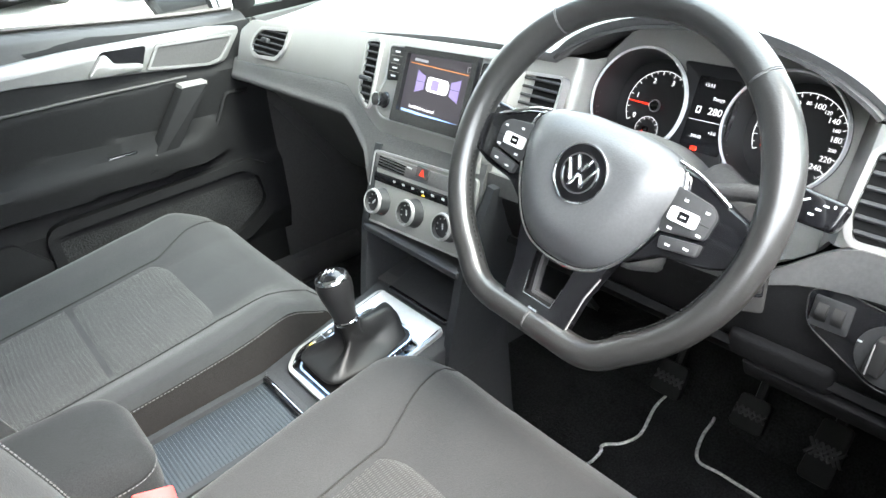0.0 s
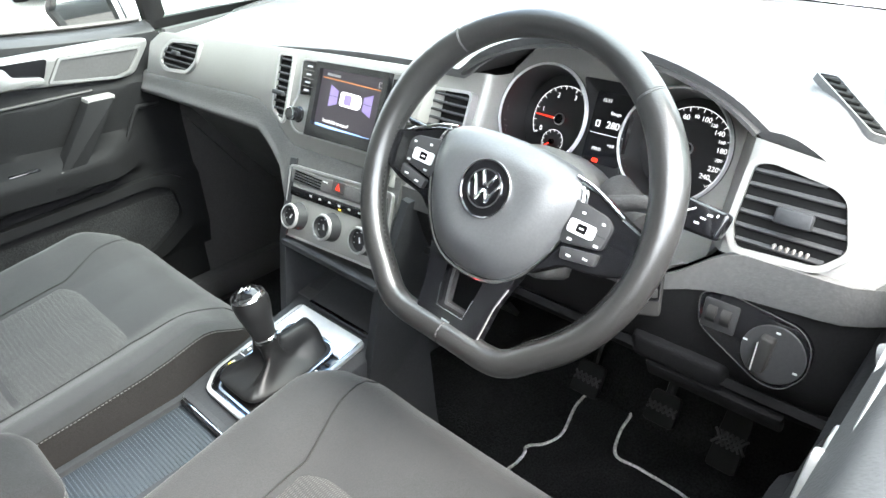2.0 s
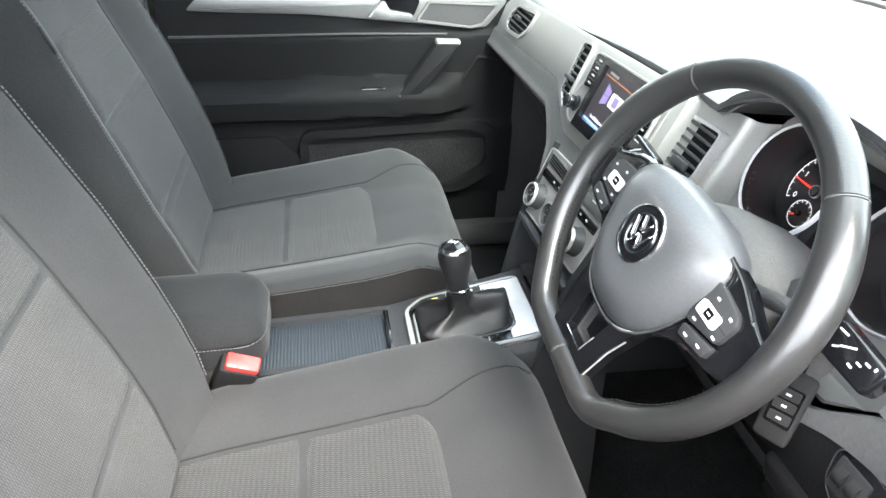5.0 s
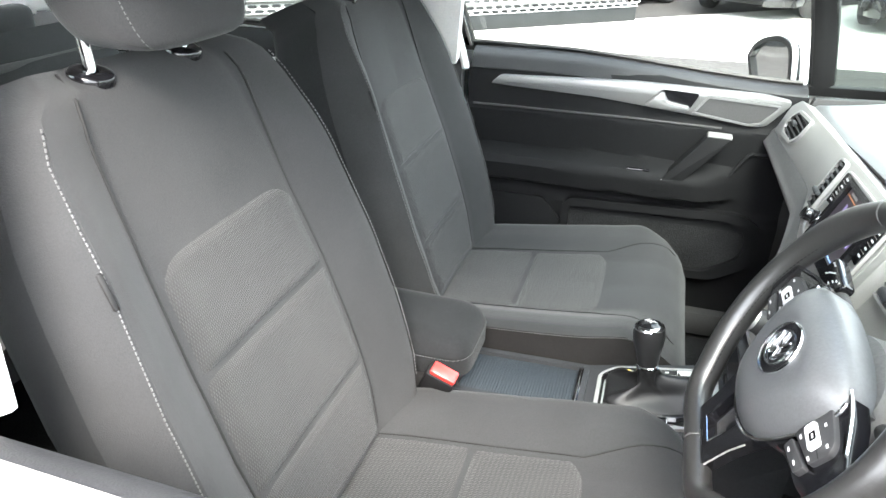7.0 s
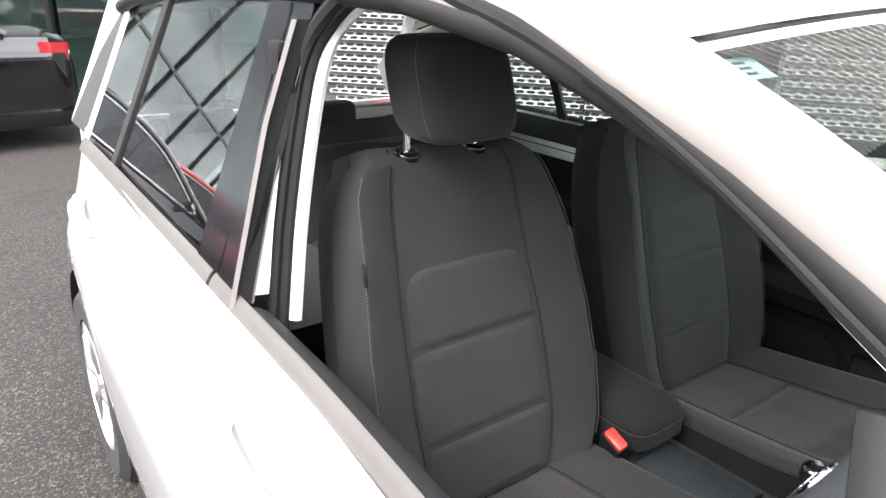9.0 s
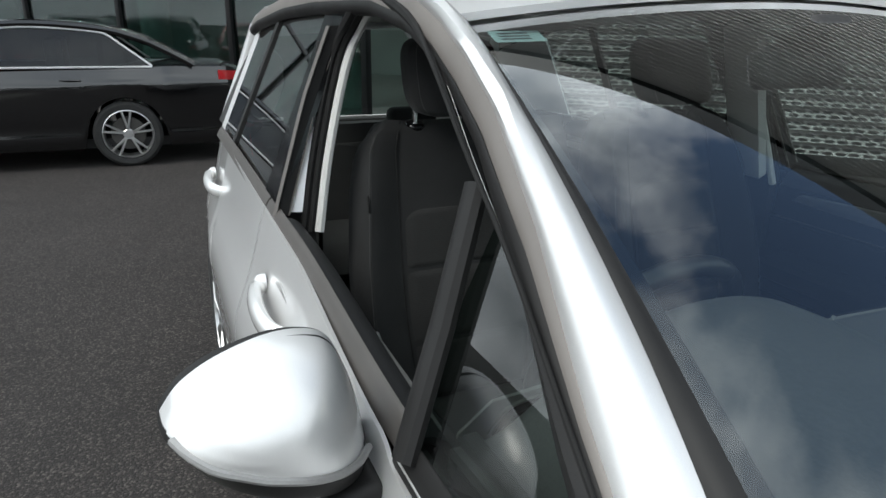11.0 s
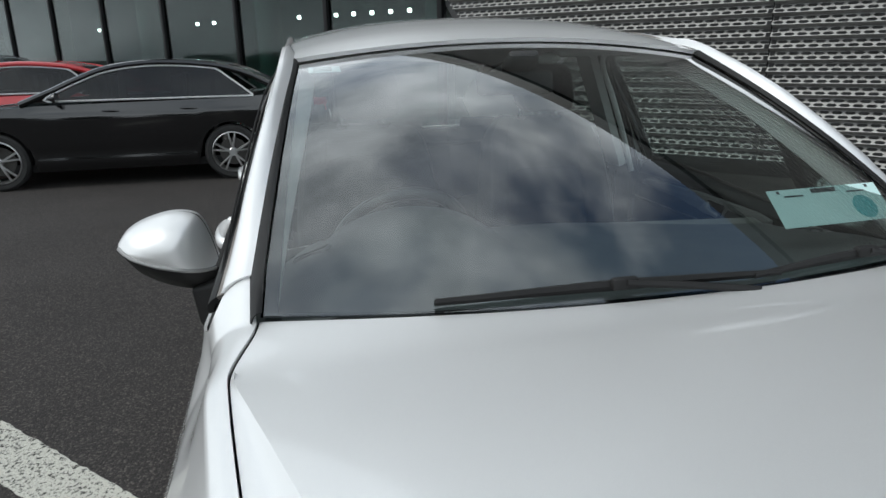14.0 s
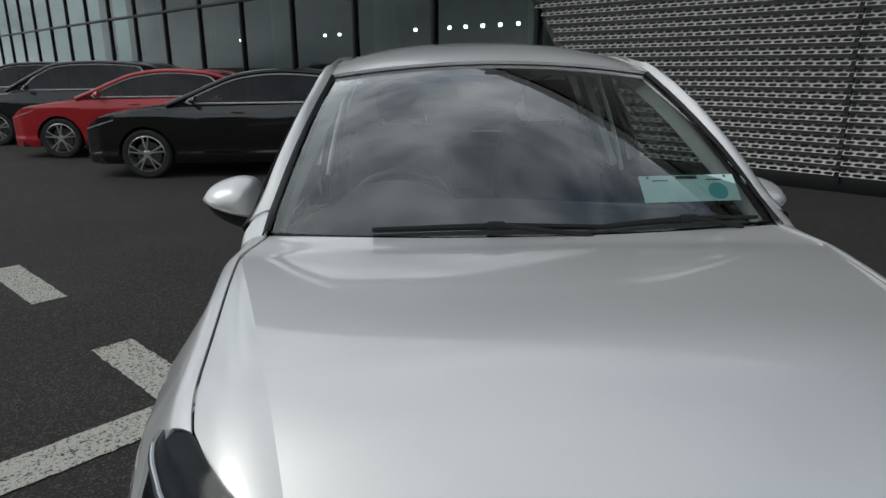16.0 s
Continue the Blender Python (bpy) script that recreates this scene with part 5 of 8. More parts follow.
    # headrest
    def hr(u, v):
        a = 2 * math.pi * u
        t = math.pi * v
        ex = 0.44
        cx = math.copysign(abs(math.cos(a)) ** ex, math.cos(a))
        sx = math.copysign(abs(math.sin(a)) ** ex, math.sin(a))
        st_ = abs(math.sin(t)) ** 0.30
        ct = math.copysign(abs(math.cos(t)) ** 0.62, math.cos(t))
        z = 0.090 * ct
        y = 0.119 * sx * st_
        x = 0.056 * cx * st_ - 0.012 * (y / 0.13) ** 2 - 0.012 * ct
        return (-1.698 + x - 0.20 * (z + 0.10), y + 0.012, 1.337 + z)
    h = put("headrest", surface(hr, 56, 32), M_FABRIC, st, "plain cloth headrest on chromed posts")
    for sg in (-1, 1):
        put("stitching", stitches([Vector(hr(0.14 if sg > 0 else 0.86, k / 24)) + Vector((0.002, 0, 0)) for k in range(3, 22)]), M_THREAD, h, "pale stitched seam")
    for sg in (-1, 1):
        y = sg * 0.078
        put("headrest_post", tube([(-1.734, y, 1.16), (-1.738, y, 1.23), (-1.742, y, 1.30)], 0.0068, 12), M_CHROME, h, "chromed post")
        put("post_collar", lathe([(0.008, 0.004), (0.013, 0.006), (0.022, 0.004), (0.025, 0.000), (0.025, -0.008), (0.0, -0.008)], 28, Matrix.Translation((-1.738, y, 1.222)) @ Euler((0, radians(14), 0)).to_matrix().to_4x4()), M_PIANO, h)
    # base, rails, hinge covers
    put("seat_base", box(0.50, 0.42, 0.10, 0.015, 2, Matrix.Translation((-1.28, 0, 0.355))), M_LOWER)
    for sg in (-1, 1):
        put("seat_rail", box(0.62, 0.035, 0.05, 0.006, 2, Matrix.Translation((-1.28, sg * 0.19, 0.285))), M_FRAME)
        put("side_cover", prism(rounded([(-1.62, 0.46), (-1.10, 0.44), (-1.12, 0.53), (-1.40, 0.55), (-1.56, 0.64), (-1.64, 0.60)], 0.03), 0, 0.02, 0.006, 2, basis((0, sg * 0.232 + (0.02 if sg < 0 else -0.0), 0), (1, 0, 0), (0, 0, 1))), M_LOWER)
    return st


driver_seat = front_seat("front_seat", "grey cloth driver's seat with ribbed panels and stitched bolsters")
passenger_seat = copy_thing(driver_seat, Matrix.Translation((-1.335, 0.352, 0.30)))
passenger_seat["label"] = "grey cloth passenger seat with ribbed panels beside the console"

# belt buckles beside the console
def buckle(x, y, z, lean):
    bk = thing("belt_buckle", "black belt buckle with a red release button", "seat belt buckle", group="belt buckles", at=(x, y, z - 0.15))
    m = Matrix.Translation((x, y, z)) @ Euler((radians(24), radians(lean), 0)).to_matrix().to_4x4()
    part("housing", box(0.058, 0.034, 0.10, 0.008, 2, m @ Matrix.Translation((0, 0, -0.055))), M_BLACK, bk)
    part("release_button", box(0.048, 0.024, 0.016, 0.004, 2, m @ Matrix.Translation((0.002, -0.001, -0.002))), M_RED, bk, "red release button")
    part("stalk", box(0.02, 0.03, 0.16, 0.004, 2, m @ Matrix.Translation((0, 0, -0.17))), M_RUBBER, bk)
    return bk


buckle(-1.428, -0.128, 0.662, 22)

# ---------------------------------------------------------------- dashboard
UP_F, OUT_F = Vector((0.387, 0, 0.922)), Vector((-0.922, 0, 0.387))


def on_fascia(y, z, out=0.0):
    """Pose on the dash face at y, z: x to the driver's right, y up the face, z out of it."""
    return basis(Vector((-0.83 + 0.42 * (z - 1.0), y, z)) + OUT_F * out, (0, -1, 0), UP_F)


def fpts(pairs):
    """(y, z) pairs of the face as flat coordinates about y = 0, z = 1."""
    return [(-y, (z - 1.0) / 0.922) for y, z in pairs]


F0 = on_fascia(0, 1.0)
dash = thing("dashboard", "dark grey moulded dashboard with a satin grey fascia", "dashboard", at=(-0.70, 0, 0.80))


def pad_edge_z(y):
    return 1.036 - 0.052 * smooth((y + 0.10) / 0.80)


def cowl(y):
    """Rise of the instrument hood along the pad's rear edge."""
    return 0.068 * max(0.0, 1 - ((y + 0.372) / 0.20) ** 2) ** 0.75 if abs(y + 0.372) < 0.20 else 0.0


def pad(u, v):
    y = lerp(-0.755, 0.755, u)
    xf = -0.205 - 0.115 * (2 * u - 1) ** 2
    c = cowl(y)
    xr = -0.802 - 0.012 * (c / 0.068)
    x = lerp(xf, xr, v)
    ze = pad_edge_z(y)
    z = lerp(1.046, ze + 0.006, smooth(v * 1.1)) + 0.014 * math.sin(v * math.pi) + c * smooth((v - 0.30) / 0.65)
    z -= 0.06 * (smooth((y - 0.66) / 0.10) + smooth((-0.585 - y) / 0.13))
    if v > 0.985:
        z -= 0.006
    return (x, y, z)


part("dash_top", surface(lambda u, v: pad(v, u), 46, 110, -0.016), M_PAD, dash, "soft dark grey dash top with an instrument hood")
# inside of the instrument hood
part("hood_lining", surface(lambda u, v: (lerp(-0.812, -0.70, v), lerp(-0.565, -0.180, u), max(pad_edge_z(-0.37) - 0.012, pad_edge_z(-0.37) + cowl(lerp(-0.565, -0.180, u)) - 0.014) - 0.01 * v), 40, 5, 0.004), M_LOWER, dash)

# fascia: passenger half with the centre stack
fas = rounded(fpts([(0.705, 0.975), (0.66, 1.000), (0.40, 1.012), (0.10, 1.026), (-0.125, 1.034), (-0.118, 0.886), (0.140, 0.878), (0.160, 0.884), (0.195, 0.900), (0.262, 0.931), (0.30, 0.932), (0.45, 0.925), (0.606, 0.917), (0.70, 0.914)]), 0.010, 4)
part("fascia", prism(fas, -0.03, 0.0, 0.003, 2, F0), M_FASCIA, dash, "satin grey dash fascia")
# roll under the fascia, towards the glovebox
def under(u, v):
    y = lerp(0.715, -0.116, u)
    zt = float(np.interp(y, [-0.116, 0.140, 0.160, 0.195, 0.262, 0.30, 0.45, 0.606, 0.715], [0.888, 0.880, 0.886, 0.902, 0.933, 0.934, 0.927, 0.919, 0.915]))
    zl = float(np.interp(y, [-0.116, 0.145, 0.174, 0.214, 0.255, 0.655, 0.715], [0.790, 0.790, 0.836, 0.862, 0.882, 0.877, 0.875]))
    fx = lambda z: -0.829 + 0.42 * (z - 1.0)
    pts = [(fx(zt) + 0.010, zt + 0.004), (fx(zt), zt), (fx(zl + 0.02), zl + 0.02), (fx(zl) + 0.001, zl + 0.004), (fx(zl) + 0.012, zl - 0.006), (fx(zl) + 0.06, zl - 0.020), (fx(zl) + 0.10, zl - 0.06), (-0.70, zl - 0.17), (-0.60, zl - 0.30)]
    p = along([(a, 0, b) for a, b in pts], v)
    return (p.x, y, p.z)


part("glovebox", surface(under, 60, 40, -0.01), M_DASH, dash, "grained dash roll over the glovebox")
part("dash_core", box(0.24, 1.46, 0.20, 0.02, 2, Matrix.Translation((-0.50, 0, 0.90))), M_LOWER, dash)
part("dash_end_cap", prism([(-0.84, 0.86), (-0.79, 0.99), (-0.50, 1.0), (-0.45, 0.70), (-0.66, 0.60)], 0, 0.02, 0.004, 2, basis((0, 0.745, 0), (1, 0, 0), (0, 0, 1))), M_LOWER, dash)
part("dash_end_cap", prism([(-0.85, 0.80), (-0.79, 1.00), (-0.50, 1.0), (-0.45, 0.70), (-0.66, 0.60)], 0, 0.02, 0.004, 2, basis((0, -0.725, 0), (1, 0, 0), (0, 0, 1))), M_LOWER, dash)

# driver's side: grey surround of the instruments, plain dark panel under it
def bay(y):
    """Depth of the instrument bay behind the dash face."""
    return float(np.interp(y, [-0.74, -0.572, -0.560, -0.548, -0.540, -0.208, -0.202, -0.196, -0.112, -0.098], [0.004, 0.006, 0.030, 0.060, 0.078, 0.078, 0.060, 0.040, 0.024, 0.002]))


def surround(u, v):
    y = lerp(-0.095, -0.725, u)
    zl = float(np.interp(y, [-0.725, -0.70, -0.56, -0.50, -0.10], [0.955, 0.925, 0.925, 0.880, 0.872]))
    zh = float(np.interp(y, [-0.725, -0.69, -0.56, -0.50, -0.25, -0.20, -0.10], [0.965, 1.018, 1.034, 1.100, 1.100, 1.044, 1.034]))
    z = lerp(zh, zl, v)
    d = bay(y) * (1 - 0.55 * smooth((0.893 - z) / 0.02))
    p = Vector((-0.83 + 0.42 * (z - 1.0), y, z)) - OUT_F * d
    return p


GC = [(-0.277, 1.0095), (-0.462, 1.0095)]
plate_ = surface(lambda u, v: surround(u, v), 230, 84, 0.004)
holes = [Vector((-0.83 + 0.42 * (gz - 1), gy, gz)) - OUT_F * 0.078 for gy, gz in GC]
bmesh.ops.delete(plate_, geom=[f_ for f_ in plate_.faces if any((f_.calc_center_median() - h_).length < 0.0655 for h_ in holes)], context="FACES")
part("fascia", plate_, M_FASCIA, dash, "satin grey instrument surround")


def knee(y, z):
    """The driver's lower dash at y, z."""
    side = smooth((-0.50 - y) / 0.10)
    zt = lerp(0.875, 0.932, side)
    x = float(np.interp(z, [0.650, 0.690, 0.740, 0.80, zt - 0.03, zt], [-0.68, -0.77, -0.830, -0.858, -0.872 + 0.014 * side, -0.866 + 0.010 * side]))
    return (x + 0.03 * smooth((-0.68 - y) / 0.06), y, z)


def knee_top(y):
    return lerp(0.875, 0.932, smooth((-0.50 - y) / 0.10))


def knee_split(y):
    """Lower edge of the grained band."""
    return float(np.interp(y, [-0.735, -0.68, -0.56, -0.50, -0.112], [0.896, 0.892, 0.882, 0.856, 0.846]))


part("dash_band", surface(lambda u, v: knee(lerp(-0.112, -0.735, u), lerp(knee_top(lerp(-0.112, -0.735, u)), knee_split(lerp(-0.112, -0.735, u)), v)), 40, 10, 0.012), M_DASH, dash, "grained grey dash band under the instruments")
part("knee_panel", surface(lambda u, v: Vector(knee(lerp(-0.112, -0.735, u), lerp(knee_split(lerp(-0.112, -0.735, u)) - 0.002, 0.650, v))) + Vector((0.004, 0, 0)), 40, 24, 0.01), M_BLACK, dash, "black knee panel under the steering wheel")
part("knee_recess", box(0.05, 0.115, 0.040, 0.010, 3, Matrix.Translation((-0.842, -0.545, 0.775)) @ Euler((0, radians(-12), 0)).to_matrix().to_4x4()), M_BLACK, dash, "black flap with a finger recess")
part("under_panel", surface(lambda u, v: (lerp(-0.86, -0.52, v), lerp(-0.115, -0.735, u), lerp(0.775, 0.60, v)), 10, 6, 0.01), M_BLACK, dash)
part("knee_slot", box(0.012, 0.16, 0.03, 0.004, 2, Matrix.Translation((-0.846, -0.585, 0.735)) @ Euler((0, radians(-25), 0)).to_matrix().to_4x4()), M_BLACK, dash)


def vent(name, yz, rows, tab, out=0.0, frame_mat=M_SATIN, tilt=0.0, vertical=False, label="slatted air vent with a satin silver frame", fw=0.007):
    """An air vent: silver frame, flat black plate in place of a shaded throat, separate louvres and a tab."""
    o = rounded(fpts(yz), 0.012, 4)
    m = F0 @ Matrix.Translation((0, 0, out))
    v = part(name, frame_prism(o, inset(o, fw), -0.01, 0.006, m), frame_mat, dash, label)
    part("throat", prism(inset(o, fw * 0.6), -0.02, 0.0008, 0, 2, m), M_RECESS, v)
    ins = inset(o, fw)
    xs, ys = [p[0] for p in ins], [p[1] for p in ins]
    for k in range(rows):
        f = (k + 0.6) / (rows + 0.2)
        yy = lerp(min(ys), max(ys), f)
        cr = []
        for a, b in zip(ins, list(ins[1:]) + [ins[0]]):
            if (a[1] - yy) * (b[1] - yy) < 0:
                cr.append(a[0] + (b[0] - a[0]) * (yy - a[1]) / (b[1] - a[1]))
        if len(cr) < 2:
            continue
        x0, x1 = min(cr) + 0.001, max(cr) - 0.001
        th = (max(ys) - min(ys)) / rows * 0.30
        slat = box(x1 - x0, th * 1.25, 0.003, 0.0010, 1, m @ Matrix.Translation(((x0 + x1) / 2, yy, 0.0035)) @ Euler((radians(-35), 0, 0)).to_matrix().to_4x4())
        part("louvre", slat, M_SLAT, v)
    if tab:
        tx, ty, tw, th = tab
        part("vent_tab", box(tw, th, 0.010, 0.003, 2, m @ Matrix.Translation((-tx, (ty - 1) / 0.922, 0.010))), M_CONSOLE, v, "grey direction tab")
    return v


vent("air_vent", [(0.640, 0.945), (0.630, 0.972), (0.600, 0.992), (0.480, 1.000), (0.490, 0.958), (0.520, 0.936), (0.610, 0.930)], 5, (0.565, 0.968, 0.026, 0.010))
vent("air_vent", [(0.219, 0.925), (0.222, 1.012), (0.178, 1.015), (0.176, 0.918), (0.182, 0.905)], 9, (0.198, 0.952, 0.030, 0.008), label="narrow upright air vent beside the screen", fw=0.004)
vent("air_vent", [(-0.114, 0.944), (-0.112, 1.014), (-0.193, 1.018), (-0.190, 0.948)], 6, (-0.156, 0.960, 0.034, 0.012), out=-0.026, label="slatted air vent between screen and instruments", fw=0.004)
vent("air_vent", [(-0.569, 0.952), (-0.572, 1.014), (-0.592, 1.020), (-0.655, 1.010), (-0.670, 1.000), (-0.686, 0.955), (-0.663, 0.932), (-0.580, 0.928)], 6, (-0.628, 0.972, 0.034, 0.016), out=0.001, frame_mat=M_FASCIA, label="large slatted air vent with a satin silver frame", fw=0.0065)
for k in range(6):
    part("vent_wheel_rib", box(0.003, 0.006, 0.006, 0.001, 1, on_fascia(-0.618 - k * 0.0060, 0.9440, 0.004)), M_GREYTRIM, dash)
# demister slots on the dash top
def pad_height(x, y):
    u = (y + 0.755) / 1.51
    xf = -0.205 - 0.115 * (2 * u - 1) ** 2
    xr = -0.802 - 0.012 * (cowl(y) / 0.068)
    return pad(u, min(0.98, (x - xf) / (xr - xf)))[2]


for xa, ya, turn in ((-0.695, -0.618, 60), (-0.60, 0.655, -30)):
    slope_x = (pad_height(xa + 0.03, ya) - pad_height(xa - 0.03, ya)) / 0.06
    slope_y = (pad_height(xa, ya + 0.03) - pad_height(xa, ya - 0.03)) / 0.06
    lie = Vector((-slope_x, -slope_y, 1)).normalized()
    run_ = Vector((math.cos(radians(turn)), math.sin(radians(turn)), 0))
    M_D = basis(Vector((xa, ya, pad_height(xa, ya))) + lie * 0.001, run_ - lie * run_.dot(lie), lie.cross(run_)) @ Matrix.Diagonal((0.80, 0.85, 1, 1))
    dv = part("demister_vent", frame_prism(rounded([(-0.066, -0.014), (0.060, -0.018), (0.066, 0.016), (-0.058, 0.012)], 0.006), rounded([(-0.063, -0.011), (0.057, -0.015), (0.063, 0.013), (-0.055, 0.009)], 0.005), -0.006, 0.0025, M_D), M_PAD, dash, "slotted demister grille")
    # slots are flat plates, blackened in place of shaded depth
    for k in range(8):
        part("slot", box(0.0080, 0.025, 0.004, 0.001, 1, M_D @ Matrix.Translation((-0.052 + 0.0148 * k, -0.001, 0.0004)) @ Euler((0, 0, radians(-20))).to_matrix().to_4x4()), M_RECESS, dv)

# infotainment unit
unit = part("infotainment_frame", prism(rounded(fpts([(0.149, 0.960), (0.153, 1.012), (-0.090, 1.022), (-0.094, 0.905), (0.142, 0.900), (0.164, 0.915), (0.163, 0.938)]), 0.012), 0.0, 0.004, 0.002, 2, F0), M_FASCIA, dash)
part("infotainment_rim", frame_prism(rounded(fpts([(0.149, 0.960), (0.153, 1.012), (-0.090, 1.022), (-0.094, 0.905), (0.142, 0.900), (0.164, 0.915), (0.163, 0.938)]), 0.012), inset(rounded(fpts([(0.149, 0.960), (0.153, 1.012), (-0.090, 1.022), (-0.094, 0.905), (0.142, 0.900), (0.164, 0.915), (0.163, 0.938)]), 0.012), 0.003), 0.0, 0.007, F0), M_SATIN, unit)
BEZ = fpts([(0.109, 0.903), (0.107, 1.012), (-0.062, 1.018), (-0.062, 0.909)])
part("bezel", frame_prism(BEZ, fpts([(0.097, 0.9205), (0.097, 1.0035), (-0.051, 1.0085), (-0.051, 0.9255)]), 0.002, 0.013, F0), M_PIANO, unit, "gloss black screen bezel")
scr = part("screen", prism(inset(BEZ, 0.004), 0.003, 0.0050, 0, 2, F0), glowing("screen_glow", (0.016, 0.014, 0.018), 0.12), unit, "lit screen with a parking aid picture")


def on_screen(y, z, out=0.0054):
    return F0 @ Matrix.Translation((-y, (z - 1) / 0.922, out))


M_UI_W, M_UI_P, M_UI_O, M_UI_B = glowing("ui_white", (0.95, 0.95, 1.0), 0.07), glowing("ui_violet", (0.20, 0.16, 0.34), 0.06), glowing("ui_orange", (0.55, 0.20, 0.05), 0.06), glowing("ui_blue", (0.25, 0.45, 0.85), 0.08)
part("car_picture", prism(rounded([(-0.024, -0.011), (0.020, -0.011), (0.026, -0.006), (0.026, 0.006), (0.020, 0.011), (-0.024, 0.011)], 0.006), 0, 0.0004, 0, 2, on_screen(0.020, 0.968)), M_UI_W, scr)
part("car_picture_cabin", prism(rounded([(-0.010, -0.008), (0.008, -0.008), (0.008, 0.008), (-0.010, 0.008)], 0.003), 0.0004, 0.0006, 0, 2, on_screen(0.024, 0.968)), M_UI_P, scr)
for sx in (-1, 1):
    for k in range(2):
        part("sensor_zone", prism([(sx * 0.030, -0.010 + k * 0.011), (sx * 0.050, -0.017 + k * 0.018), (sx * 0.050, 0.0 + k * 0.017), (sx * 0.030, 0.0 + k * 0.010)], 0, 0.0004, 0, 2, on_screen(0.020, 0.968)), M_UI_P, scr)
part("title_line", box(0.142, 0.0012, 0.0004, m=on_screen(0.022, 0.992)), M_UI_O, scr)
part("title_bar", box(0.032, 0.004, 0.0004, m=on_screen(0.068, 0.9975)), M_PRINT, scr)
part("close_mark", frame_prism([(-0.004, -0.004), (0.004, -0.004), (0.004, 0.004), (-0.004, 0.004)], [(-0.0034, -0.0034), (0.0034, -0.0034), (0.0034, 0.0034), (-0.0034, 0.0034)], 0, 0.0004, on_screen(-0.041, 0.999)), M_PRINT, scr)
part("caption", words("Look! Safe to move?", 0.0075, on_screen(0.045, 0.9315), align="CENTER"), M_UI_W, scr)
part("lower_glow", box(0.142, 0.0035, 0.0004, m=on_screen(0.022, 0.9235)), M_UI_B, scr)
for y0, key_poly in ((0.128, [(0.150, 1.008), (0.112, 1.010), (0.112, 0.962), (0.144, 0.958)]), (-0.078, [(-0.066, 0.955), (-0.066, 1.012), (-0.087, 1.013), (-0.087, 0.955)])):
    keys_ = part("key_strip", prism(rounded(fpts(key_poly), 0.004), 0.004, 0.0075, 0.001, 2, F0), M_PIANO, unit, "gloss black key strip")
    for k in range(4):
        part("key_mark", box(0.012 if y0 > 0 else 0.009, 0.0026, 0.0004, m=on_screen(y0, 1.002 - k * 0.0118, 0.0077)), M_PRINT, keys_)
        if k:
            part("key_line", box(0.026 if y0 > 0 else 0.016, 0.0006, 0.0004, m=on_screen(y0, 1.008 - k * 0.0118, 0.0077)), M_GREYTRIM, keys_)
for y0 in (0.141, -0.080):
    kn = part("rotary_knob", lathe([(0, 0.020), (0.0095, 0.020), (0.0110, 0.017), (0.0112, 0.003), (0.0135, 0.001), (0.0135, 0.0)], 28, on_screen(y0, 0.928, 0.004)), M_PIANO, unit, "small black rotary knob")
    part("knob_ring", lathe([(0.0095, 0.0205), (0.0112, 0.0195), (0.0112, 0.017), (0.0096, 0.017)], 28, on_screen(y0, 0.928, 0.004)), M_CHROME, kn)

# climate panel
acp = [(0.139, 0.852), (-0.110, 0.866), (-0.118, 0.765), (-0.112, 0.755), (0.122, 0.742), (0.128, 0.750)]
aco = rounded(fpts(acp), 0.010)
ac = part("climate_panel", prism(aco, -0.02, 0.004, 0.002, 2, F0), M_FASCIA, dash, "satin grey heater control panel")
part("panel_rim", frame_prism(aco, inset(aco, 0.003), 0.003, 0.006, F0), M_SATIN, ac)
part("upper_keys", prism(rounded(fpts([(0.128, 0.826), (0.132, 0.846), (-0.102, 0.857), (-0.106, 0.836)]), 0.004), 0.004, 0.006, 0.001, 2, F0), M_DASH, ac)
part("lower_keys", prism(rounded(fpts([(0.124, 0.806), (0.126, 0.820), (-0.106, 0.831), (-0.108, 0.817)]), 0.004), 0.004, 0.006, 0.001, 2, F0), M_PIANO, ac)
for k in range(4):
    part("grille_slot", box(0.070, 0.0022, 0.001, m=on_screen(0.085, 0.832 + k * 0.0042, 0.0062)), M_PIANO, ac)
hz = part("hazard_button", box(0.030, 0.018, 0.003, 0.001, 1, on_screen(0.006, 0.8455, 0.007)), M_LOWER, ac, "hazard button with a red triangle")
part("triangle", prism([(-0.006, -0.005), (0.006, -0.005), (0, 0.006)], 0, 0.0005, 0, 2, on_screen(0.006, 0.8455, 0.0086)), M_REDLIT, hz)
for y0 in (0.06, -0.045, -0.075):
    part("key_mark", box(0.012, 0.0022, 0.0004, m=on_screen(y0 - 0.02, 0.848 - y0 * 0.05, 0.0063)), M_PRINT, ac)
for k in range(7):
    part("key_mark", box(0.006, 0.0030, 0.0004, m=on_screen(0.070 - k * 0.024, 0.8165 + k * 0.0011, 0.0063)), M_PRINT, ac)
part("key_lamp", box(0.006, 0.002, 0.0004, m=on_screen(-0.005, 0.815, 0.0064)), glowing("amber_lamp", (1.0, 0.6, 0.05), 0.1), ac)
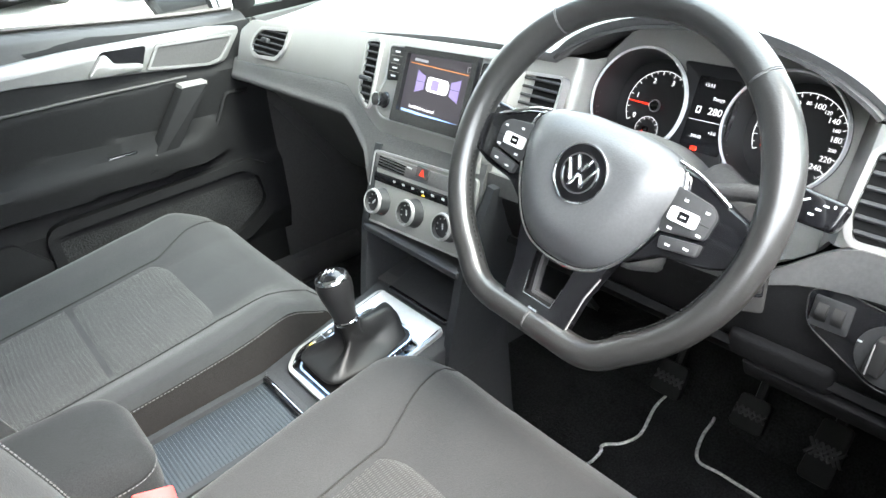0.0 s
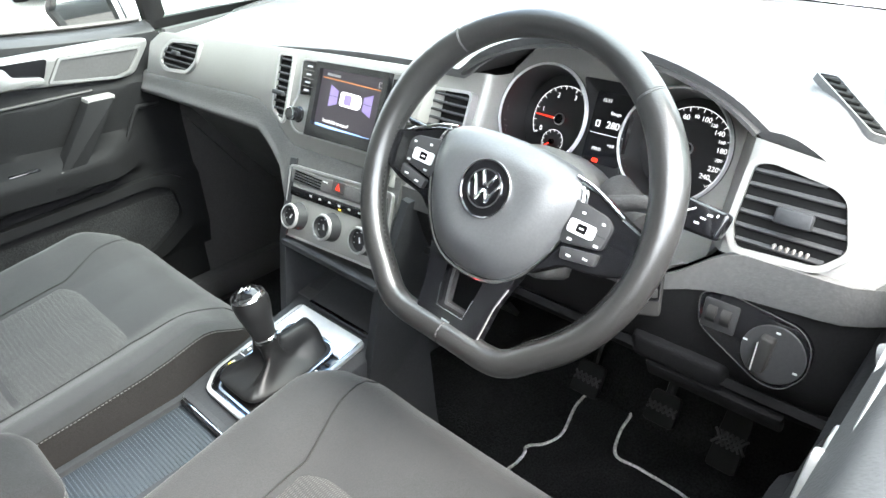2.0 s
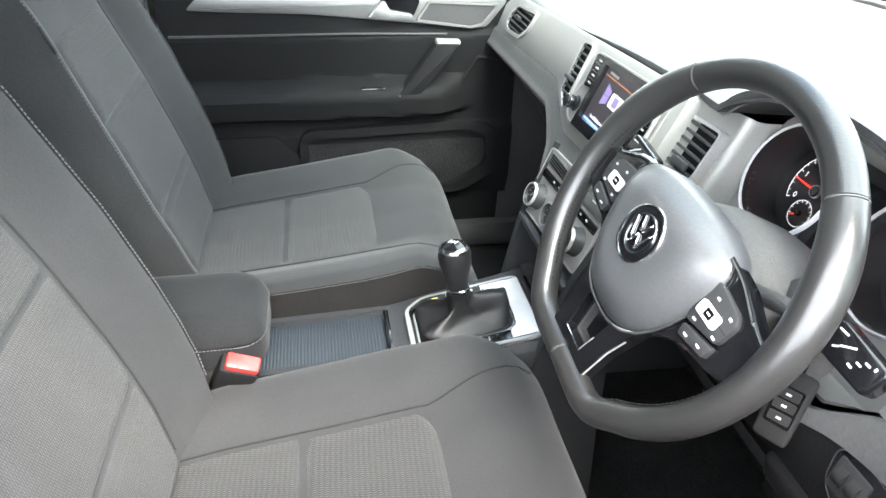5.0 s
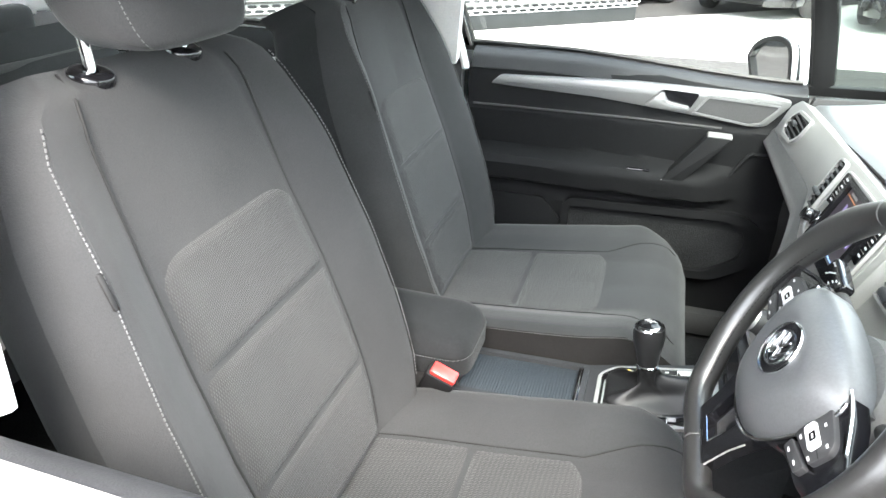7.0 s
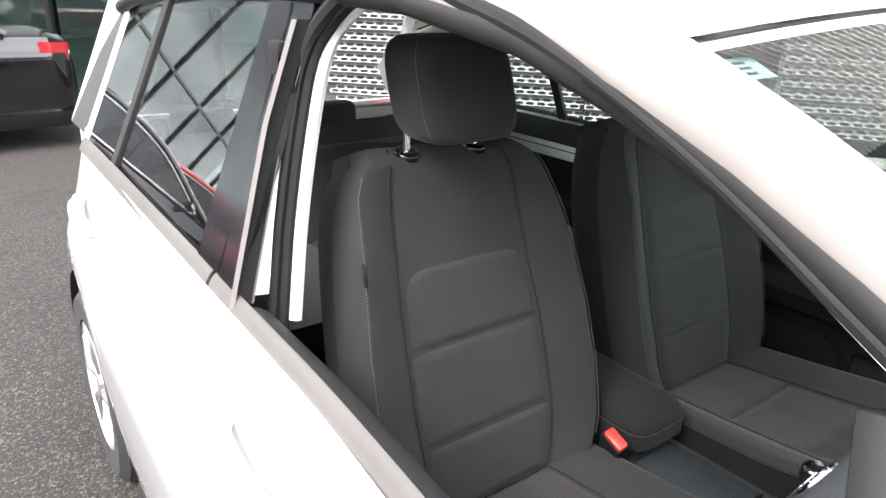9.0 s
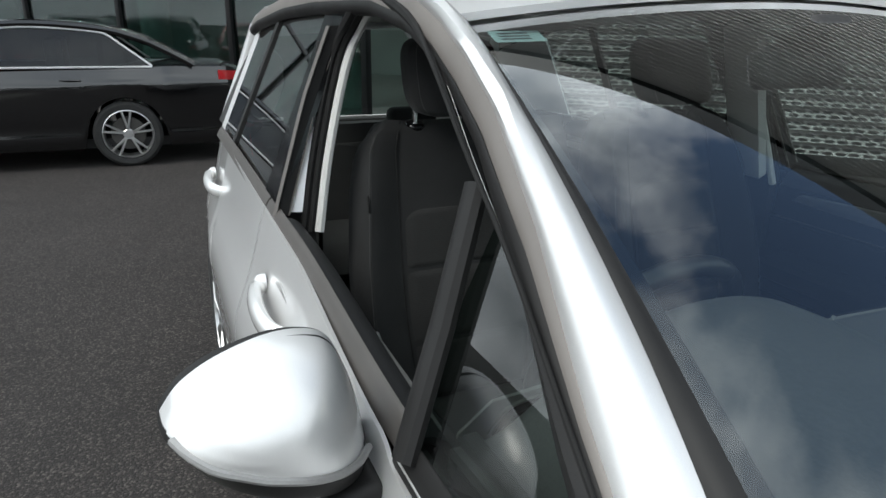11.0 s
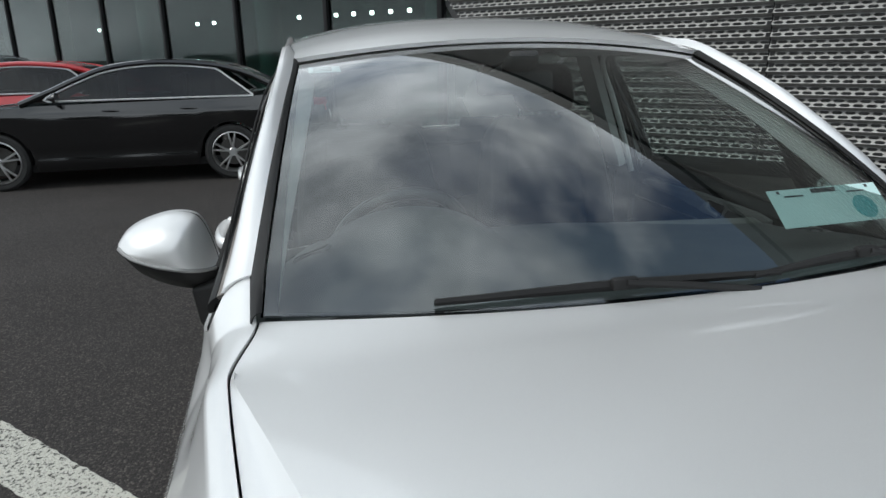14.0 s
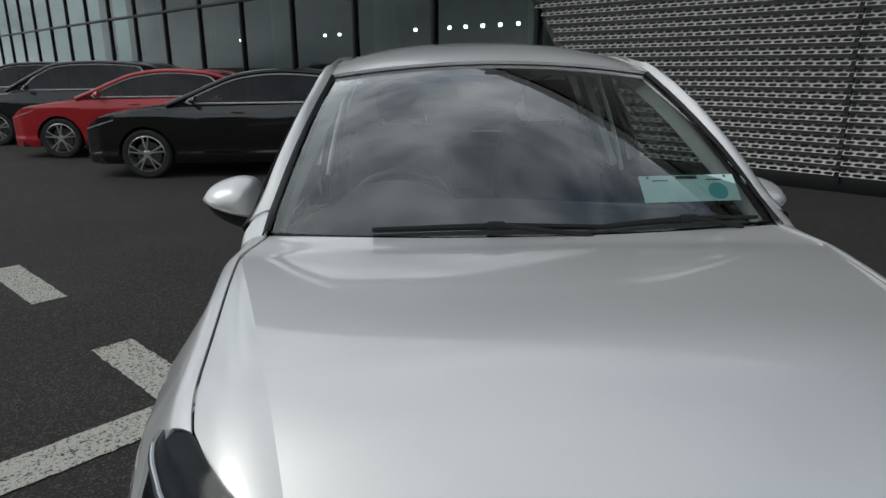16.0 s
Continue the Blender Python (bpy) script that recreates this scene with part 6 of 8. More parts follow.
for y0, z0 in ((0.093, 0.779), (0.008, 0.785), (-0.077, 0.790)):
    kb = part("heater_knob", lathe([(0, 0.016), (0.016, 0.016), (0.0175, 0.022), (0.0200, 0.022), (0.0212, 0.018), (0.0216, 0.004), (0.0235, 0.001), (0.0235, 0)], 36, on_screen(y0, z0, 0.004)), M_SLAT, ac, "black heater knob with a bright rim")
    part("knob_ring", lathe([(0.0175, 0.0222), (0.0200, 0.0225), (0.0214, 0.018), (0.0205, 0.0175)], 36, on_screen(y0, z0, 0.004)), M_SATIN, kb)
    part("pointer", box(0.0022, 0.009, 0.001, m=on_screen(y0, z0, 0.0206) @ Euler((0, 0, radians(-30 if y0 > 0.05 else 20))).to_matrix().to_4x4()), M_PRINT, kb)
    for k in range(7):
        a = radians(210 - k * 40)
        part("dial_mark", box(0.0022, 0.0014, 0.0006, m=on_screen(y0, z0, 0.0204) @ Matrix.Translation((0.0125 * math.cos(a), 0.0125 * math.sin(a), 0))), M_PRINT, kb)
part("red_zone", box(0.012, 0.0025, 0.0006, m=on_screen(0.086, 0.764, 0.012)), M_REDLIT, ac)

# ---------------------------------------------------------------- instruments
cluster = thing("instrument_cluster", "twin round dials with white figures and red needles", "instrument cluster", at=(-0.70, -0.365, 0.90))
def on_dial(y, z, out=0.0):
    return on_fascia(y, z, out - 0.128)


def figure(txt, y, z, x, yy, size, out=0.0088):
    return words(txt, size, on_dial(y, z, out) @ Matrix.Translation((x, yy, 0)))


for gi, (gy, gz) in enumerate(GC):
    face = part("dial", lathe([(0, 0.008), (0.062, 0.008), (0.0635, 0.030), (0.0650, 0.062), (0.0670, 0.064), (0.0685, 0.060), (0.0685, 0.0)], 72, on_dial(gy, gz)), M_GAUGE, cluster, "black dial in a deep round hood")
    part("dial_ring", lathe([(0.0650, 0.062), (0.0658, 0.0652), (0.0672, 0.0652), (0.0690, 0.060)], 72, on_dial(gy, gz)), M_BRIGHT, face, "thin bright ring")
    rs = 0.046 if gi == 0 else 0.051
    tick_a = (212, 50) if gi == 0 else (207, -50)
    part("scale_ring", tube([(rs * math.cos(radians(a)), rs * math.sin(radians(a)), 0.001) for a in range(tick_a[0], tick_a[1], -4)], 0.0004, 5, m=on_dial(gy, gz, 0.008)), M_WHITE, face)
    n = 15 if gi == 0 else 26
    for k in range(n):
        a = radians(lerp(tick_a[0], tick_a[1], k / (n - 1)))
        big = k % 2 == 0
        l_ = 0.0050 if big else 0.0030
        part("tick", box(l_, 0.0008 if big else 0.0005, 0.0006, m=on_dial(gy, gz, 0.009) @ Matrix.Translation(((rs - l_ / 2) * math.cos(a), (rs - l_ / 2) * math.sin(a), 0)) @ Euler((0, 0, a)).to_matrix().to_4x4()), M_WHITE, face)
    if gi == 0:
        figs = [("0", 210, 0.0095), ("1", 164, 0.0095), ("2", 114, 0.0095), ("3", 68, 0.0095)]
    else:
        figs = [(str(v_), a, 0.0088 if v_ not in (80, 120, 160, 200) else 0.0058) for v_, a in ((20, 172), (40, 138), (60, 111), (80, 92), (100, 74), (120, 57), (140, 40), (160, 24), (180, 9), (200, -8), (220, -25), (240, -44))]
    rf = rs - 0.0115
    for t_, a, sz in figs:
        part("figure", figure(t_, gy, gz, rf * math.cos(radians(a)), rf * math.sin(radians(a)), sz), M_WHITE, face)
    na = radians(178 if gi == 0 else 206)
    part("needle", prism([(-0.004, -0.0013), (0.040, -0.0006), (0.040, 0.0006), (-0.004, 0.0013)], 0.006, 0.0075, 0, 2, on_dial(gy, gz, 0.008) @ Euler((0, 0, na)).to_matrix().to_4x4()), M_REDLIT, face, "red needle")
    part("needle_hub", lathe([(0, 0.011), (0.0058, 0.011), (0.0072, 0.009), (0.0074, 0.004)], 24, on_dial(gy, gz, 0.008)), M_PIANO, face)
    part("hub_ring", lathe([(0.0068, 0.0095), (0.0074, 0.0098), (0.0080, 0.0085), (0.0080, 0.006)], 24, on_dial(gy, gz, 0.008)), M_SATIN, face)
    sx, sy = -0.006, -0.032
    sub = part("sub_dial", lathe([(0.0165, 0.001), (0.0168, 0.0014), (0.0171, 0.001)], 32, on_dial(gy, gz, 0.008) @ Matrix.Translation((sx, sy, 0))), M_WHITE, face)
    for k in range(9):
        a = radians(200 - k * 27.5)
        part("tick", box(0.003, 0.0006, 0.0005, m=on_dial(gy, gz, 0.009) @ Matrix.Translation((sx + 0.0148 * math.cos(a), sy + 0.0148 * math.sin(a), 0)) @ Euler((0, 0, a)).to_matrix().to_4x4()), M_WHITE, sub)
    part("sub_needle", prism([(0, -0.0009), (0.0120, -0.0004), (0.0120, 0.0004), (0, 0.0009)], 0.003, 0.004, 0, 2, on_dial(gy, gz, 0.008) @ Matrix.Translation((sx, sy, 0)) @ Euler((0, 0, radians(215 if gi == 0 else 120))).to_matrix().to_4x4()), M_REDLIT, sub)
    part("sub_hub", lathe([(0, 0.006), (0.0034, 0.006), (0.0038, 0.002)], 16, on_dial(gy, gz, 0.008) @ Matrix.Translation((sx, sy, 0))), M_PIANO, sub)
part("middle_plate", prism(rounded([(-0.040, -0.070), (0.040, -0.070), (0.022, 0.0), (0.046, 0.050), (-0.046, 0.050), (-0.022, 0.0)], 0.006), 0.050, 0.058, 0.001, 2, on_dial(-0.3695, 1.018)), M_GAUGE, cluster, "dark plate between the dials")
DM = (-0.376, 1.014)
disp = part("trip_display", prism(rounded([(-0.026, -0.048), (0.026, -0.048), (0.026, 0.040), (-0.026, 0.040)], 0.004), 0.050, 0.0595, 0, 2, on_dial(*DM)), M_PIANO, cluster, "small lit trip display")
for t_, x, y, s in (("15:51", -0.010, 0.030, 0.0060), ("Range", 0.006, 0.016, 0.0060), ("280", 0.006, 0.001, 0.0120), ("+3.0", 0.010, -0.023, 0.0055), ("29542", -0.008, -0.030, 0.0055)):
    part("figure", words(t_, s, on_dial(*DM, 0.0599) @ Matrix.Translation((x, y, 0))), M_WHITE, disp)
part("pump_mark", frame_prism([(-0.003, -0.004), (0.003, -0.004), (0.003, 0.004), (-0.003, 0.004)], [(-0.0017, -0.0027), (0.0017, -0.0027), (0.0017, 0.0027), (-0.0017, 0.0027)], 0, 0.0004, on_dial(*DM, 0.0599) @ Matrix.Translation((-0.015, 0.001, 0))), M_WHITE, disp)
part("rule", box(0.046, 0.0006, 0.0004, m=on_dial(*DM, 0.0599) @ Matrix.Translation((0, -0.011, 0))), M_WHITE, disp)
part("warning_lamp", box(0.008, 0.005, 0.0006, 0.001, 1, on_dial(*DM, 0.0599) @ Matrix.Translation((-0.006, -0.044, 0))), M_REDLIT, disp)
part("trip_button", box(0.024, 0.008, 0.006, 0.002, 2, on_fascia(-0.366, 0.910, -0.062)), M_PIANO, cluster)

# light switch panel
lsw = thing("light_switch_panel", "black panel with a rotary light switch and thumb wheels", "switch panel", at=(-0.85, -0.62, 0.80))
LS = basis((-0.874, -0.617, 0.842), (0, -1, 0.0), (0.22, 0, 0.975))
plate = rounded([(-0.056, 0.036), (-0.050, 0.000), (-0.012, -0.020), (0.022, -0.037), (0.044, -0.036), (0.062, -0.012), (0.060, 0.018), (0.046, 0.034), (-0.030, 0.044)], 0.012)
part("plate", prism(plate, -0.01, 0.004, 0.002, 2, LS), M_PIANO, lsw)
part("plate_rim", tube([(p[0], p[1], 0.004) for p in plate], 0.0006, 6, closed=True, m=LS), M_LOWER, lsw)
part("dial_well", lathe([(0, 0.005), (0.030, 0.005), (0.032, 0.003)], 40, LS @ Matrix.Translation((0.028, -0.002, 0))), M_SLAT, lsw)
rk = part("rotary_switch", prism(rounded([(-0.008, -0.019), (0.008, -0.019), (0.007, 0.019), (-0.007, 0.019)], 0.004), 0.004, 0.018, 0.003, 3, LS @ Matrix.Translation((0.020, -0.002, 0)) @ Euler((0, 0, radians(-6))).to_matrix().to_4x4()), M_RUBBER, lsw, "ridged rotary light switch")
part("switch_edge", tube([(-0.005, -0.016, 0.0185), (-0.005, 0.015, 0.0185)], 0.0007, 6, m=LS @ Matrix.Translation((0.020, -0.004, 0))), M_SATIN, rk)
ww = part("thumb_wheel_box", prism(rounded([(-0.018, -0.016), (0.018, -0.016), (0.018, 0.016), (-0.018, 0.016)], 0.003), 0.003, 0.006, 0.001, 2, LS @ Matrix.Translation((-0.030, 0.017, 0))), M_SLAT, lsw)
for x in (-0.008, 0.007):
    part("thumb_wheel", lathe([(0, 0), (0.011, 0), (0.011, 0.010), (0, 0.010)], 20, LS @ Matrix.Translation((-0.030 + x - 0.005, 0.017, 0.0)) @ Euler((0, radians(90), 0)).to_matrix().to_4x4()), M_RUBBER, ww)
for x, y in ((0.0, 0.004), (0.052, -0.012), (0.028, 0.022)):
    part("lamp_mark", box(0.0042, 0.0018, 0.0005, m=LS @ Matrix.Translation((x, y, 0.0055))), M_PRINT, lsw)

# ---------------------------------------------------------------- steering wheel and column
WT, W_YAW = radians(28.3), radians(4.0)
W_N = Vector((-math.cos(WT) * math.cos(W_YAW), -math.cos(WT) * math.sin(W_YAW), math.sin(WT)))
W_R = Vector((math.sin(W_YAW), -math.cos(W_YAW), 0))
WC = Vector((-0.9565, -0.3624, 0.969))
WM = basis(WC, W_R, W_N.cross(W_R)) @ Euler((0, 0, radians(-7.5))).to_matrix().to_4x4()
sw = thing("steering_wheel", "black leather three-spoke steering wheel with a flat foot", "steering wheel", at=tuple(WC))


def rim_pt(a, r=0.1815):
    """The rim's middle line: round, a little flattened at the foot."""
    x, y = r * math.cos(a), r * math.sin(a)
    k = smooth((-math.sin(a) - 0.78) / 0.22)
    return Vector((x, lerp(y, -0.1735, k), -0.003 * k))


def fat(a):
    """The rim swells at the thumb rests."""
    d = math.degrees(a) % 360
    return 0.0160 + 0.0024 * math.exp(-((d - 28) / 18) ** 2) + 0.0024 * math.exp(-((d - 152) / 18) ** 2) - 0.0008 * math.exp(-((d - 270) / 40) ** 2)


for a0, a1 in ((50.4, 129.6), (130.4, 269.5), (270.5, 409.6)):
    part("rim_leather", tube([rim_pt(radians(lerp(a0, a1, k / 54))) for k in range(55)], (lambda s, a=a0, b=a1: fat(radians(lerp(a, b, s)))), 20, False, (0, 0, 1), 1.08, WM), M_LEATHER, sw, "worn black leather rim")
part("rim_core", tube([rim_pt(2 * math.pi * k / 80) for k in range(80)], 0.0152, 12, True, (0, 0, 1), 1.06, WM), M_RUBBER, sw)
for side_a in (205, -25):
    pts = [rim_pt(radians(side_a + k), 0.1815 - 0.0168) + Vector((0, 0, 0.003)) for k in range(-46, 40, 2)]
    part("stitching", stitches([WM @ p for p in pts], 0.0007, 0.006, 0.55), M_RUBBER, sw)
for a_ in (50, 130, 270):
    p = rim_pt(radians(a_))
    d_ = (rim_pt(radians(a_ + 1)) - rim_pt(radians(a_ - 1))).normalized()
    part("rim_seam", tube([p - d_ * 0.0006, p + d_ * 0.0006], fat(radians(a_)) + 0.0001, 20, False, (0, 0, 1), 1.08, WM), M_THREAD, sw, "grey seam across the leather")

# airbag cover: a rounded shield
hub_out = [(p.x, p.y) for p in spline([(0, 0.0575, 0), (0.034, 0.0565, 0), (0.070, 0.0500, 0), (0.089, 0.0375, 0), (0.0945, 0.0180, 0), (0.090, -0.012, 0), (0.077, -0.046, 0), (0.057, -0.075, 0), (0.033, -0.091, 0), (0, -0.096, 0), (-0.033, -0.091, 0), (-0.057, -0.075, 0), (-0.077, -0.046, 0), (-0.090, -0.012, 0), (-0.0945, 0.0180, 0), (-0.089, 0.0375, 0), (-0.070, 0.0500, 0), (-0.034, 0.0565, 0)], 5, closed=True)]
HM = WM @ Matrix.Translation((0, -0.002, 0))
hub = part("airbag_cover", blob(hub_out, lambda s: 0.004 + 0.026 * math.sin(min(1.0, s * 2.1) * math.pi / 2) ** 0.8, -0.022, 16, WM), M_AIRBAG, sw, "grained dark grey airbag cover")
low_ = [p for p in hub_out if p[1] < 0.040]
start_ = max(range(len(low_)), key=lambda i: (Vector(low_[i]) - Vector(low_[i - 1])).length)
low_ = low_[start_:] + low_[:start_]
part("cover_trim", tube([(p[0] * 1.022, p[1] * 1.022 - 0.0006, 0.004) for p in low_], 0.0023, 8, m=WM), M_CHROME, hub, "bright trim under the airbag cover")
part("badge_disc", lathe([(0, 0.0305), (0.0295, 0.0305), (0.0300, 0.029), (0.0300, 0.026)], 48, HM), M_PIANO, hub, "round black badge with a chromed ring")
part("badge_ring", lathe([(0.0292, 0.0300), (0.0298, 0.0322), (0.0312, 0.0320), (0.0322, 0.0295), (0.0322, 0.026)], 48, HM), M_CHROME, hub)
part("badge_inner_ring", lathe([(0.0192, 0.0306), (0.0196, 0.0328), (0.0212, 0.0328), (0.0217, 0.0306)], 48, HM), M_CHROME, hub)
for x, y, ang, ln in ((-0.0052, 0.0098, 27, 0.016), (0.0052, 0.0098, -27, 0.016), (-0.0118, -0.0010, 27, 0.028), (0.0118, -0.0010, -27, 0.028), (-0.0040, -0.0072, -27, 0.015), (0.0040, -0.0072, 27, 0.015)):
    part("badge_bar", box(0.0032, ln, 0.0026, 0.0008, 1, HM @ Matrix.Translation((x, y, 0.0316)) @ Euler((0, 0, radians(ang))).to_matrix().to_4x4()), M_CHROME, hub)
part("cover_lettering", words("AIRBAG", 0.0085, HM @ Matrix.Translation((-0.006, -0.050, 0.0296)), 0.0003), M_AIRBAG, hub)
# spokes, key pods
for sg in (-1, 1):
    sp = part("spoke", prism(rounded([(sg * 0.060, 0.046), (sg * 0.108, 0.0385), (sg * 0.142, 0.0240), (sg * 0.168, 0.016), (sg * 0.170, -0.026), (sg * 0.140, -0.038), (sg * 0.100, -0.044), (sg * 0.064, -0.070)], 0.007), -0.018, 0.001, 0.004, 3, WM), M_PIANO, sw, "gloss black spoke with key pod")
    pod = part("key_pod", prism(rounded([(sg * 0.082, 0.0265), (sg * 0.128, 0.0200), (sg * 0.1365, 0.0120), (sg * 0.1345, -0.0130), (sg * 0.090, -0.0215)], 0.005), 0.0, 0.0075, 0.002, 2, WM), M_SLAT, sp, "black key pod")
    o_ = rounded([(sg * 0.1085 - 0.0150, -0.0075), (sg * 0.1085 + 0.0150, -0.0075), (sg * 0.1085 + 0.0150, 0.0065), (sg * 0.1085 - 0.0150, 0.0065)], 0.004)
    i_ = rounded([(sg * 0.1085 - 0.0058, -0.0050), (sg * 0.1085 + 0.0058, -0.0050), (sg * 0.1085 + 0.0058, 0.0040), (sg * 0.1085 - 0.0058, 0.0040)], 0.0015)
    part("key_frame", frame_prism(o_, i_, 0.0070, 0.0098, WM), M_BRIGHT, pod, "silver key surround")
    part("key", prism(i_, 0.0070, 0.0090, 0.0006, 1, WM), M_PIANO, pod)
    part("key_mark", box(0.0050, 0.0018, 0.0004, m=WM @ Matrix.Translation((sg * 0.1085, -0.0005, 0.0092))), M_PRINT, pod)
    for x, y, w_ in ((0.104, 0.0150, 0.004), (0.1275, 0.0120, 0.004), (0.100, -0.0145, 0.005), (0.1285, -0.0105, 0.005), (0.0880, 0.0060, 0.003)):
        part("key_mark", box(w_, 0.0024, 0.0004, m=WM @ Matrix.Translation((sg * x, y, 0.0077))), M_PRINT, pod)
    for xa, xb in ((0.092, 0.0935), (0.1235, 0.1345)):
        part("key_gap", box(abs(xb - xa), 0.0006, 0.0004, m=WM @ Matrix.Translation((sg * (xa + xb) / 2, 0.0, 0.0076))), M_RECESS, pod)
    lower = part("lower_keys", prism(rounded([(sg * 0.094, -0.0245), (sg * 0.135, -0.0170), (sg * 0.1345, -0.0300), (sg * 0.097, -0.0365)], 0.003), 0.0, 0.0080, 0.0015, 2, WM), M_SLAT, sp)
    for x in (0.106, 0.124):
        part("key_mark", box(0.0055, 0.0020, 0.0004, m=WM @ Matrix.Translation((sg * x, -0.0300 + (x - 0.106) * 0.2, 0.0082))), M_PRINT, lower)
    part("spoke_trim", tube(spline([(sg * 0.080, 0.0455, 0.004), (sg * 0.106, 0.0395, 0.003), (sg * 0.141, 0.0240, 0.0015)], 5), 0.0020, 6, m=WM), M_CHROME, sp)
# forked lower spoke: a gloss black Y round an opening
fork_o = rounded([(-0.066, -0.060), (0.066, -0.060), (0.056, -0.092), (0.048, -0.120), (0.043, -0.168), (-0.043, -0.168), (-0.048, -0.120), (-0.056, -0.092)], 0.004, 3)
fork_i = rounded([(-0.026, -0.098), (0.026, -0.098), (0.0255, -0.104), (0.024, -0.118), (0.019, -0.147), (-0.019, -0.147), (-0.024, -0.118), (-0.0255, -0.104)], 0.002, 3)
fork = part("lower_spoke", frame_prism(fork_o, fork_i, -0.014, 0.004, WM), M_PIANO, sw, "gloss black forked lower spoke")
part("fork_well", frame_prism(fork_i, [(p[0] * 0.82, lerp(p[1], -0.122, 0.15)) for p in fork_i], -0.020, -0.010, WM), M_LOWER, fork)
part("fork_trim", tube([(-0.0235, -0.122, 0.0044), (-0.0192, -0.1472, 0.0044), (0.0192, -0.1472, 0.0044), (0.0235, -0.122, 0.0044)], 0.0010, 6, m=WM), M_CHROME, fork, "thin bright line round the opening")
part("fork_bar", box(0.012, 0.0022, 0.001, m=WM @ Matrix.Translation((0, -0.1585, 0.0044))), M_CHROME, fork)
part("fork_edge", tube([(p[0], p[1], 0.0) for p in fork_o[10:]], 0.0012, 6, m=WM), M_SATIN, fork)
part("wheel_back", prism([(-0.075, 0.03), (0.075, 0.03), (0.072, -0.03), (0.03, -0.088), (-0.03, -0.088), (-0.072, -0.03)], -0.04, -0.014, 0.004, 2, WM), M_LOWER, sw)

col = thing("steering_column", "dark plastic steering column shroud with two stalks", "steering column", at=tuple(WC - W_N * 0.1))
part("shroud", lathe([(0.030, -0.03), (0.066, -0.045), (0.074, -0.08), (0.076, -0.14), (0.064, -0.23), (0.0, -0.23)], 32, WM @ Matrix.Diagonal((1.0, 0.85, 1, 1))), M_DASH, col)
part("lower_shroud", box(0.12, 0.07, 0.18, 0.02, 3, WM @ Matrix.Translation((0, -0.050, -0.15))), M_DASH, col)
for sg in (-1, 1):
    py_ = 0.052 if sg > 0 else 0.017
    pts = [WM @ Vector((sg * 0.06, 0.015, -0.064)), WM @ Vector((sg * 0.12, 0.040 if sg > 0 else 0.015, -0.064)), WM @ Vector((sg * 0.158, py_ - 0.003, -0.062))]
    st = part("stalk", tube(pts, 0.009, 10), M_LOWER, col)
    part("stalk_paddle", prism(rounded([(-0.030, -0.018), (0.030, -0.016), (0.033, 0.013), (-0.030, 0.016)], 0.007), -0.008, 0.008, 0.004, 3, WM @ Matrix.Translation((sg * 0.184, py_, -0.060))), M_PIANO, st, "black stalk paddle with white pictograms")
    for k, (dx, dy, ln, tilt_) in enumerate(((-0.014, -0.004, 0.006, 40), (-0.006, 0.003, 0.014, 35), (0.006, -0.006, 0.005, 0), (0.010, 0.000, 0.005, 0), (0.015, 0.005, 0.005, 0), (0.022, 0.007, 0.003, 90), (-0.018, 0.009, 0.010, 4))):
        part("pictogram", box(ln, 0.0018, 0.0006, m=WM @ Matrix.Translation((sg * 0.184 + dx, py_ + dy, -0.0516)) @ Euler((0, 0, radians(tilt_))).to_matrix().to_4x4()), M_PRINT, st)
# ignition lock in the shroud's side, and the key hanging from it
KN = Vector((-0.70, -0.50, 0.34)).normalized()
KM = basis((-0.889, -0.511, 0.877), (0.5, -0.7, 0.0), (0.22, 0.15, 0.95))
KP = KM @ Vector((0, 0.052, -0.006))
part("ignition_lock", tube([KP + Vector((0.05, 0.075, 0.01)), KP - KN * 0.022, KP - KN * 0.004], lambda s: 0.024 - 0.003 * s, 20), M_LOWER, col, "round ignition lock in the column shroud")
key_ = thing("car_key", "black folding car key with grey buttons hanging from the ignition", "car key", at=tuple(KM @ Vector((0, -0.036, 0))))
fob = part("fob", prism(rounded([(-0.017, -0.036), (0.015, -0.038), (0.018, 0.034), (-0.015, 0.036)], 0.006), -0.006, 0.006, 0.003, 3, KM), M_RUBBER, key_, "black plastic key fob")
part("key_panel", prism(rounded([(-0.012, -0.018), (0.012, -0.019), (0.013, 0.022), (-0.011, 0.023)], 0.003), 0.006, 0.0068, 0, 2, KM), M_PIANO, fob)
for ky in (0.015, 0.003, -0.010):
    part("key_button", prism(rounded([(-0.010, -0.005), (0.010, -0.005), (0.010, 0.005), (-0.010, 0.005)], 0.002), 0.0068, 0.0078, 0.0004, 1, KM @ Matrix.Translation((0.0005, ky, 0))), M_RUBBER, fob)
    part("button_mark", box(0.0045, 0.0022, 0.0004, m=KM @ Matrix.Translation((0.0005, ky, 0.008))), M_PRINT, fob)
part("key_blade", box(0.008, 0.030, 0.0022, 0.0006, 1, KM @ Matrix.Translation((0, 0.046, -0.002))), M_CHROME, key_, "steel key blade")

# ---------------------------------------------------------------- centre console and gear lever
con = thing("centre_console", "dark plastic centre console with a ribbed sliding cover", "centre console", at=(-1.2, 0, 0.30))


def con_z(x):
    return float(np.interp(x, [-1.72, -1.42, -1.20, -1.16, -0.95, -0.90], [0.565, 0.572, 0.580, 0.590, 0.628, 0.640]))


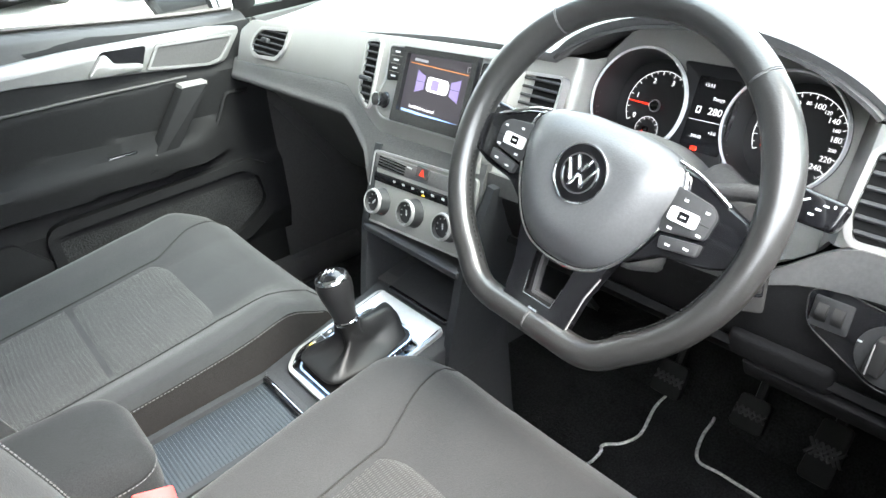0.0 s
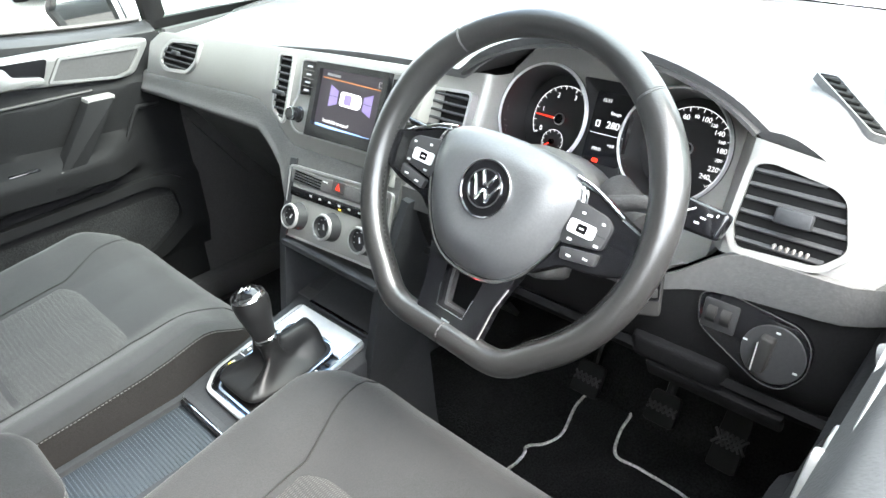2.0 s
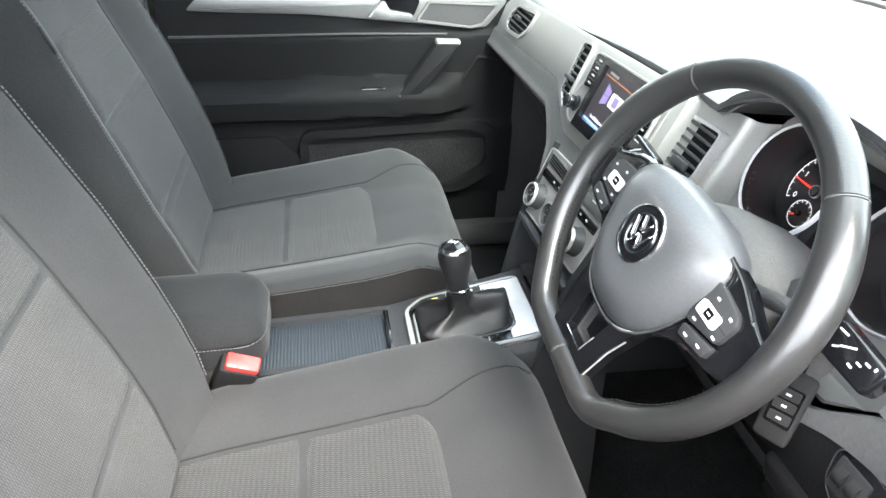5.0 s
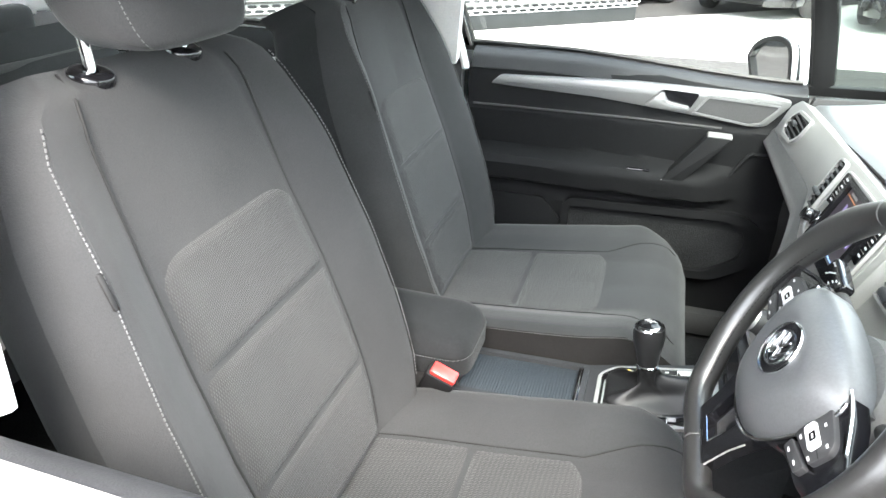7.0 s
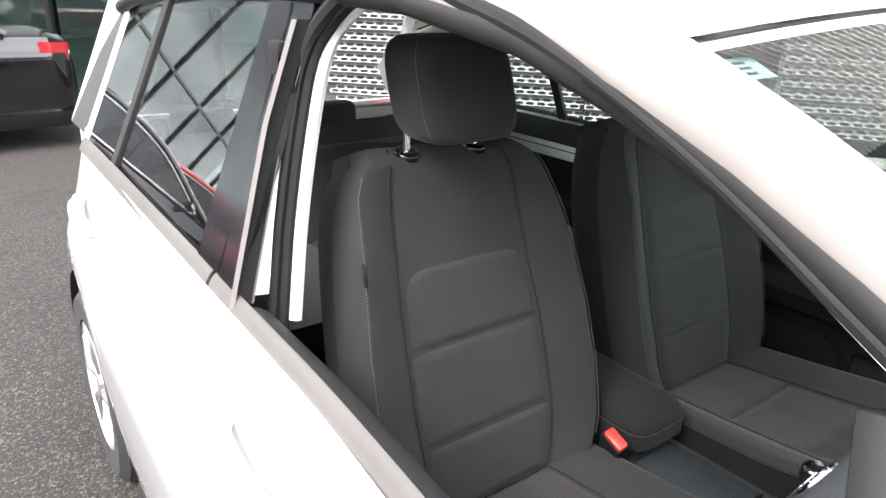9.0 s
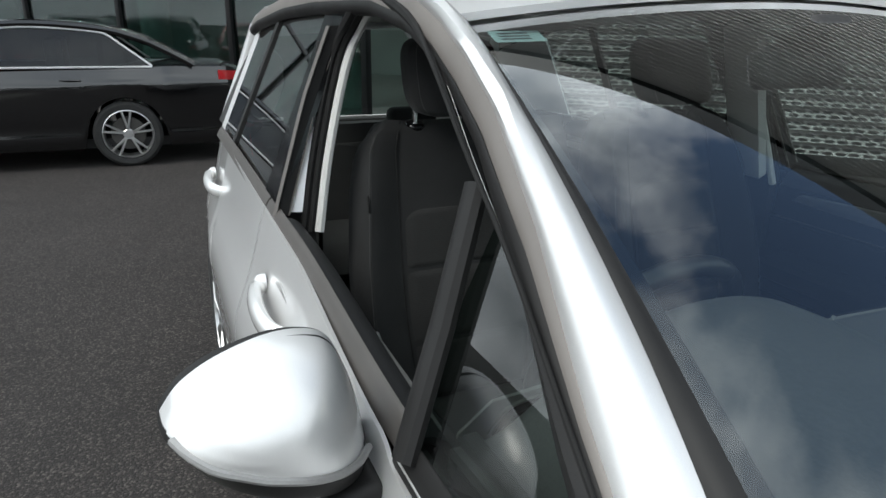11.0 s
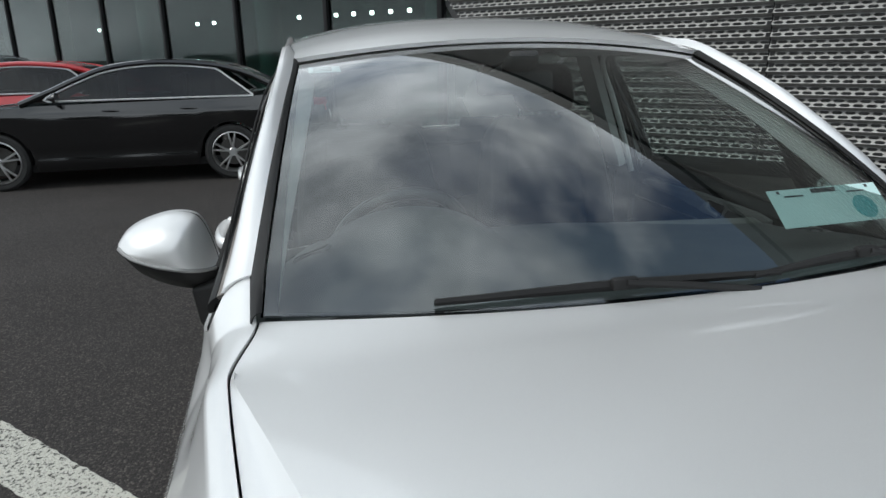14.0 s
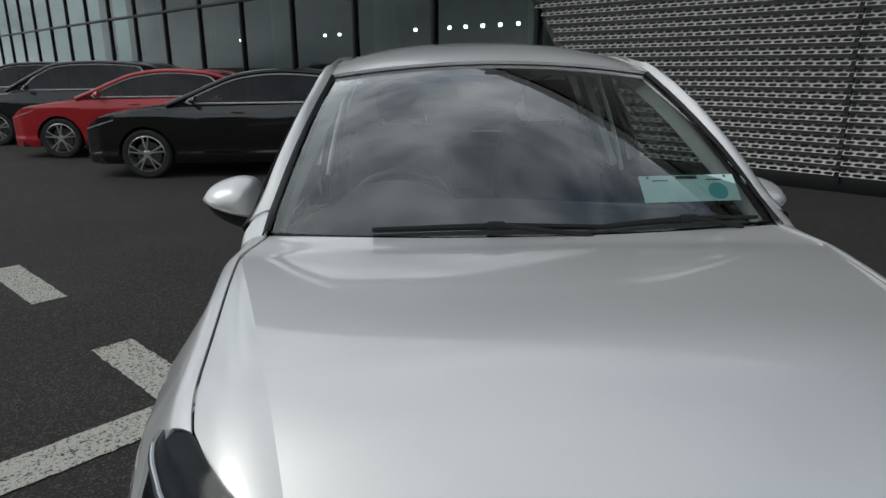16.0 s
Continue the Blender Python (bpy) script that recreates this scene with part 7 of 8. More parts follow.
def tunnel(u, v):
    x = lerp(-1.72, -0.86, u)
    w = float(np.interp(x, [-1.72, -1.40, -1.16, -0.98, -0.86], [0.092, 0.088, 0.094, 0.108, 0.126]))
    pts = [(w + 0.035, 0.26), (w + 0.012, 0.44), (w + 0.002, con_z(x) - 0.015), (w - 0.010, con_z(x)), (0, con_z(x) - 0.001), (-w + 0.010, con_z(x)), (-w - 0.002, con_z(x) - 0.015), (-w - 0.012, 0.44), (-w - 0.035, 0.26)]
    k = v * 8
    i = min(int(k), 7)
    a, b = pts[i], pts[i + 1]
    t = k - i
    return (x, lerp(a[0], b[0], t), lerp(a[1], b[1], t))


part("console_body", surface(tunnel, 30, 32), M_CONSOLE, con, "dark moulded console body")


def on_con(x, y, dz=0.0):
    s = (con_z(x + 0.02) - con_z(x - 0.02)) / 0.04
    return basis((x, y, con_z(x) + dz), (0, -1, 0), (1, 0, s))


# stack sides, dark cubby under the heater panel
for sg in (-1, 1):
    def cheek(u, v, sg=sg):
        z = lerp(0.862, 0.56, v)
        xf = float(np.interp(z, [0.56, 0.62, 0.74, 0.862], [-0.985, -0.975, -0.948, -0.892]))
        w = float(np.interp(z, [0.56, 0.62, 0.74, 0.862], [0.118, 0.122, 0.130, 0.143]))
        x = lerp(xf, -0.60, u)
        return (x, sg * (w + 0.02 * u), z)
    part("console_cheek", surface(cheek if sg > 0 else (lambda u, v, f=cheek: f(1 - u, v)), 12, 16, 0.016), M_CONSOLE, con, "dark grey side of the centre stack")
part("cubby", surface(lambda u, v: (lerp(-0.945, -0.80, math.sin(v * math.pi) ** 0.5), lerp(-0.118, 0.118, u), lerp(0.735, 0.632, v)), 6, 14, 0.004), M_LOWER, con)
part("stack_rail", box(0.02, 0.24, 0.012, 0.004, 2, Matrix.Translation((-0.944, 0, 0.735))), M_CONSOLE, con)
lid = part("front_tray_lid", prism(rounded([(-0.075, -0.010), (0.075, -0.010), (0.085, 0.070), (-0.085, 0.070)], 0.008), 0.0, 0.006, 0.002, 2, on_con(-0.945, -0.010, 0.001)), M_CONSOLE, con)
part("tray_slot", box(0.150, 0.006, 0.003, 0.001, 1, on_con(-0.950, -0.010, 0.007)), M_PIANO, con)
# gear surround: bright rim, gloss key plate, satin front plate, thin frame round the gaiter
GS = on_con(-1.07, -0.010, 0.0)
ringo = rounded([(-0.058, -0.102), (0.058, -0.102), (0.084, -0.070), (0.086, 0.110), (-0.086, 0.110), (-0.084, -0.070)], 0.014)
sur = part("gear_surround", frame_prism(ringo, inset(ringo, 0.0075), 0.0, 0.0065, GS), M_SATIN, con, "satin silver gear surround")
part("surround_rim", tube([(p[0], p[1], 0.006) for p in inset(ringo, 0.0075)], 0.0013, 6, closed=True, m=GS), M_CHROME, sur)
part("key_plate", prism(inset(ringo, 0.007), 0.0, 0.0040, 0, 2, GS), M_PIANO, sur, "gloss black plate with keys")
part("front_plate", prism([(-0.077, 0.109), (-0.077, 0.040), (-0.063, 0.046), (-0.052, 0.066), (-0.026, 0.078), (0.026, 0.078), (0.052, 0.066), (0.063, 0.062), (0.077, 0.062), (0.077, 0.109)], 0.004, 0.0075, 0.001, 2, GS), M_BRIGHT, sur, "satin silver plate ahead of the lever")
boot_o = rounded([(-0.040, -0.089), (0.050, -0.089), (0.062, -0.076), (0.060, 0.060), (0.048, 0.076), (-0.048, 0.076), (-0.060, 0.060), (-0.060, -0.066)], 0.008)
part("gaiter_frame", frame_prism(boot_o, inset(boot_o, 0.0035), 0.003, 0.0085, GS), M_CHROME, sur, "thin chromed frame round the gaiter")
part("gaiter_base", prism(inset(boot_o, 0.0035), 0.003, 0.0070, 0, 2, GS), M_BOOT, sur)
for sg, ys in ((1, (-0.060, -0.026, 0.008)), (-1, (-0.040, -0.008, 0.024))):
    for y_ in ys:
        kk = part("console_key", prism(rounded([(-0.0065, -0.0155), (0.0065, -0.0155), (0.0065, 0.0155), (-0.0065, 0.0155)], 0.0015), 0.004, 0.0070, 0.001, 1, GS @ Matrix.Translation((sg * 0.0692, y_, 0))), M_SLAT, sur)
        part("key_mark", box(0.0045, 0.0065, 0.0004, m=GS @ Matrix.Translation((sg * 0.0692, y_ - 0.002, 0.0072))), M_PRINT, kk)
        part("key_edge", box(0.013, 0.0012, 0.0006, m=GS @ Matrix.Translation((sg * 0.0692, y_ + 0.0165, 0.0068))), M_BRIGHT, sur)
part("key_lamp", box(0.004, 0.005, 0.0006, m=GS @ Matrix.Translation((-0.0692, -0.047, 0.0074))), glowing("yellow_lamp", (1.0, 0.65, 0.05), 0.3), sur)
part("parking_switch", box(0.018, 0.022, 0.005, 0.002, 2, GS @ Matrix.Translation((0.0690, 0.050, 0.006))), M_PIANO, sur)
# ribbed sliding cover in its frame
fr = rounded([(-0.072, -0.125), (0.072, -0.125), (0.072, 0.120), (-0.072, 0.120)], 0.012)
part("tray_frame", frame_prism(fr, inset(fr, 0.012), -0.004, 0.010, on_con(-1.31, 0)), M_CONSOLE, con)
blind = part("sliding_cover", prism(rounded([(-0.060, -0.113), (0.060, -0.113), (0.060, 0.108), (-0.060, 0.108)], 0.008), -0.004, 0.001, 0, 2, on_con(-1.31, 0)), M_TRAY, con, "ribbed blue-grey sliding cover")
for k in range(38):
    part("rib", box(0.118, 0.0036, 0.0024, 0.0008, 1, on_con(-1.31, 0, 0.0008) @ Matrix.Translation((0, -0.108 + k * 0.0056, 0))), M_TRAY, blind)
part("cover_grip", box(0.118, 0.010, 0.012, 0.003, 2, on_con(-1.31, 0, 0.006) @ Matrix.Translation((0, 0.106, 0))), M_PIANO, con)
part("grip_edge", box(0.118, 0.002, 0.002, 0.0006, 1, on_con(-1.31, 0, 0.0128) @ Matrix.Translation((0, 0.106, 0))), M_CHROME, con)

arm = thing("armrest", "dark cloth padded centre armrest with pale stitching", "armrest", at=(-1.55, 0, 0.56))
part("armrest_box", box(0.26, 0.150, 0.10, 0.015, 2, Matrix.Translation((-1.565, 0, 0.605))), M_LOWER, arm)


LID = rounded([(-1.725, -0.090), (-1.398, -0.086), (-1.398, 0.086), (-1.725, 0.090)], 0.046, 9)
part("armrest_pad", blob(LID, lambda s: 0.660 + 0.036 * math.sqrt(max(0.0, 1 - (1 - min(1.0, s * 1.9)) ** 2.4)), 0.656, 16), M_BOLSTER, arm, "padded dark cloth lid", angle=70)
part("pad_skirt", prism(LID, 0.618, 0.6605, 0.002, 1), M_BOLSTER, arm)
part("stitching", stitches([Vector((p[0], p[1], 0.655)) for p in inset(LID, -0.0006)]), M_THREAD, arm)

gear = thing("gear_lever", "black gear lever with a chrome-capped knob and leather gaiter", "gear lever", at=(-1.07, 0, 0.60))
GT, GB = Vector((-1.100, -0.013, 0.768)), Vector((-1.084, -0.030, 0.615))
gd = (GT - GB).normalized()
GM = Matrix.Translation(GT) @ gd.to_track_quat("Z", "X").to_matrix().to_4x4()
knob = part("knob", lathe([(0.0, -0.004), (0.014, -0.004), (0.0215, -0.010), (0.0245, -0.022), (0.0235, -0.036), (0.0195, -0.056), (0.0165, -0.075), (0.0160, -0.082), (0, -0.082)], 36, GM @ Matrix.Diagonal((1.1, 1.1, 1.0, 1))), M_KNOB, gear, "black leather gear knob")
part("knob_cap", lathe([(0, 0.0), (0.009, -0.001), (0.0155, -0.004), (0.0195, -0.009), (0.0218, -0.0095)], 36, GM @ Matrix.Diagonal((1.1, 1.1, 1.0, 1))), M_PIANO, knob, "glossy cap with the shift pattern")
part("cap_ring", lathe([(0.0188, -0.006), (0.0222, -0.0090), (0.0232, -0.0125), (0.0215, -0.013)], 36, GM @ Matrix.Diagonal((1.1, 1.1, 1.0, 1))), M_CHROME, knob)
for x in (-0.006, 0.0, 0.006):
    part("shift_mark", box(0.001, 0.011, 0.0006, m=GM @ Matrix.Translation((x, 0, 0.0))), M_PRINT, knob)
part("shift_mark", box(0.013, 0.001, 0.0006, m=GM @ Matrix.Translation((0, 0, 0.0))), M_PRINT, knob)
part("collar", lathe([(0.0165, -0.082), (0.0185, -0.084), (0.0185, -0.089), (0.0165, -0.091)], 28, GM), M_CHROME, gear)


def gaiter(u, v):
    """Leather sleeve: a narrow neck that spreads to a square foot, with a pouch folded up ahead of the lever."""
    a = 2 * math.pi * u
    c, s = math.cos(a), math.sin(a)
    e = lerp(1.0, 0.38, smooth(v * 1.15))
    cx = math.copysign(abs(c) ** e, c)
    sx = math.copysign(abs(s) ** e, s)
    k = smooth((v - 0.20) / 0.80) ** 2.6
    rx, ry = lerp(0.0190, 0.076, k), lerp(0.0190, 0.055, k)
    top = GT - gd * 0.086
    foot = (GS @ Vector((0.0, -0.008, 0.007)))
    c0 = top.lerp(foot, v)
    wave = math.sin(v * math.pi) ** 1.1
    ridge = abs(math.sin(1.5 * a + 0.7 + 1.6 * v)) + 0.6 * abs(math.sin(2.5 * a - 1.2 - 2.6 * v))
    fold = 1 + (0.26 * ridge - 0.24) * wave
    pouch = math.exp(-((v - 0.62) / 0.20) ** 2) * max(0.0, c) ** 1.2
    return (c0.x + rx * cx * fold + 0.044 * pouch, c0.y + ry * sx * fold, c0.z + 0.030 * pouch * (0.6 + 0.4 * math.sin(3 * a + 1)) + 0.006 * math.sin(4 * a + 6 * v) * wave)


part("gaiter", surface(gaiter, 84, 36), M_BOOT, gear, "creased black leather gaiter", angle=60)

# ---------------------------------------------------------------- doors, inside
def door_profile(x, z):
    """How far out from the middle the door lining lies."""
    arm_k = smooth((-0.90 - x) / 0.12)
    return float(np.interp(z, [0.30, 0.46, 0.52, 0.655, 0.675, 0.700, 0.715, 0.765, 0.785, 0.80, 0.895, 0.905, 0.945, 0.985, 1.005, 1.018, 1.030],
                           [0.745, 0.735, 0.715, 0.712, 0.728, 0.728, lerp(0.728, 0.668, arm_k), lerp(0.728, 0.660, arm_k), lerp(0.728, 0.672, arm_k), 0.726, 0.718, 0.728, 0.731, 0.738, 0.748, 0.770, 0.800]))


def door_inside(name, sg, label):
    wide = 0.0 if sg > 0 else 0.026
    d = thing(name, label, "car door", group="door linings", at=(-1.2, sg * 0.78, 0.40))
    X0, X1 = -1.64, -0.80

    def fn(u, v):
        x = lerp(X0, X1, u)
        z = lerp(0.30, 1.030 - sag(x), v)
        return (x, sg * min(0.780, max(door_profile(x, z), 0.0 if sg > 0 else 0.694) + wide * smooth((z - 0.88) / 0.03)), z)
    part("lining", surface(fn if sg > 0 else (lambda u, v: fn(1 - u, v)), 44, 80, 0.012), M_DOOR, d, "dark moulded door lining")

    def face(pts, y0, t, bev, mat, nm, parent, lab=""):
        """A plate on the lining; pts are (x, z)."""
        m = Matrix(((1, 0, 0, 0), (0, 0, -sg, sg * y0), (0, 1, 0, 0), (0, 0, 0, 1)))
        bmx = prism(pts, 0, t, bev, 2)
        moved(bmx, m)
        bmesh.ops.recalc_face_normals(bmx, faces=bmx.faces)
        return part(nm, bmx, mat, parent, lab)

    bandp = rounded([(-1.575, 0.962), (-1.55, 0.985), (-1.20, 0.996), (-0.90, 0.990), (-0.838, 0.980), (-0.838, 0.968), (-0.882, 0.914), (-0.905, 0.910), (-1.06, 0.926), (-1.30, 0.950), (-1.50, 0.958)], 0.010)
    bd = face(bandp, 0.740, 0.018, 0.003, M_BAND, "trim_band", d, "satin silver trim strip")
    face(rounded([(-1.165, 0.948), (-1.135, 0.984), (-1.045, 0.980), (-1.062, 0.942)], 0.008), 0.723, 0.003, 0, M_PIANO, "handle_recess", bd)
    hd = rounded([(-1.172, 0.944), (-1.138, 0.978), (-1.128, 0.978), (-1.118, 0.958), (-1.065, 0.948), (-1.065, 0.937), (-1.150, 0.938)], 0.006)
    face(hd, 0.720, 0.012, 0.003, M_BAND, "release_handle", bd, "satin silver release handle")
    sp = rounded([(-1.058, 0.932), (-1.025, 0.978), (-0.856, 0.969), (-0.862, 0.956), (-0.894, 0.920), (-0.923, 0.913)], 0.006)
    face(sp, 0.722, 0.004, 0, M_LOWER, "speaker_grille", bd, "dark speaker grille")
    m = Matrix(((1, 0, 0, 0), (0, 0, -sg, sg * 0.722), (0, 1, 0, 0), (0, 0, 0, 1)))
    part("grille_frame", moved(frame_prism(sp, inset(sp, 0.0050), 0.0, 0.007), m), M_BAND, bd)
    # grab handle
    if sg > 0:
        grip = rounded([(-1.013, 0.892), (-0.957, 0.890), (-0.963, 0.878), (-1.059, 0.762), (-1.066, 0.748), (-1.082, 0.732), (-1.128, 0.730), (-1.120, 0.752), (-1.106, 0.768), (-1.026, 0.872)], 0.006)
        gh = face(grip, 0.700, 0.036, 0.003, M_DOOR, "grab_handle", d, "flat slanting grab handle with a satin cap")
        face([(-1.014, 0.889), (-1.011, 0.896), (-0.956, 0.894), (-0.958, 0.887)], 0.700, 0.034, 0.002, M_FASCIA, "grab_cap", gh, "satin silver cap")
        face([(-1.108, 0.7665), (-1.104, 0.7705), (-1.057, 0.7645), (-1.060, 0.7605)], 0.700, 0.0375, 0.001, M_FASCIA, "grab_line", gh, "satin silver line")
    sc = spline([(-1.075, sg * 0.708, 0.738), (-1.043, sg * 0.712, 0.742), (-0.979, sg * 0.714, 0.747), (-0.940, sg * 0.716, 0.782), (-0.905, sg * 0.718, 0.838), (-0.885, sg * 0.718, 0.842), (-0.850, sg * 0.720, 0.840)], 6)
    part("scoop_edge", tube(sc, 0.0055, 8, up=(0, 1, 0)), M_DOOR, d)
    # window switch on the armrest
    part("window_switch", box(0.060, 0.018, 0.008, 0.003, 2, Matrix.Translation((-1.165, sg * 0.682, 0.783))), M_PIANO, d)
    part("pull_line", tube([(X0 + 0.02, sg * 0.722, 0.905), (-1.2, sg * 0.719, 0.905), (-0.98, sg * 0.720, 0.900)], 0.003, 6), M_LOWER, d)
    # pocket with a raised lip
    pk = rounded([(-1.330, 0.652), (-0.920, 0.664), (-0.876, 0.640), (-0.868, 0.575), (-0.890, 0.550), (-0.958, 0.508), (-1.06, 0.504), (-1.33, 0.500)], 0.016)
    m2 = Matrix(((1, 0, 0, 0), (0, 0, -sg, sg * 0.716), (0, 1, 0, 0), (0, 0, 0, 1)))
    part("pocket_lip", moved(frame_prism([(p[0] * 1.0 + (0.02 if p[0] > -1.0 else -0.0), p[1] + 0.0) for p in inset(pk, -0.022)], pk, 0.0, 0.020), m2), M_DOOR, d, "moulded pocket lip")
    face(pk, 0.7145, 0.002, 0, M_CARPET, "pocket", d, "dark felt door pocket")
    face(rounded([(-1.63, 0.662), (-1.407, 0.662), (-1.352, 0.598), (-1.36, 0.45), (-1.63, 0.45)], 0.012), 0.716, 0.012, 0.004, M_DOOR, "kick_panel", d)
    for piece in d.children:
        if not piece.name.startswith("lining"):
            piece.location.y += sg * wide
    def cap_pt(u, v):
        x = lerp(-1.635, -0.80, u)
        y = float(np.interp(v, [0, 0.35, 0.6, 1.0], [0.740, 0.757, 0.776, 0.802]))
        z = float(np.interp(v, [0, 0.35, 0.6, 1.0], [0.998, 1.030, 1.042, 1.046]))
        return (x, sg * y, z - sag(x))
    cap = surface(cap_pt if sg > 0 else (lambda u, v: cap_pt(1 - u, v)), 30, 12, 0.01)
    part("window_cap", cap, M_CAP, d, "soft dark window sill cap")
    return d


pd = door_inside("passenger_door_lining", 1, "closed passenger door lining with silver trim and pocket")
dd = door_inside("driver_door_lining", -1, "closed driver's door lining with silver trim and mirror knob")
mk = part("mirror_knob", lathe([(0, 0.026), (0.009, 0.026), (0.011, 0.022), (0.011, 0.008), (0.014, 0.004), (0.014, 0)], 24, basis((-0.998, -0.742, 0.958), (1, 0, 0), (0, 0.45, 0.9))), M_DASH, dd, "ridged mirror adjusting knob")

# passenger window glass is up
pw = part("passenger_window", surface(lambda u, v: (lerp(-1.75, -0.80, u), glass_y(lerp(0.975, window_top(lerp(-1.75, -0.80, u)), v)), lerp(0.975, window_top(lerp(-1.75, -0.80, u)), v)), 20, 10), M_GLASS, car, "closed passenger window")

# ---------------------------------------------------------------- floor, mats, pedals
part("car_floor", box(2.6, 1.42, 0.02, 0, 1, Matrix.Translation((-1.75, 0, 0.275))), M_CARPET, car, "black carpeted car floor")
part("footwell", surface(lambda u, v: (lerp(-0.72, -0.50, v / 0.4) if v < 0.4 else lerp(-0.50, -0.36, (v - 0.4) / 0.6), lerp(-0.74, 0.74, u), lerp(0.284, 0.288, v / 0.4) if v < 0.4 else lerp(0.288, 0.80, (v - 0.4) / 0.6)), 12, 16, -0.01), M_CARPET, car, "black carpeted footwell")
for sg in (-1, 1):
    part("side_carpet", surface(lambda u, v, s=sg: (lerp(-0.82, -0.40, u), s * 0.735, lerp(0.28, 0.85, v)), 4, 4, 0.01), M_LOWER, car)
    part("door_sill_trim", box(1.3, 0.10, 0.08, 0.02, 2, Matrix.Translation((-1.25, sg * 0.76, 0.33))), M_LOWER, car)


def mat_on(name, sy, label):
    t = thing(name, label, "floor mat", group="floor mats", at=(-0.75, sy, 0.288))
    out = [(p.x, p.y) for p in spline([(-1.02, sy - 0.25, 0), (-0.72, sy - 0.25, 0), (-0.635, sy - 0.17, 0), (-0.622, sy - 0.06, 0), (-0.622, sy - 0.005, 0), (-0.565, sy + 0.020, 0), (-0.505, sy + 0.030, 0), (-0.486, sy + 0.060, 0), (-0.484, sy + 0.110, 0), (-0.505, sy + 0.127, 0), (-0.560, sy + 0.126, 0), (-0.640, sy + 0.104, 0), (-0.685, sy + 0.114, 0), (-0.715, sy + 0.136, 0), (-0.76, sy + 0.126, 0), (-1.02, sy + 0.13, 0)], 6, closed=True)]
    part("carpet", prism(out, 0.288, 0.296, 0.002, 1), M_CARPET, t, "black carpet")
    part("edging", tube([(p[0], p[1], 0.296) for p in out], 0.0032, 6, closed=True), M_PIPING, t, "pale frayed edging")
    return t


mat_on("floor_mat", -0.365, "black carpet floor mat with pale edging in the driver's footwell")
for i, (y, w, h, x, z) in enumerate(((-0.264, 0.062, 0.066, -0.556, 0.382), (-0.424, 0.060, 0.060, -0.566, 0.408), (-0.546, 0.052, 0.105, -0.562, 0.405))):
    pe = thing("pedal", ("ribbed rubber clutch pedal", "ribbed rubber brake pedal", "tall ribbed rubber throttle pedal")[i] + " over the carpet", "pedal", group="pedals", at=(x, y, 0.29))
    m = basis((x, y, z), (0, -1, 0), (0.60, 0, 0.80))
    part("pad", prism(rounded([(-w / 2, -h / 2), (w / 2, -h / 2), (w / 2 * 0.9, h / 2), (-w / 2 * 0.9, h / 2)], 0.010), 0, 0.012, 0.004, 2, m), M_RUBBER, pe)
    for sx in (-1, 1):
        for k in range(-2, 3):
            # ribs a paler tone than the pad under them
            part("rib", box(0.0045, h * 0.52, 0.003, 0.001, 1, m @ Matrix.Translation((k * w * 0.17, 0, 0.013)) @ Euler((0, 0, radians(sx * 38))).to_matrix().to_4x4() @ Matrix.Diagonal((1, 0.62, 1, 1))), M_PEDAL, pe)
    part("arm", tube([(x + 0.01, y, z), (x + 0.05, y, z + 0.08), (x + 0.10, y, 0.58)], 0.009, 8), M_FRAME, pe)

# ---------------------------------------------------------------- rear of the cabin
rb = thing("rear_bench", "dark cloth rear bench with folded headrests", "rear seat", at=(-2.3, 0, 0.30))
for y in (-0.44, 0.0, 0.44):
    part("bench_cushion", surface(lambda u, v, y=y: (lerp(-2.76, -2.24, u), y + lerp(-0.215, 0.215, v), 0.56 + 0.035 * (1 - abs(2 * v - 1) ** 4) * (1 - abs(2 * u - 1) ** 6)), 14, 14, -0.14), M_FABRIC, rb)
    part("bench_back", surface(lambda u, v, y=y: (lerp(-2.70, -2.90, u) + 0.035 * (1 - abs(2 * v - 1) ** 4), y + lerp(-0.215, 0.215, v), lerp(0.58, 1.04, u)), 16, 14, 0.10), M_FABRIC, rb)
    hb = part("bench_headrest", box(0.08, 0.22, 0.09, 0.03, 3, Matrix.Translation((-2.93, y, 1.075))), M_FABRIC, rb)
part("rear_shelf", box(0.62, 1.30, 0.02, 0.004, 2, Matrix.Translation((-3.05, 0, 1.0))), M_LOWER, car, "dark luggage shelf")
part("tailgate_lining", box(0.04, 1.36, 0.44, 0.01, 2, Matrix.Translation((-3.37, 0, 0.80))), M_LOWER, car)
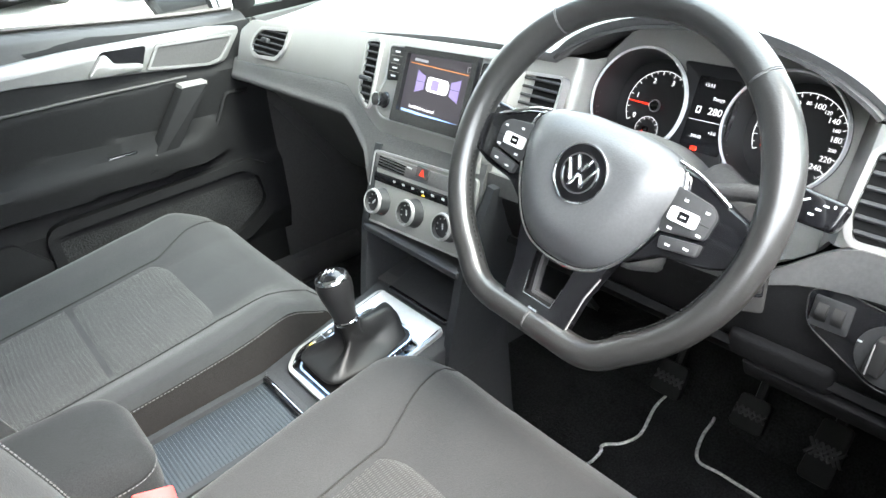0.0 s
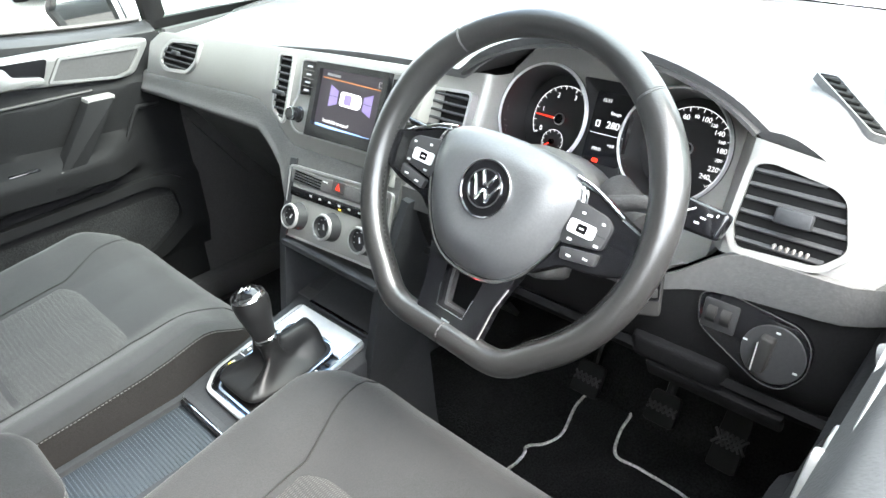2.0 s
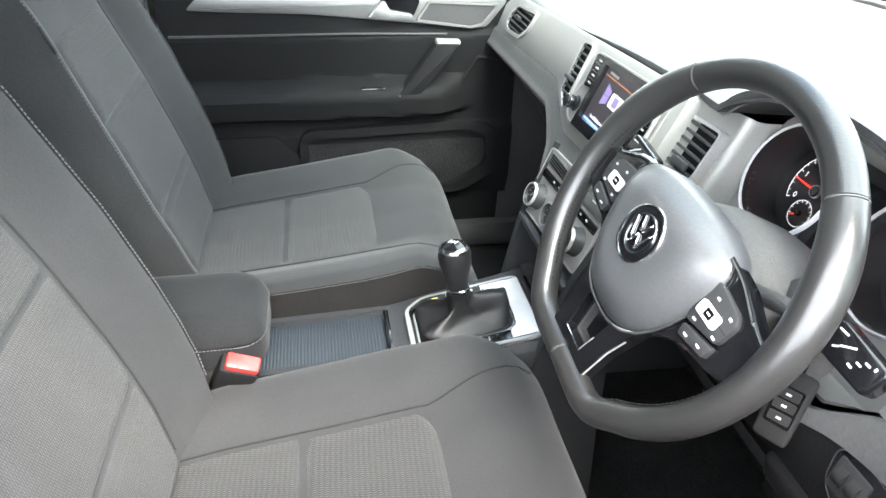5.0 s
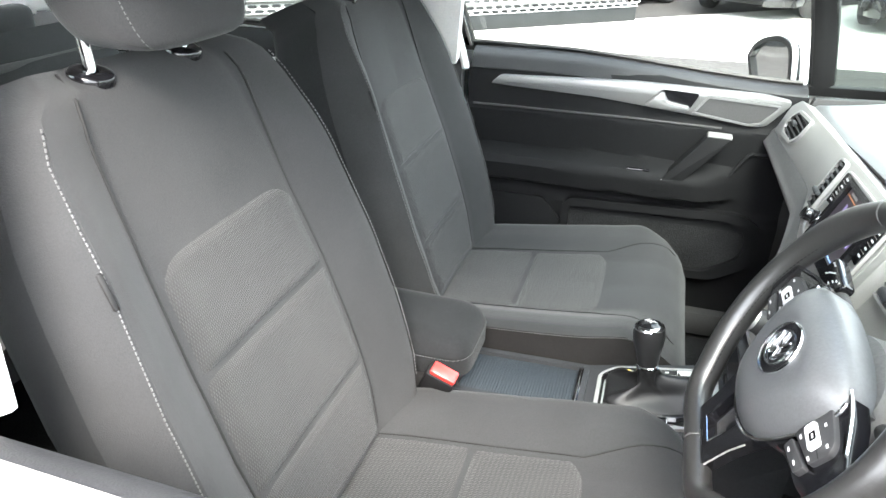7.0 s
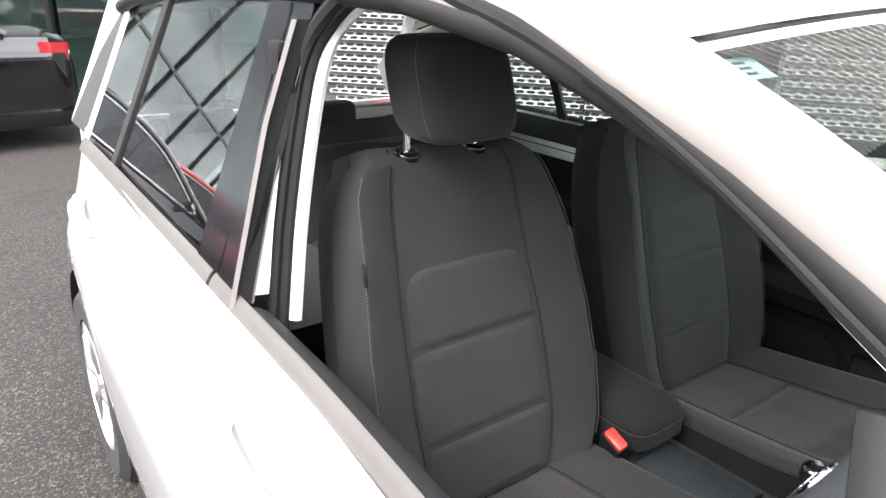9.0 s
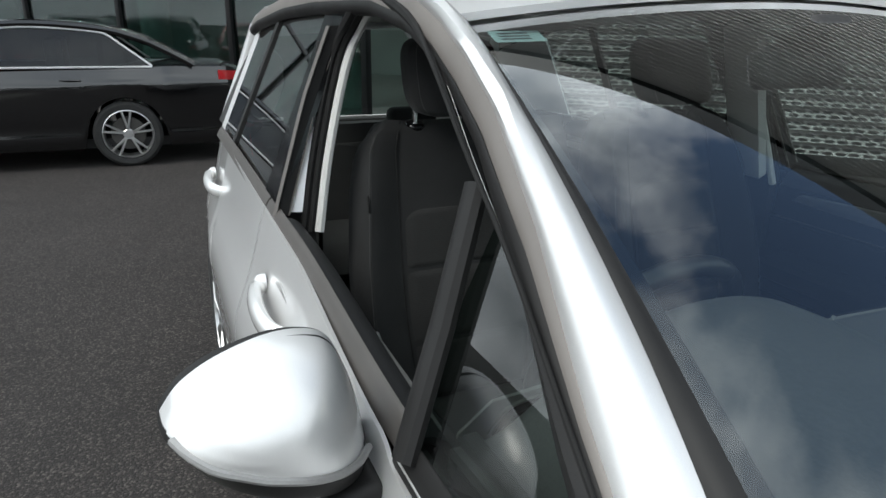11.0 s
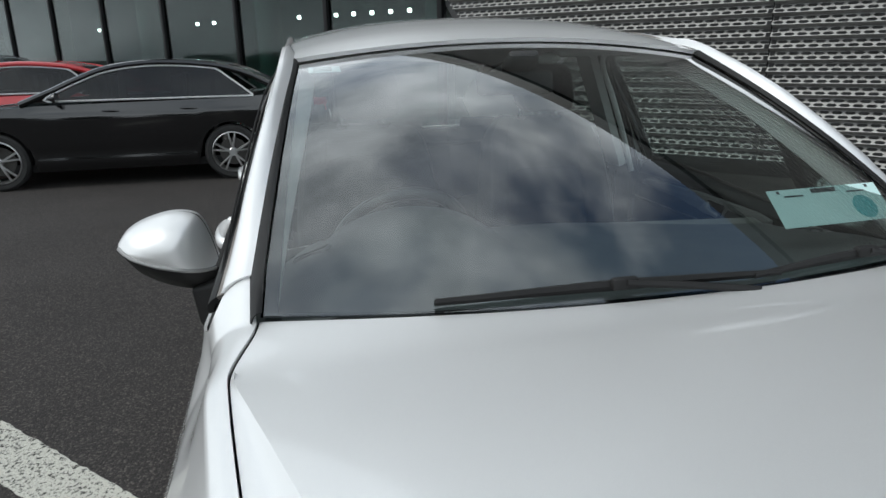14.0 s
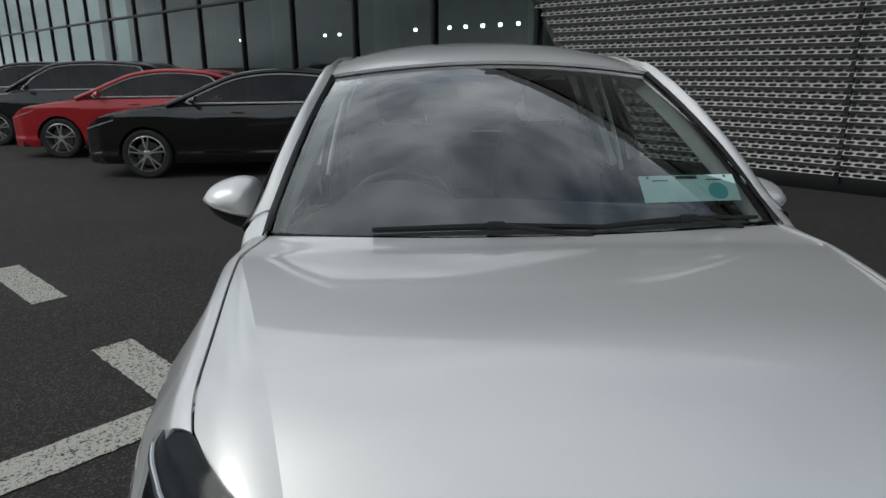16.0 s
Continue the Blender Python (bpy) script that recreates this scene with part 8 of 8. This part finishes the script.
for sg in (-1, 1):
    part("rear_door_lining", surface(lambda u, v, s=sg: (lerp(-2.85, -1.78, u), s * float(np.interp(lerp(0.32, 1.05, v), [0.3, 0.70, 0.72, 0.78, 0.80, 0.93, 0.96, 1.0, 1.03, 1.05], [0.73, 0.72, 0.66, 0.655, 0.71, 0.715, 0.705, 0.72, 0.75, 0.79])), lerp(0.32, 1.05, v)), 14, 60, 0.012 * sg), M_DOOR, car, "dark rear door lining")
    part("rear_trim_band", surface(lambda u, v, s=sg: (lerp(-2.78, -1.85, u), s * lerp(0.700, 0.712, v), lerp(0.935, 0.985, v)), 10, 4, 0.012 * sg), M_SATIN, car)
    part("rear_side_lining", surface(lambda u, v, s=sg: (lerp(-3.40, -2.83, u), s * 0.70, lerp(0.30, 1.07, v)), 6, 8, 0.012 * sg), M_LOWER, car)

    # inner pillars: pale above the belt, dark below
    def bp(u, v, s=sg):
        z = lerp(1.03, 1.47, v)
        x = lerp(-1.655, -1.775, u) + 0.20 * (z - 1.03)
        return (x, s * (glass_y(z) - 0.112), z)
    if sg > 0:
        part("pillar_trim", surface(bp, 6, 14, 0.03 * sg), M_LINING, car, "pale centre pillar trim")
    else:
        part("pillar_trim", surface(lambda u, v: (lerp(-1.700, -1.80, u) - 0.06 * v, -(0.690 - 0.10 * v), lerp(1.0, 1.44, v)), 4, 12, 0.02), M_LOWER, car, "dark centre pillar trim")
    part("pillar_foot", surface(lambda u, v, s=sg: (lerp(-1.655, -1.80, u), s * lerp(0.735, 0.748, v), lerp(0.30, 1.03, v)), 6, 8, 0.03 * sg), M_LOWER, car, "dark lower pillar trim")
    # layers of the door opening behind the seat, from the cabin outwards
    def opening(dx, dy, top):
        return spline([(-1.642 + dx, sg * (0.712 + dy), 1.00), (-1.672 + dx, sg * (0.680 + dy), 1.15), (-1.700 + dx, sg * (0.640 + dy), 1.295), (-1.716 + dx, sg * (0.606 + dy), 1.395), (-1.690 + dx * 0.8, sg * (0.588 + dy * 0.8), 1.440 + top * 0.6), (-1.600 + dx * 0.4, sg * (0.588 + dy * 0.6), 1.472 + top), (-1.480, sg * (0.594 + dy * 0.5), 1.474 + top), (-1.345, sg * (0.607 + dy * 0.5), 1.456 + top), (-1.189, sg * (0.632 + dy * 0.5), 1.421 + top), (-1.0, sg * (0.676 + dy * 0.5), 1.362 + top), (-0.86, sg * (0.706 + dy * 0.4), 1.298 + top), (-0.70, sg * (0.735 + dy * 0.3), 1.222 + top), (-0.55, sg * (0.765 + dy * 0.2), 1.138 + top), (-0.42, sg * (0.785 + dy * 0.2), 1.058 + top)], 6)
    part("opening_trim", tube(opening(0, 0, 0.014), lambda s: 0.0110 - 0.0106 * smooth((s - 0.34) / 0.14), 8, up=(0, 1, 0)), M_LINING, car, "pale trim strip round the door opening")
    for dx, dy, top in ((-0.004, 0.019, 0.022), (-0.008, 0.034, 0.030)):
        part("door_seal", tube(opening(dx, dy, top), lambda s: 0.0085 + 0.0050 * smooth((s - 0.22) / 0.08) - 0.0110 * smooth((s - 0.50) / 0.20), 8, up=(0, 1, 0)), M_RUBBER, car, "black rubber door seal")

    def upright(a, b, top_b, dx):
        """A strip of the door's rear upright between two depths, from the sill to the roof."""
        def fn(u, v):
            z = lerp(1.045, 1.45, u)
            x = float(np.interp(z, [1.02, 1.06, 1.30, 1.433, 1.45], [-1.636, -1.645, -1.700, -1.725, -1.728]))
            y = float(np.interp(z, [1.02, 1.06, 1.30, 1.433, 1.45], [0.820, 0.808, 0.721, 0.661, 0.653]))
            return (x + lerp(dx[0], dx[1], v), sg * (y - lerp(a, lerp(b, top_b, u), v)), z)
        return surface(fn if sg > 0 else (lambda u, v: fn(1 - u, v)), 14, 5, 0.006)
    part("window_frame", upright(-0.003, 0.004, 0.004, (0.0, 0.003)), M_GREYTRIM, car, "satin grey window frame edge")
    part("window_channel", upright(0.004, 0.033, 0.030, (-0.004, -0.004)), M_RUBBER, car, "black felt window channel")
    part("window_frame", upright(0.033, 0.036, 0.034, (-0.002, -0.002)), M_GREYTRIM, car, "satin grey window frame edge")
    part("pillar_jamb", upright(0.036, 0.068, 0.038, (-0.030, -0.022)), M_SILVER, car, "silver painted door jamb")
    belt_ = tube([(-1.80, sg * 0.66, 1.40), (-1.80, sg * 0.67, 1.10), (-1.80, sg * 0.68, 0.70), (-1.78, sg * 0.69, 0.38)], 0.024, 8, up=(0, 1, 0), flat=0.06)
    part("belt_webbing", belt_, M_RUBBER, car, "black seat belt webbing")
    part("belt_guide", box(0.05, 0.02, 0.03, 0.006, 2, Matrix.Translation((-1.80, sg * 0.650, 1.40))), M_RUBBER, car)
    # inner windscreen pillar
    def ap(u, v, s=sg):
        a = ws_point(0.0 if s < 0 else 1.0, 0.02 + 0.96 * u)
        x = lerp(-0.42, -1.20, u)
        b = Vector((x, s * (glass_y(window_top(x)) - 0.030), window_top(x) + 0.022))
        return a.lerp(b, v) + Vector((-0.02, -s * 0.040 * math.sin(v * math.pi), -0.03 * math.sin(v * math.pi) - 0.01))
    part("pillar_trim", surface(ap, 26, 8, 0.004), M_LINING, car, "pale windscreen pillar trim")
    part("rear_pillar_trim", surface(lambda u, v, s=sg: (lerp(-3.06, -3.36, u) + 0.14 * v * u, s * (glass_y(lerp(1.04, 1.44, v)) - 0.04), lerp(1.04, 1.44, v)), 6, 8, 0.02 * sg), M_LOWER, car, "dark rear pillar trim")


def lining(u, v):
    x, y, z = roof_fn(u, v)
    return (x - 0.02, y * 0.985, z - 0.030)


part("headlining", surface(lambda u, v: lining(lerp(0.075, 0.98, u), 1 - v), 30, 20), M_LINING, car, "pale cloth headlining")
for sg in (-1, 1):
    part("sun_visor", box(0.16, 0.34, 0.016, 0.006, 2, Matrix.Translation((-1.20, sg * 0.33, 1.485)) @ Euler((0, radians(14), 0)).to_matrix().to_4x4()), M_LINING, car, "pale folded sun visor")
im = thing("interior_mirror", "black interior mirror hanging behind the windscreen", "mirror", at=(-1.0, 0, 1.48))
part("mirror_body", box(0.035, 0.235, 0.066, 0.014, 3, Matrix.Translation((-1.030, -0.01, 1.392)) @ Euler((0, radians(-14), radians(8))).to_matrix().to_4x4()), M_LOWER, im)
part("mirror_face", box(0.002, 0.215, 0.050, 0.0, 1, Matrix.Translation((-1.050, -0.012, 1.388)) @ Euler((0, radians(-14), radians(8))).to_matrix().to_4x4()), M_MIRROR, im)
part("sensor_pod", box(0.09, 0.09, 0.034, 0.014, 3, Matrix.Translation((-1.020, 0.0, 1.448)) @ Euler((0, radians(-28), 0)).to_matrix().to_4x4()), M_LOWER, im)

# papers in the windscreen
pap = thing("windscreen_permit", "pale green paper permit with a round teal stamp on the glass", "paper permit", at=(-0.42, 0.56, 1.10))
PM = basis(ws_point(0.868, 0.185) + Vector((-0.010, 0, -0.016)), (-0.05, 1, 0.0), (-0.42, 0.0, 0.40))
part("sheet", box(0.300, 0.098, 0.0006, m=PM), M_PAPER, pap)
part("stamp", lathe([(0, 0.0008), (0.030, 0.0008), (0.031, 0.0)], 32, PM @ Matrix.Translation((0.088, -0.012, 0))), M_TEAL, pap, "round teal stamp")
for x, y, w, h in ((0.0, 0.040, 0.068, 0.012), (-0.085, 0.030, 0.05, 0.004), (0.085, 0.030, 0.05, 0.004), (-0.122, 0.042, 0.008, 0.008), (0.122, 0.042, 0.008, 0.008)):
    part("printed_bar", box(w, h, 0.0004, m=PM @ Matrix.Translation((x, y, 0.0007))), M_INK, pap)
SM = basis(ws_point(0.045, 0.945) + Vector((-0.006, 0, -0.008)), (-0.03, 1, 0.03), (-0.80, 0, 0.40))
stk = thing("windscreen_sticker", "small pale service sticker inside the windscreen corner", "sticker", at=tuple(ws_point(0.045, 0.945)))
part("sticker_sheet", box(0.085, 0.032, 0.0005, m=SM @ Matrix.Translation((0.02, 0, 0))), M_PAPER, stk)
for k in range(3):
    part("printed_bar", box(0.05, 0.0035, 0.0004, m=SM @ Matrix.Translation((0.015, 0.008 - 0.008 * k, 0.0006))), M_INK, stk)

# ---------------------------------------------------------------- other parked cars
def parked_car(name, label, paint, at, heading, size=1.0, kind="saloon", group="parked cars"):
    """A car built nose along +x, then set down at its ground point and turned."""
    c = thing(name, label, "car", group=group)
    wb = 1.415
    belt_z = 1.09 if kind == "saloon" else 1.16
    tail = -0.34 if kind == "saloon" else 0.0
    X = [-2.42 + tail, -2.36 + tail, -2.20 + tail, -1.75 + tail * 0.4, -1.30, 0.62, 0.90, 1.60, 2.10, 2.36, 2.44]
    if kind == "saloon":
        T = [0.75, 1.06, 1.115, 1.125, 1.10, 1.075, 1.068, 1.005, 0.925, 0.76, 0.45]
    else:
        T = [0.75, 1.12, 1.17, 1.175, 1.17, 1.15, 1.13, 1.06, 0.96, 0.78, 0.45]
    Wd = [0.55, 0.70, 0.83, 0.905, 0.915, 0.915, 0.91, 0.88, 0.80, 0.62, 0.45]
    ztop = lambda x: float(np.interp(x, X, T))
    wid = lambda x: float(np.interp(x, X, Wd))

    def lowz(x):
        z = 0.22
        for a in (-wb, wb):
            d = 0.405 ** 2 - (x - a) ** 2
            if d > 0:
                z = max(z, 0.365 + math.sqrt(d))
        return z

    def side(x, z):
        return wid(x) * float(np.interp(z, [0.2, 0.34, 0.40, 0.58, 0.78, 0.925, 0.945, 1.02, 1.12, 1.20], [0.94, 0.985, 0.965, 0.985, 0.995, 1.0, 0.985, 0.955, 0.915, 0.875]))

    def put(nm, bmx, mat, parent=c, lab=""):
        return part(nm, bmx, mat, parent, lab)

    for sg in (-1, 1):
        def fl(u, v, sg=sg):
            x = lerp(X[0], 2.44, u)
            zt = ztop(x) - 0.03
            z = lerp(zt, min(zt - 0.02, lowz(x)), v)
            return (x, sg * side(x, z), z)
        put("body_side", surface(fl if sg < 0 else (lambda u, v, f=fl: f(1 - u, v)), 110, 16, 0.006), paint)
    put("deck", surface(lambda u, v: (lerp(X[0], 2.44, u), lerp(-1, 1, v) * side(lerp(X[0], 2.44, u), ztop(lerp(X[0], 2.44, u)) - 0.03), ztop(lerp(X[0], 2.44, u)) - 0.03 + 0.03 * (1 - abs(2 * v - 1) ** 6) + 0.02 * (1 - (2 * v - 1) ** 2)), 70, 20), paint)
    # greenhouse
    sal = kind == "saloon"
    xr0, xr1, xf1, xf0 = (-2.20, -1.42, 0.14, 1.08) if sal else (-2.36, -1.98, 0.25, 1.12)
    PROF = [(-2.20, 1.115), (-1.90, 1.285), (-1.64, 1.405), (-1.23, 1.51), (-0.55, 1.555), (0.02, 1.495), (0.40, 1.36), (0.68, 1.235), (1.08, 1.07)] if sal else [(-2.36, 1.16), (-2.26, 1.36), (-2.02, 1.60), (-1.40, 1.70), (-0.55, 1.73), (0.10, 1.68), (0.45, 1.53), (0.75, 1.36), (1.12, 1.14)]
    HOUSE = spline([(x, 0, z) for x, z in PROF], 8)

    def house(x):
        """Roof height over x."""
        return float(np.interp(x, [p.x for p in HOUSE], [p.z for p in HOUSE]))

    def glass_top(x):
        tip = -1.72 if sal else -2.02
        return max(belt_z + 0.006, min(house(x) - 0.055, belt_z + 0.03 + (x - tip) * (0.78 if sal else 1.2), belt_z + 0.02 + (0.78 - x) * 1.0))

    def gy(z):
        return 0.845 - 0.42 * (z - belt_z)

    def shell(u, v, x0, x1, lift=0.0):
        x = lerp(x0, x1, u)
        a = 2 * v - 1
        z = house(x)
        yy = gy(z)
        return (x, a * yy, z + lift + 0.03 * (1 - a * a) * smooth((z - belt_z) / 0.2) - 0.02 * abs(a) ** 6)
    put("roof", surface(lambda u, v: shell(u, v, xr1 - 0.02, xf1 + 0.02, 0.004), 20, 16, 0.01), paint)
    put("windscreen", surface(lambda u, v: shell(u, v, xf1, xf0), 12, 14), M_TINT)
    put("rear_window", surface(lambda u, v: shell(u, v, xr0, xr1), 12, 14), M_TINT)
    put("cabin_floor", box(2.6, 1.5, 0.05, 0, 1, Matrix.Translation((-0.4, 0, belt_z - 0.3))), M_LOWER)
    for sg in (-1, 1):
        for x in (-0.75, 0.25):
            put("seat_back", box(0.14, 0.5, 0.62, 0.05, 2, Matrix.Translation((x, sg * 0.36, belt_z - 0.02))), M_LOWER)

        def pane(xa, xb, sg=sg):
            return surface(lambda u, v: (lerp(xa, xb, u), sg * gy(lerp(belt_z, glass_top(lerp(xa, xb, u)), v)), lerp(belt_z, glass_top(lerp(xa, xb, u)), v)), 16, 6)
        cuts = (-1.74, -1.24, -0.14, 0.78) if sal else (-2.04, -1.20, -0.14, 0.78)
        for xa, xb in zip(cuts, cuts[1:]):
            put("side_window", pane(xa + 0.02, xb - 0.02), M_TINT)
        # pillars
        for xa, xb, mt in ((cuts[1] - 0.03, cuts[1] + 0.03, M_PIANO), (cuts[2] - 0.05, cuts[2] + 0.05, M_PIANO)):
            put("door_pillar", surface(lambda u, v, xa=xa, xb=xb, s=sg: (lerp(xa, xb, u), s * (gy(lerp(belt_z, glass_top(lerp(xa, xb, u)) + 0.01, v)) + 0.004), lerp(belt_z, glass_top(lerp(xa, xb, u)) + 0.01, v)), 3, 6, 0.004), mt)
        rail = [(x, sg * (gy(house(x) - 0.02) + 0.004), house(x) - 0.018) for x in np.linspace(xr0 + 0.02, xf0 - 0.02, 40)]
        put("roof_rail", tube(rail, 0.042, 8, up=(0, 1, 0)), paint)
        crm = [(x, sg * (gy(glass_top(x)) + 0.012), glass_top(x)) for x in np.linspace(cuts[0], cuts[3], 40)] + [(x, sg * (gy(belt_z) + 0.012), belt_z + 0.002) for x in np.linspace(cuts[3] - 0.05, cuts[0], 16)]
        put("window_trim", tube(crm, 0.013, 6, closed=True, up=(0, 1, 0)), M_BRIGHT, c, "bright chrome window trim")
        for xh in (0.02, -0.92):
            put("door_handle", tube([(xh - 0.10, sg * (side(xh, 0.965) + 0.002), 0.955), (xh - 0.05, sg * (side(xh, 0.965) + 0.03), 0.962), (xh + 0.05, sg * (side(xh, 0.965) + 0.03), 0.965), (xh + 0.10, sg * (side(xh, 0.965) + 0.002), 0.966)], 0.012, 8), paint)
        for xg in (0.86, -0.13, -1.10):
            put("door_gap", tube([(xg, sg * (side(xg, z) + 0.0), z) for z in np.linspace(0.30 if xg > -1 else 0.62, belt_z - 0.03, 10)], 0.004, 4, up=(0, 1, 0)), M_TRIM)
        put("crease", tube([(x, sg * (side(x, 0.40) - 0.004), 0.375 + 0.012 * math.sin(x)) for x in np.linspace(-0.95, 0.95, 20)], 0.012, 6, up=(0, 1, 0)), paint)
        mm = put("wing_mirror", blob([(0.09 * math.cos(a), 0.065 * math.sin(a)) for a in np.linspace(0, 2 * math.pi, 20, endpoint=False)], lambda s: 0.08 * math.sin(s * math.pi / 2) + 0.02, 0.0, 6, basis((0.60, sg * (gy(belt_z) + 0.12), belt_z + 0.05), (0, 1, 0), (0, 0, 1))), paint)
        put("mirror_foot", tube([(0.64, sg * (gy(belt_z) - 0.01), belt_z + 0.0), (0.63, sg * (gy(belt_z) + 0.09), belt_z + 0.03)], 0.02, 8), M_TRIM, mm)
        put("headlight", surface(lambda u, v, s=sg: (lerp(1.86, 2.33, u), s * (side(lerp(1.86, 2.33, u), 0.80) + 0.012 - 0.04 * v), lerp(0.87, 0.74, u) - 0.12 * v * (1 - 0.3 * u)), 10, 5, 0.02 * sg), M_BRIGHT, c, "clear headlight")
        put("tail_light", surface(lambda u, v, s=sg: (lerp(-2.10 + tail, -2.385 + tail, u), s * (side(lerp(-2.10 + tail, -2.385 + tail, u), 0.95) + 0.012), lerp(1.05, 1.03, u) - 0.17 * v), 10, 5, 0.02 * -sg), M_TAIL, c, "red tail light")
        for x in (-wb, wb):
            wh = wheel(c, "wheel", x, sg * 0.895, 0.365, sg, 5, 0.74)
            put("wheel_well", surface(lambda u, v, x=x, s=sg: (x + 0.40 * math.cos(u * math.pi), s * lerp(0.62, 0.90, v), 0.365 + 0.40 * math.sin(u * math.pi)), 18, 2), M_TRIM)
    put("grille", prism(rounded([(-0.42, -0.20), (0.42, -0.20), (0.50, 0.10), (0.40, 0.18), (-0.40, 0.18), (-0.50, 0.10)], 0.04), 0, 0.03, 0.01, 2, basis((2.41, 0, 0.56), (0, 1, 0), (-0.25, 0, 1))), M_PIANO)
    for k in range(5):
        put("grille_bar", box(0.86, 0.012, 0.012, 0.003, 1, basis((2.435 - 0.012 * k, 0, 0.46 + 0.055 * k), (0, 1, 0), (-0.25, 0, 1)) @ Matrix.Translation((0, 0, 0.012))), M_CHROME)
    put("front_plate", box(0.50, 0.11, 0.012, 0.003, 1, basis((2.46, 0, 0.40), (0, 1, 0), (0, 0, 1))), M_PRINT, c, "blank number plate")
    put("rear_plate", box(0.50, 0.11, 0.012, 0.003, 1, basis((-2.44 + tail, 0, 0.76), (0, -1, 0), (0, 0, 1))), M_PRINT, c, "blank number plate")
    put("underbody", box(4.3, 1.55, 0.10, 0, 1, Matrix.Translation((0, 0, 0.26))), M_TRIM)
    m = Matrix.Translation(at) @ Euler((0, 0, heading)).to_matrix().to_4x4()
    c.matrix_basis = m @ Matrix.Diagonal((size, size, size, 1))
    return c


# nose along -y: the hubs of the black saloon lie on x = -8.0
S = 0.925
parked_car("saloon_car", "black saloon car with chrome window trim and five-spoke alloys", M_BLACKCAR, (-7.85 - 0.895 * S, -2.593, 0), radians(-90), S)
parked_car("saloon_car", "bright red saloon car parked beside the showroom", M_REDCAR, (-10.15 - 0.90 * S, -6.17 + 1.42 * S, 0), radians(-90), S)
parked_car("estate_car", "dark blue tall estate car parked beside the showroom", M_NAVYCAR, (-12.3 - 0.90 * S, -8.45 + 1.42 * S, 0), radians(-90), S, "suv")
parked_car("estate_car", "black tall estate car parked by the glass front", M_BLACKCAR, (-14.5 - 0.90 * S, -10.6 + 1.42 * S, 0), radians(-90), S, "suv")
for k, (kind_, lab) in enumerate((("suv", "black tall estate car facing the yard"), ("saloon", "black saloon car with a bright grille facing the yard"), ("suv", "dark tall estate car standing across the yard"))):
    p = Vector((-0.35, 9.2, 0)) + Vector((0.90, -0.44, 0)) * (k - 1) * 2.15
    h_ = math.atan2(-0.90, -0.44)
    parked_car("estate_car" if kind_ == "suv" else "saloon_car", lab, M_BLACKCAR, p + Vector((0.44, 0.90, 0)) * 2.46 * 0.9, h_, 0.9, kind_, "cars across the yard")

# ---------------------------------------------------------------- belt of trees beyond the yard, mirrored in glass and paint
rt = random.Random(11)
verts, faces = [], []
for k in range(64):
    ang = radians(-75 + 150 * k / 63)
    base = Vector((62 * math.cos(ang), 62 * math.sin(ang), 0)) + Vector((rt.uniform(-3, 3), rt.uniform(-3, 3), 0))
    hgt = rt.uniform(8.0, 13.5)
    for j in range(260):
        a, r = rt.uniform(0, 2 * math.pi), rt.random() ** 0.6
        zz = rt.uniform(0.3, hgt)
        wid_ = 2.6 * math.sin(min(1.0, zz / hgt * 0.8 + 0.22) * math.pi) ** 0.7
        c = base + Vector((math.cos(a) * r * wid_, math.sin(a) * r * wid_, zz))
        u_ = Vector((rt.uniform(-1, 1), rt.uniform(-1, 1), rt.uniform(-1, 1))).normalized()
        w_ = u_.cross(Vector((rt.uniform(-1, 1), rt.uniform(-1, 1), rt.uniform(-1, 1)))).normalized()
        s_ = rt.uniform(0.35, 0.85)
        i0 = len(verts)
        verts += [c - u_ * s_, c + w_ * s_ * 0.6, c + u_ * s_, c - w_ * s_ * 0.6]
        faces.append((i0, i0 + 1, i0 + 2, i0 + 3))
me_t = bpy.data.meshes.new("tree_belt")
me_t.from_pydata([tuple(v) for v in verts], [], faces)
me_t.materials.append(material("far_foliage", (0.055, 0.060, 0.038), 0.9, grain=0.3, grain_size=0.5, stain=0.2, stain_size=3.0))
tagged(new("tree_belt", me_t), "far belt of dull green trees beyond the yard", "trees", kind="stuff")
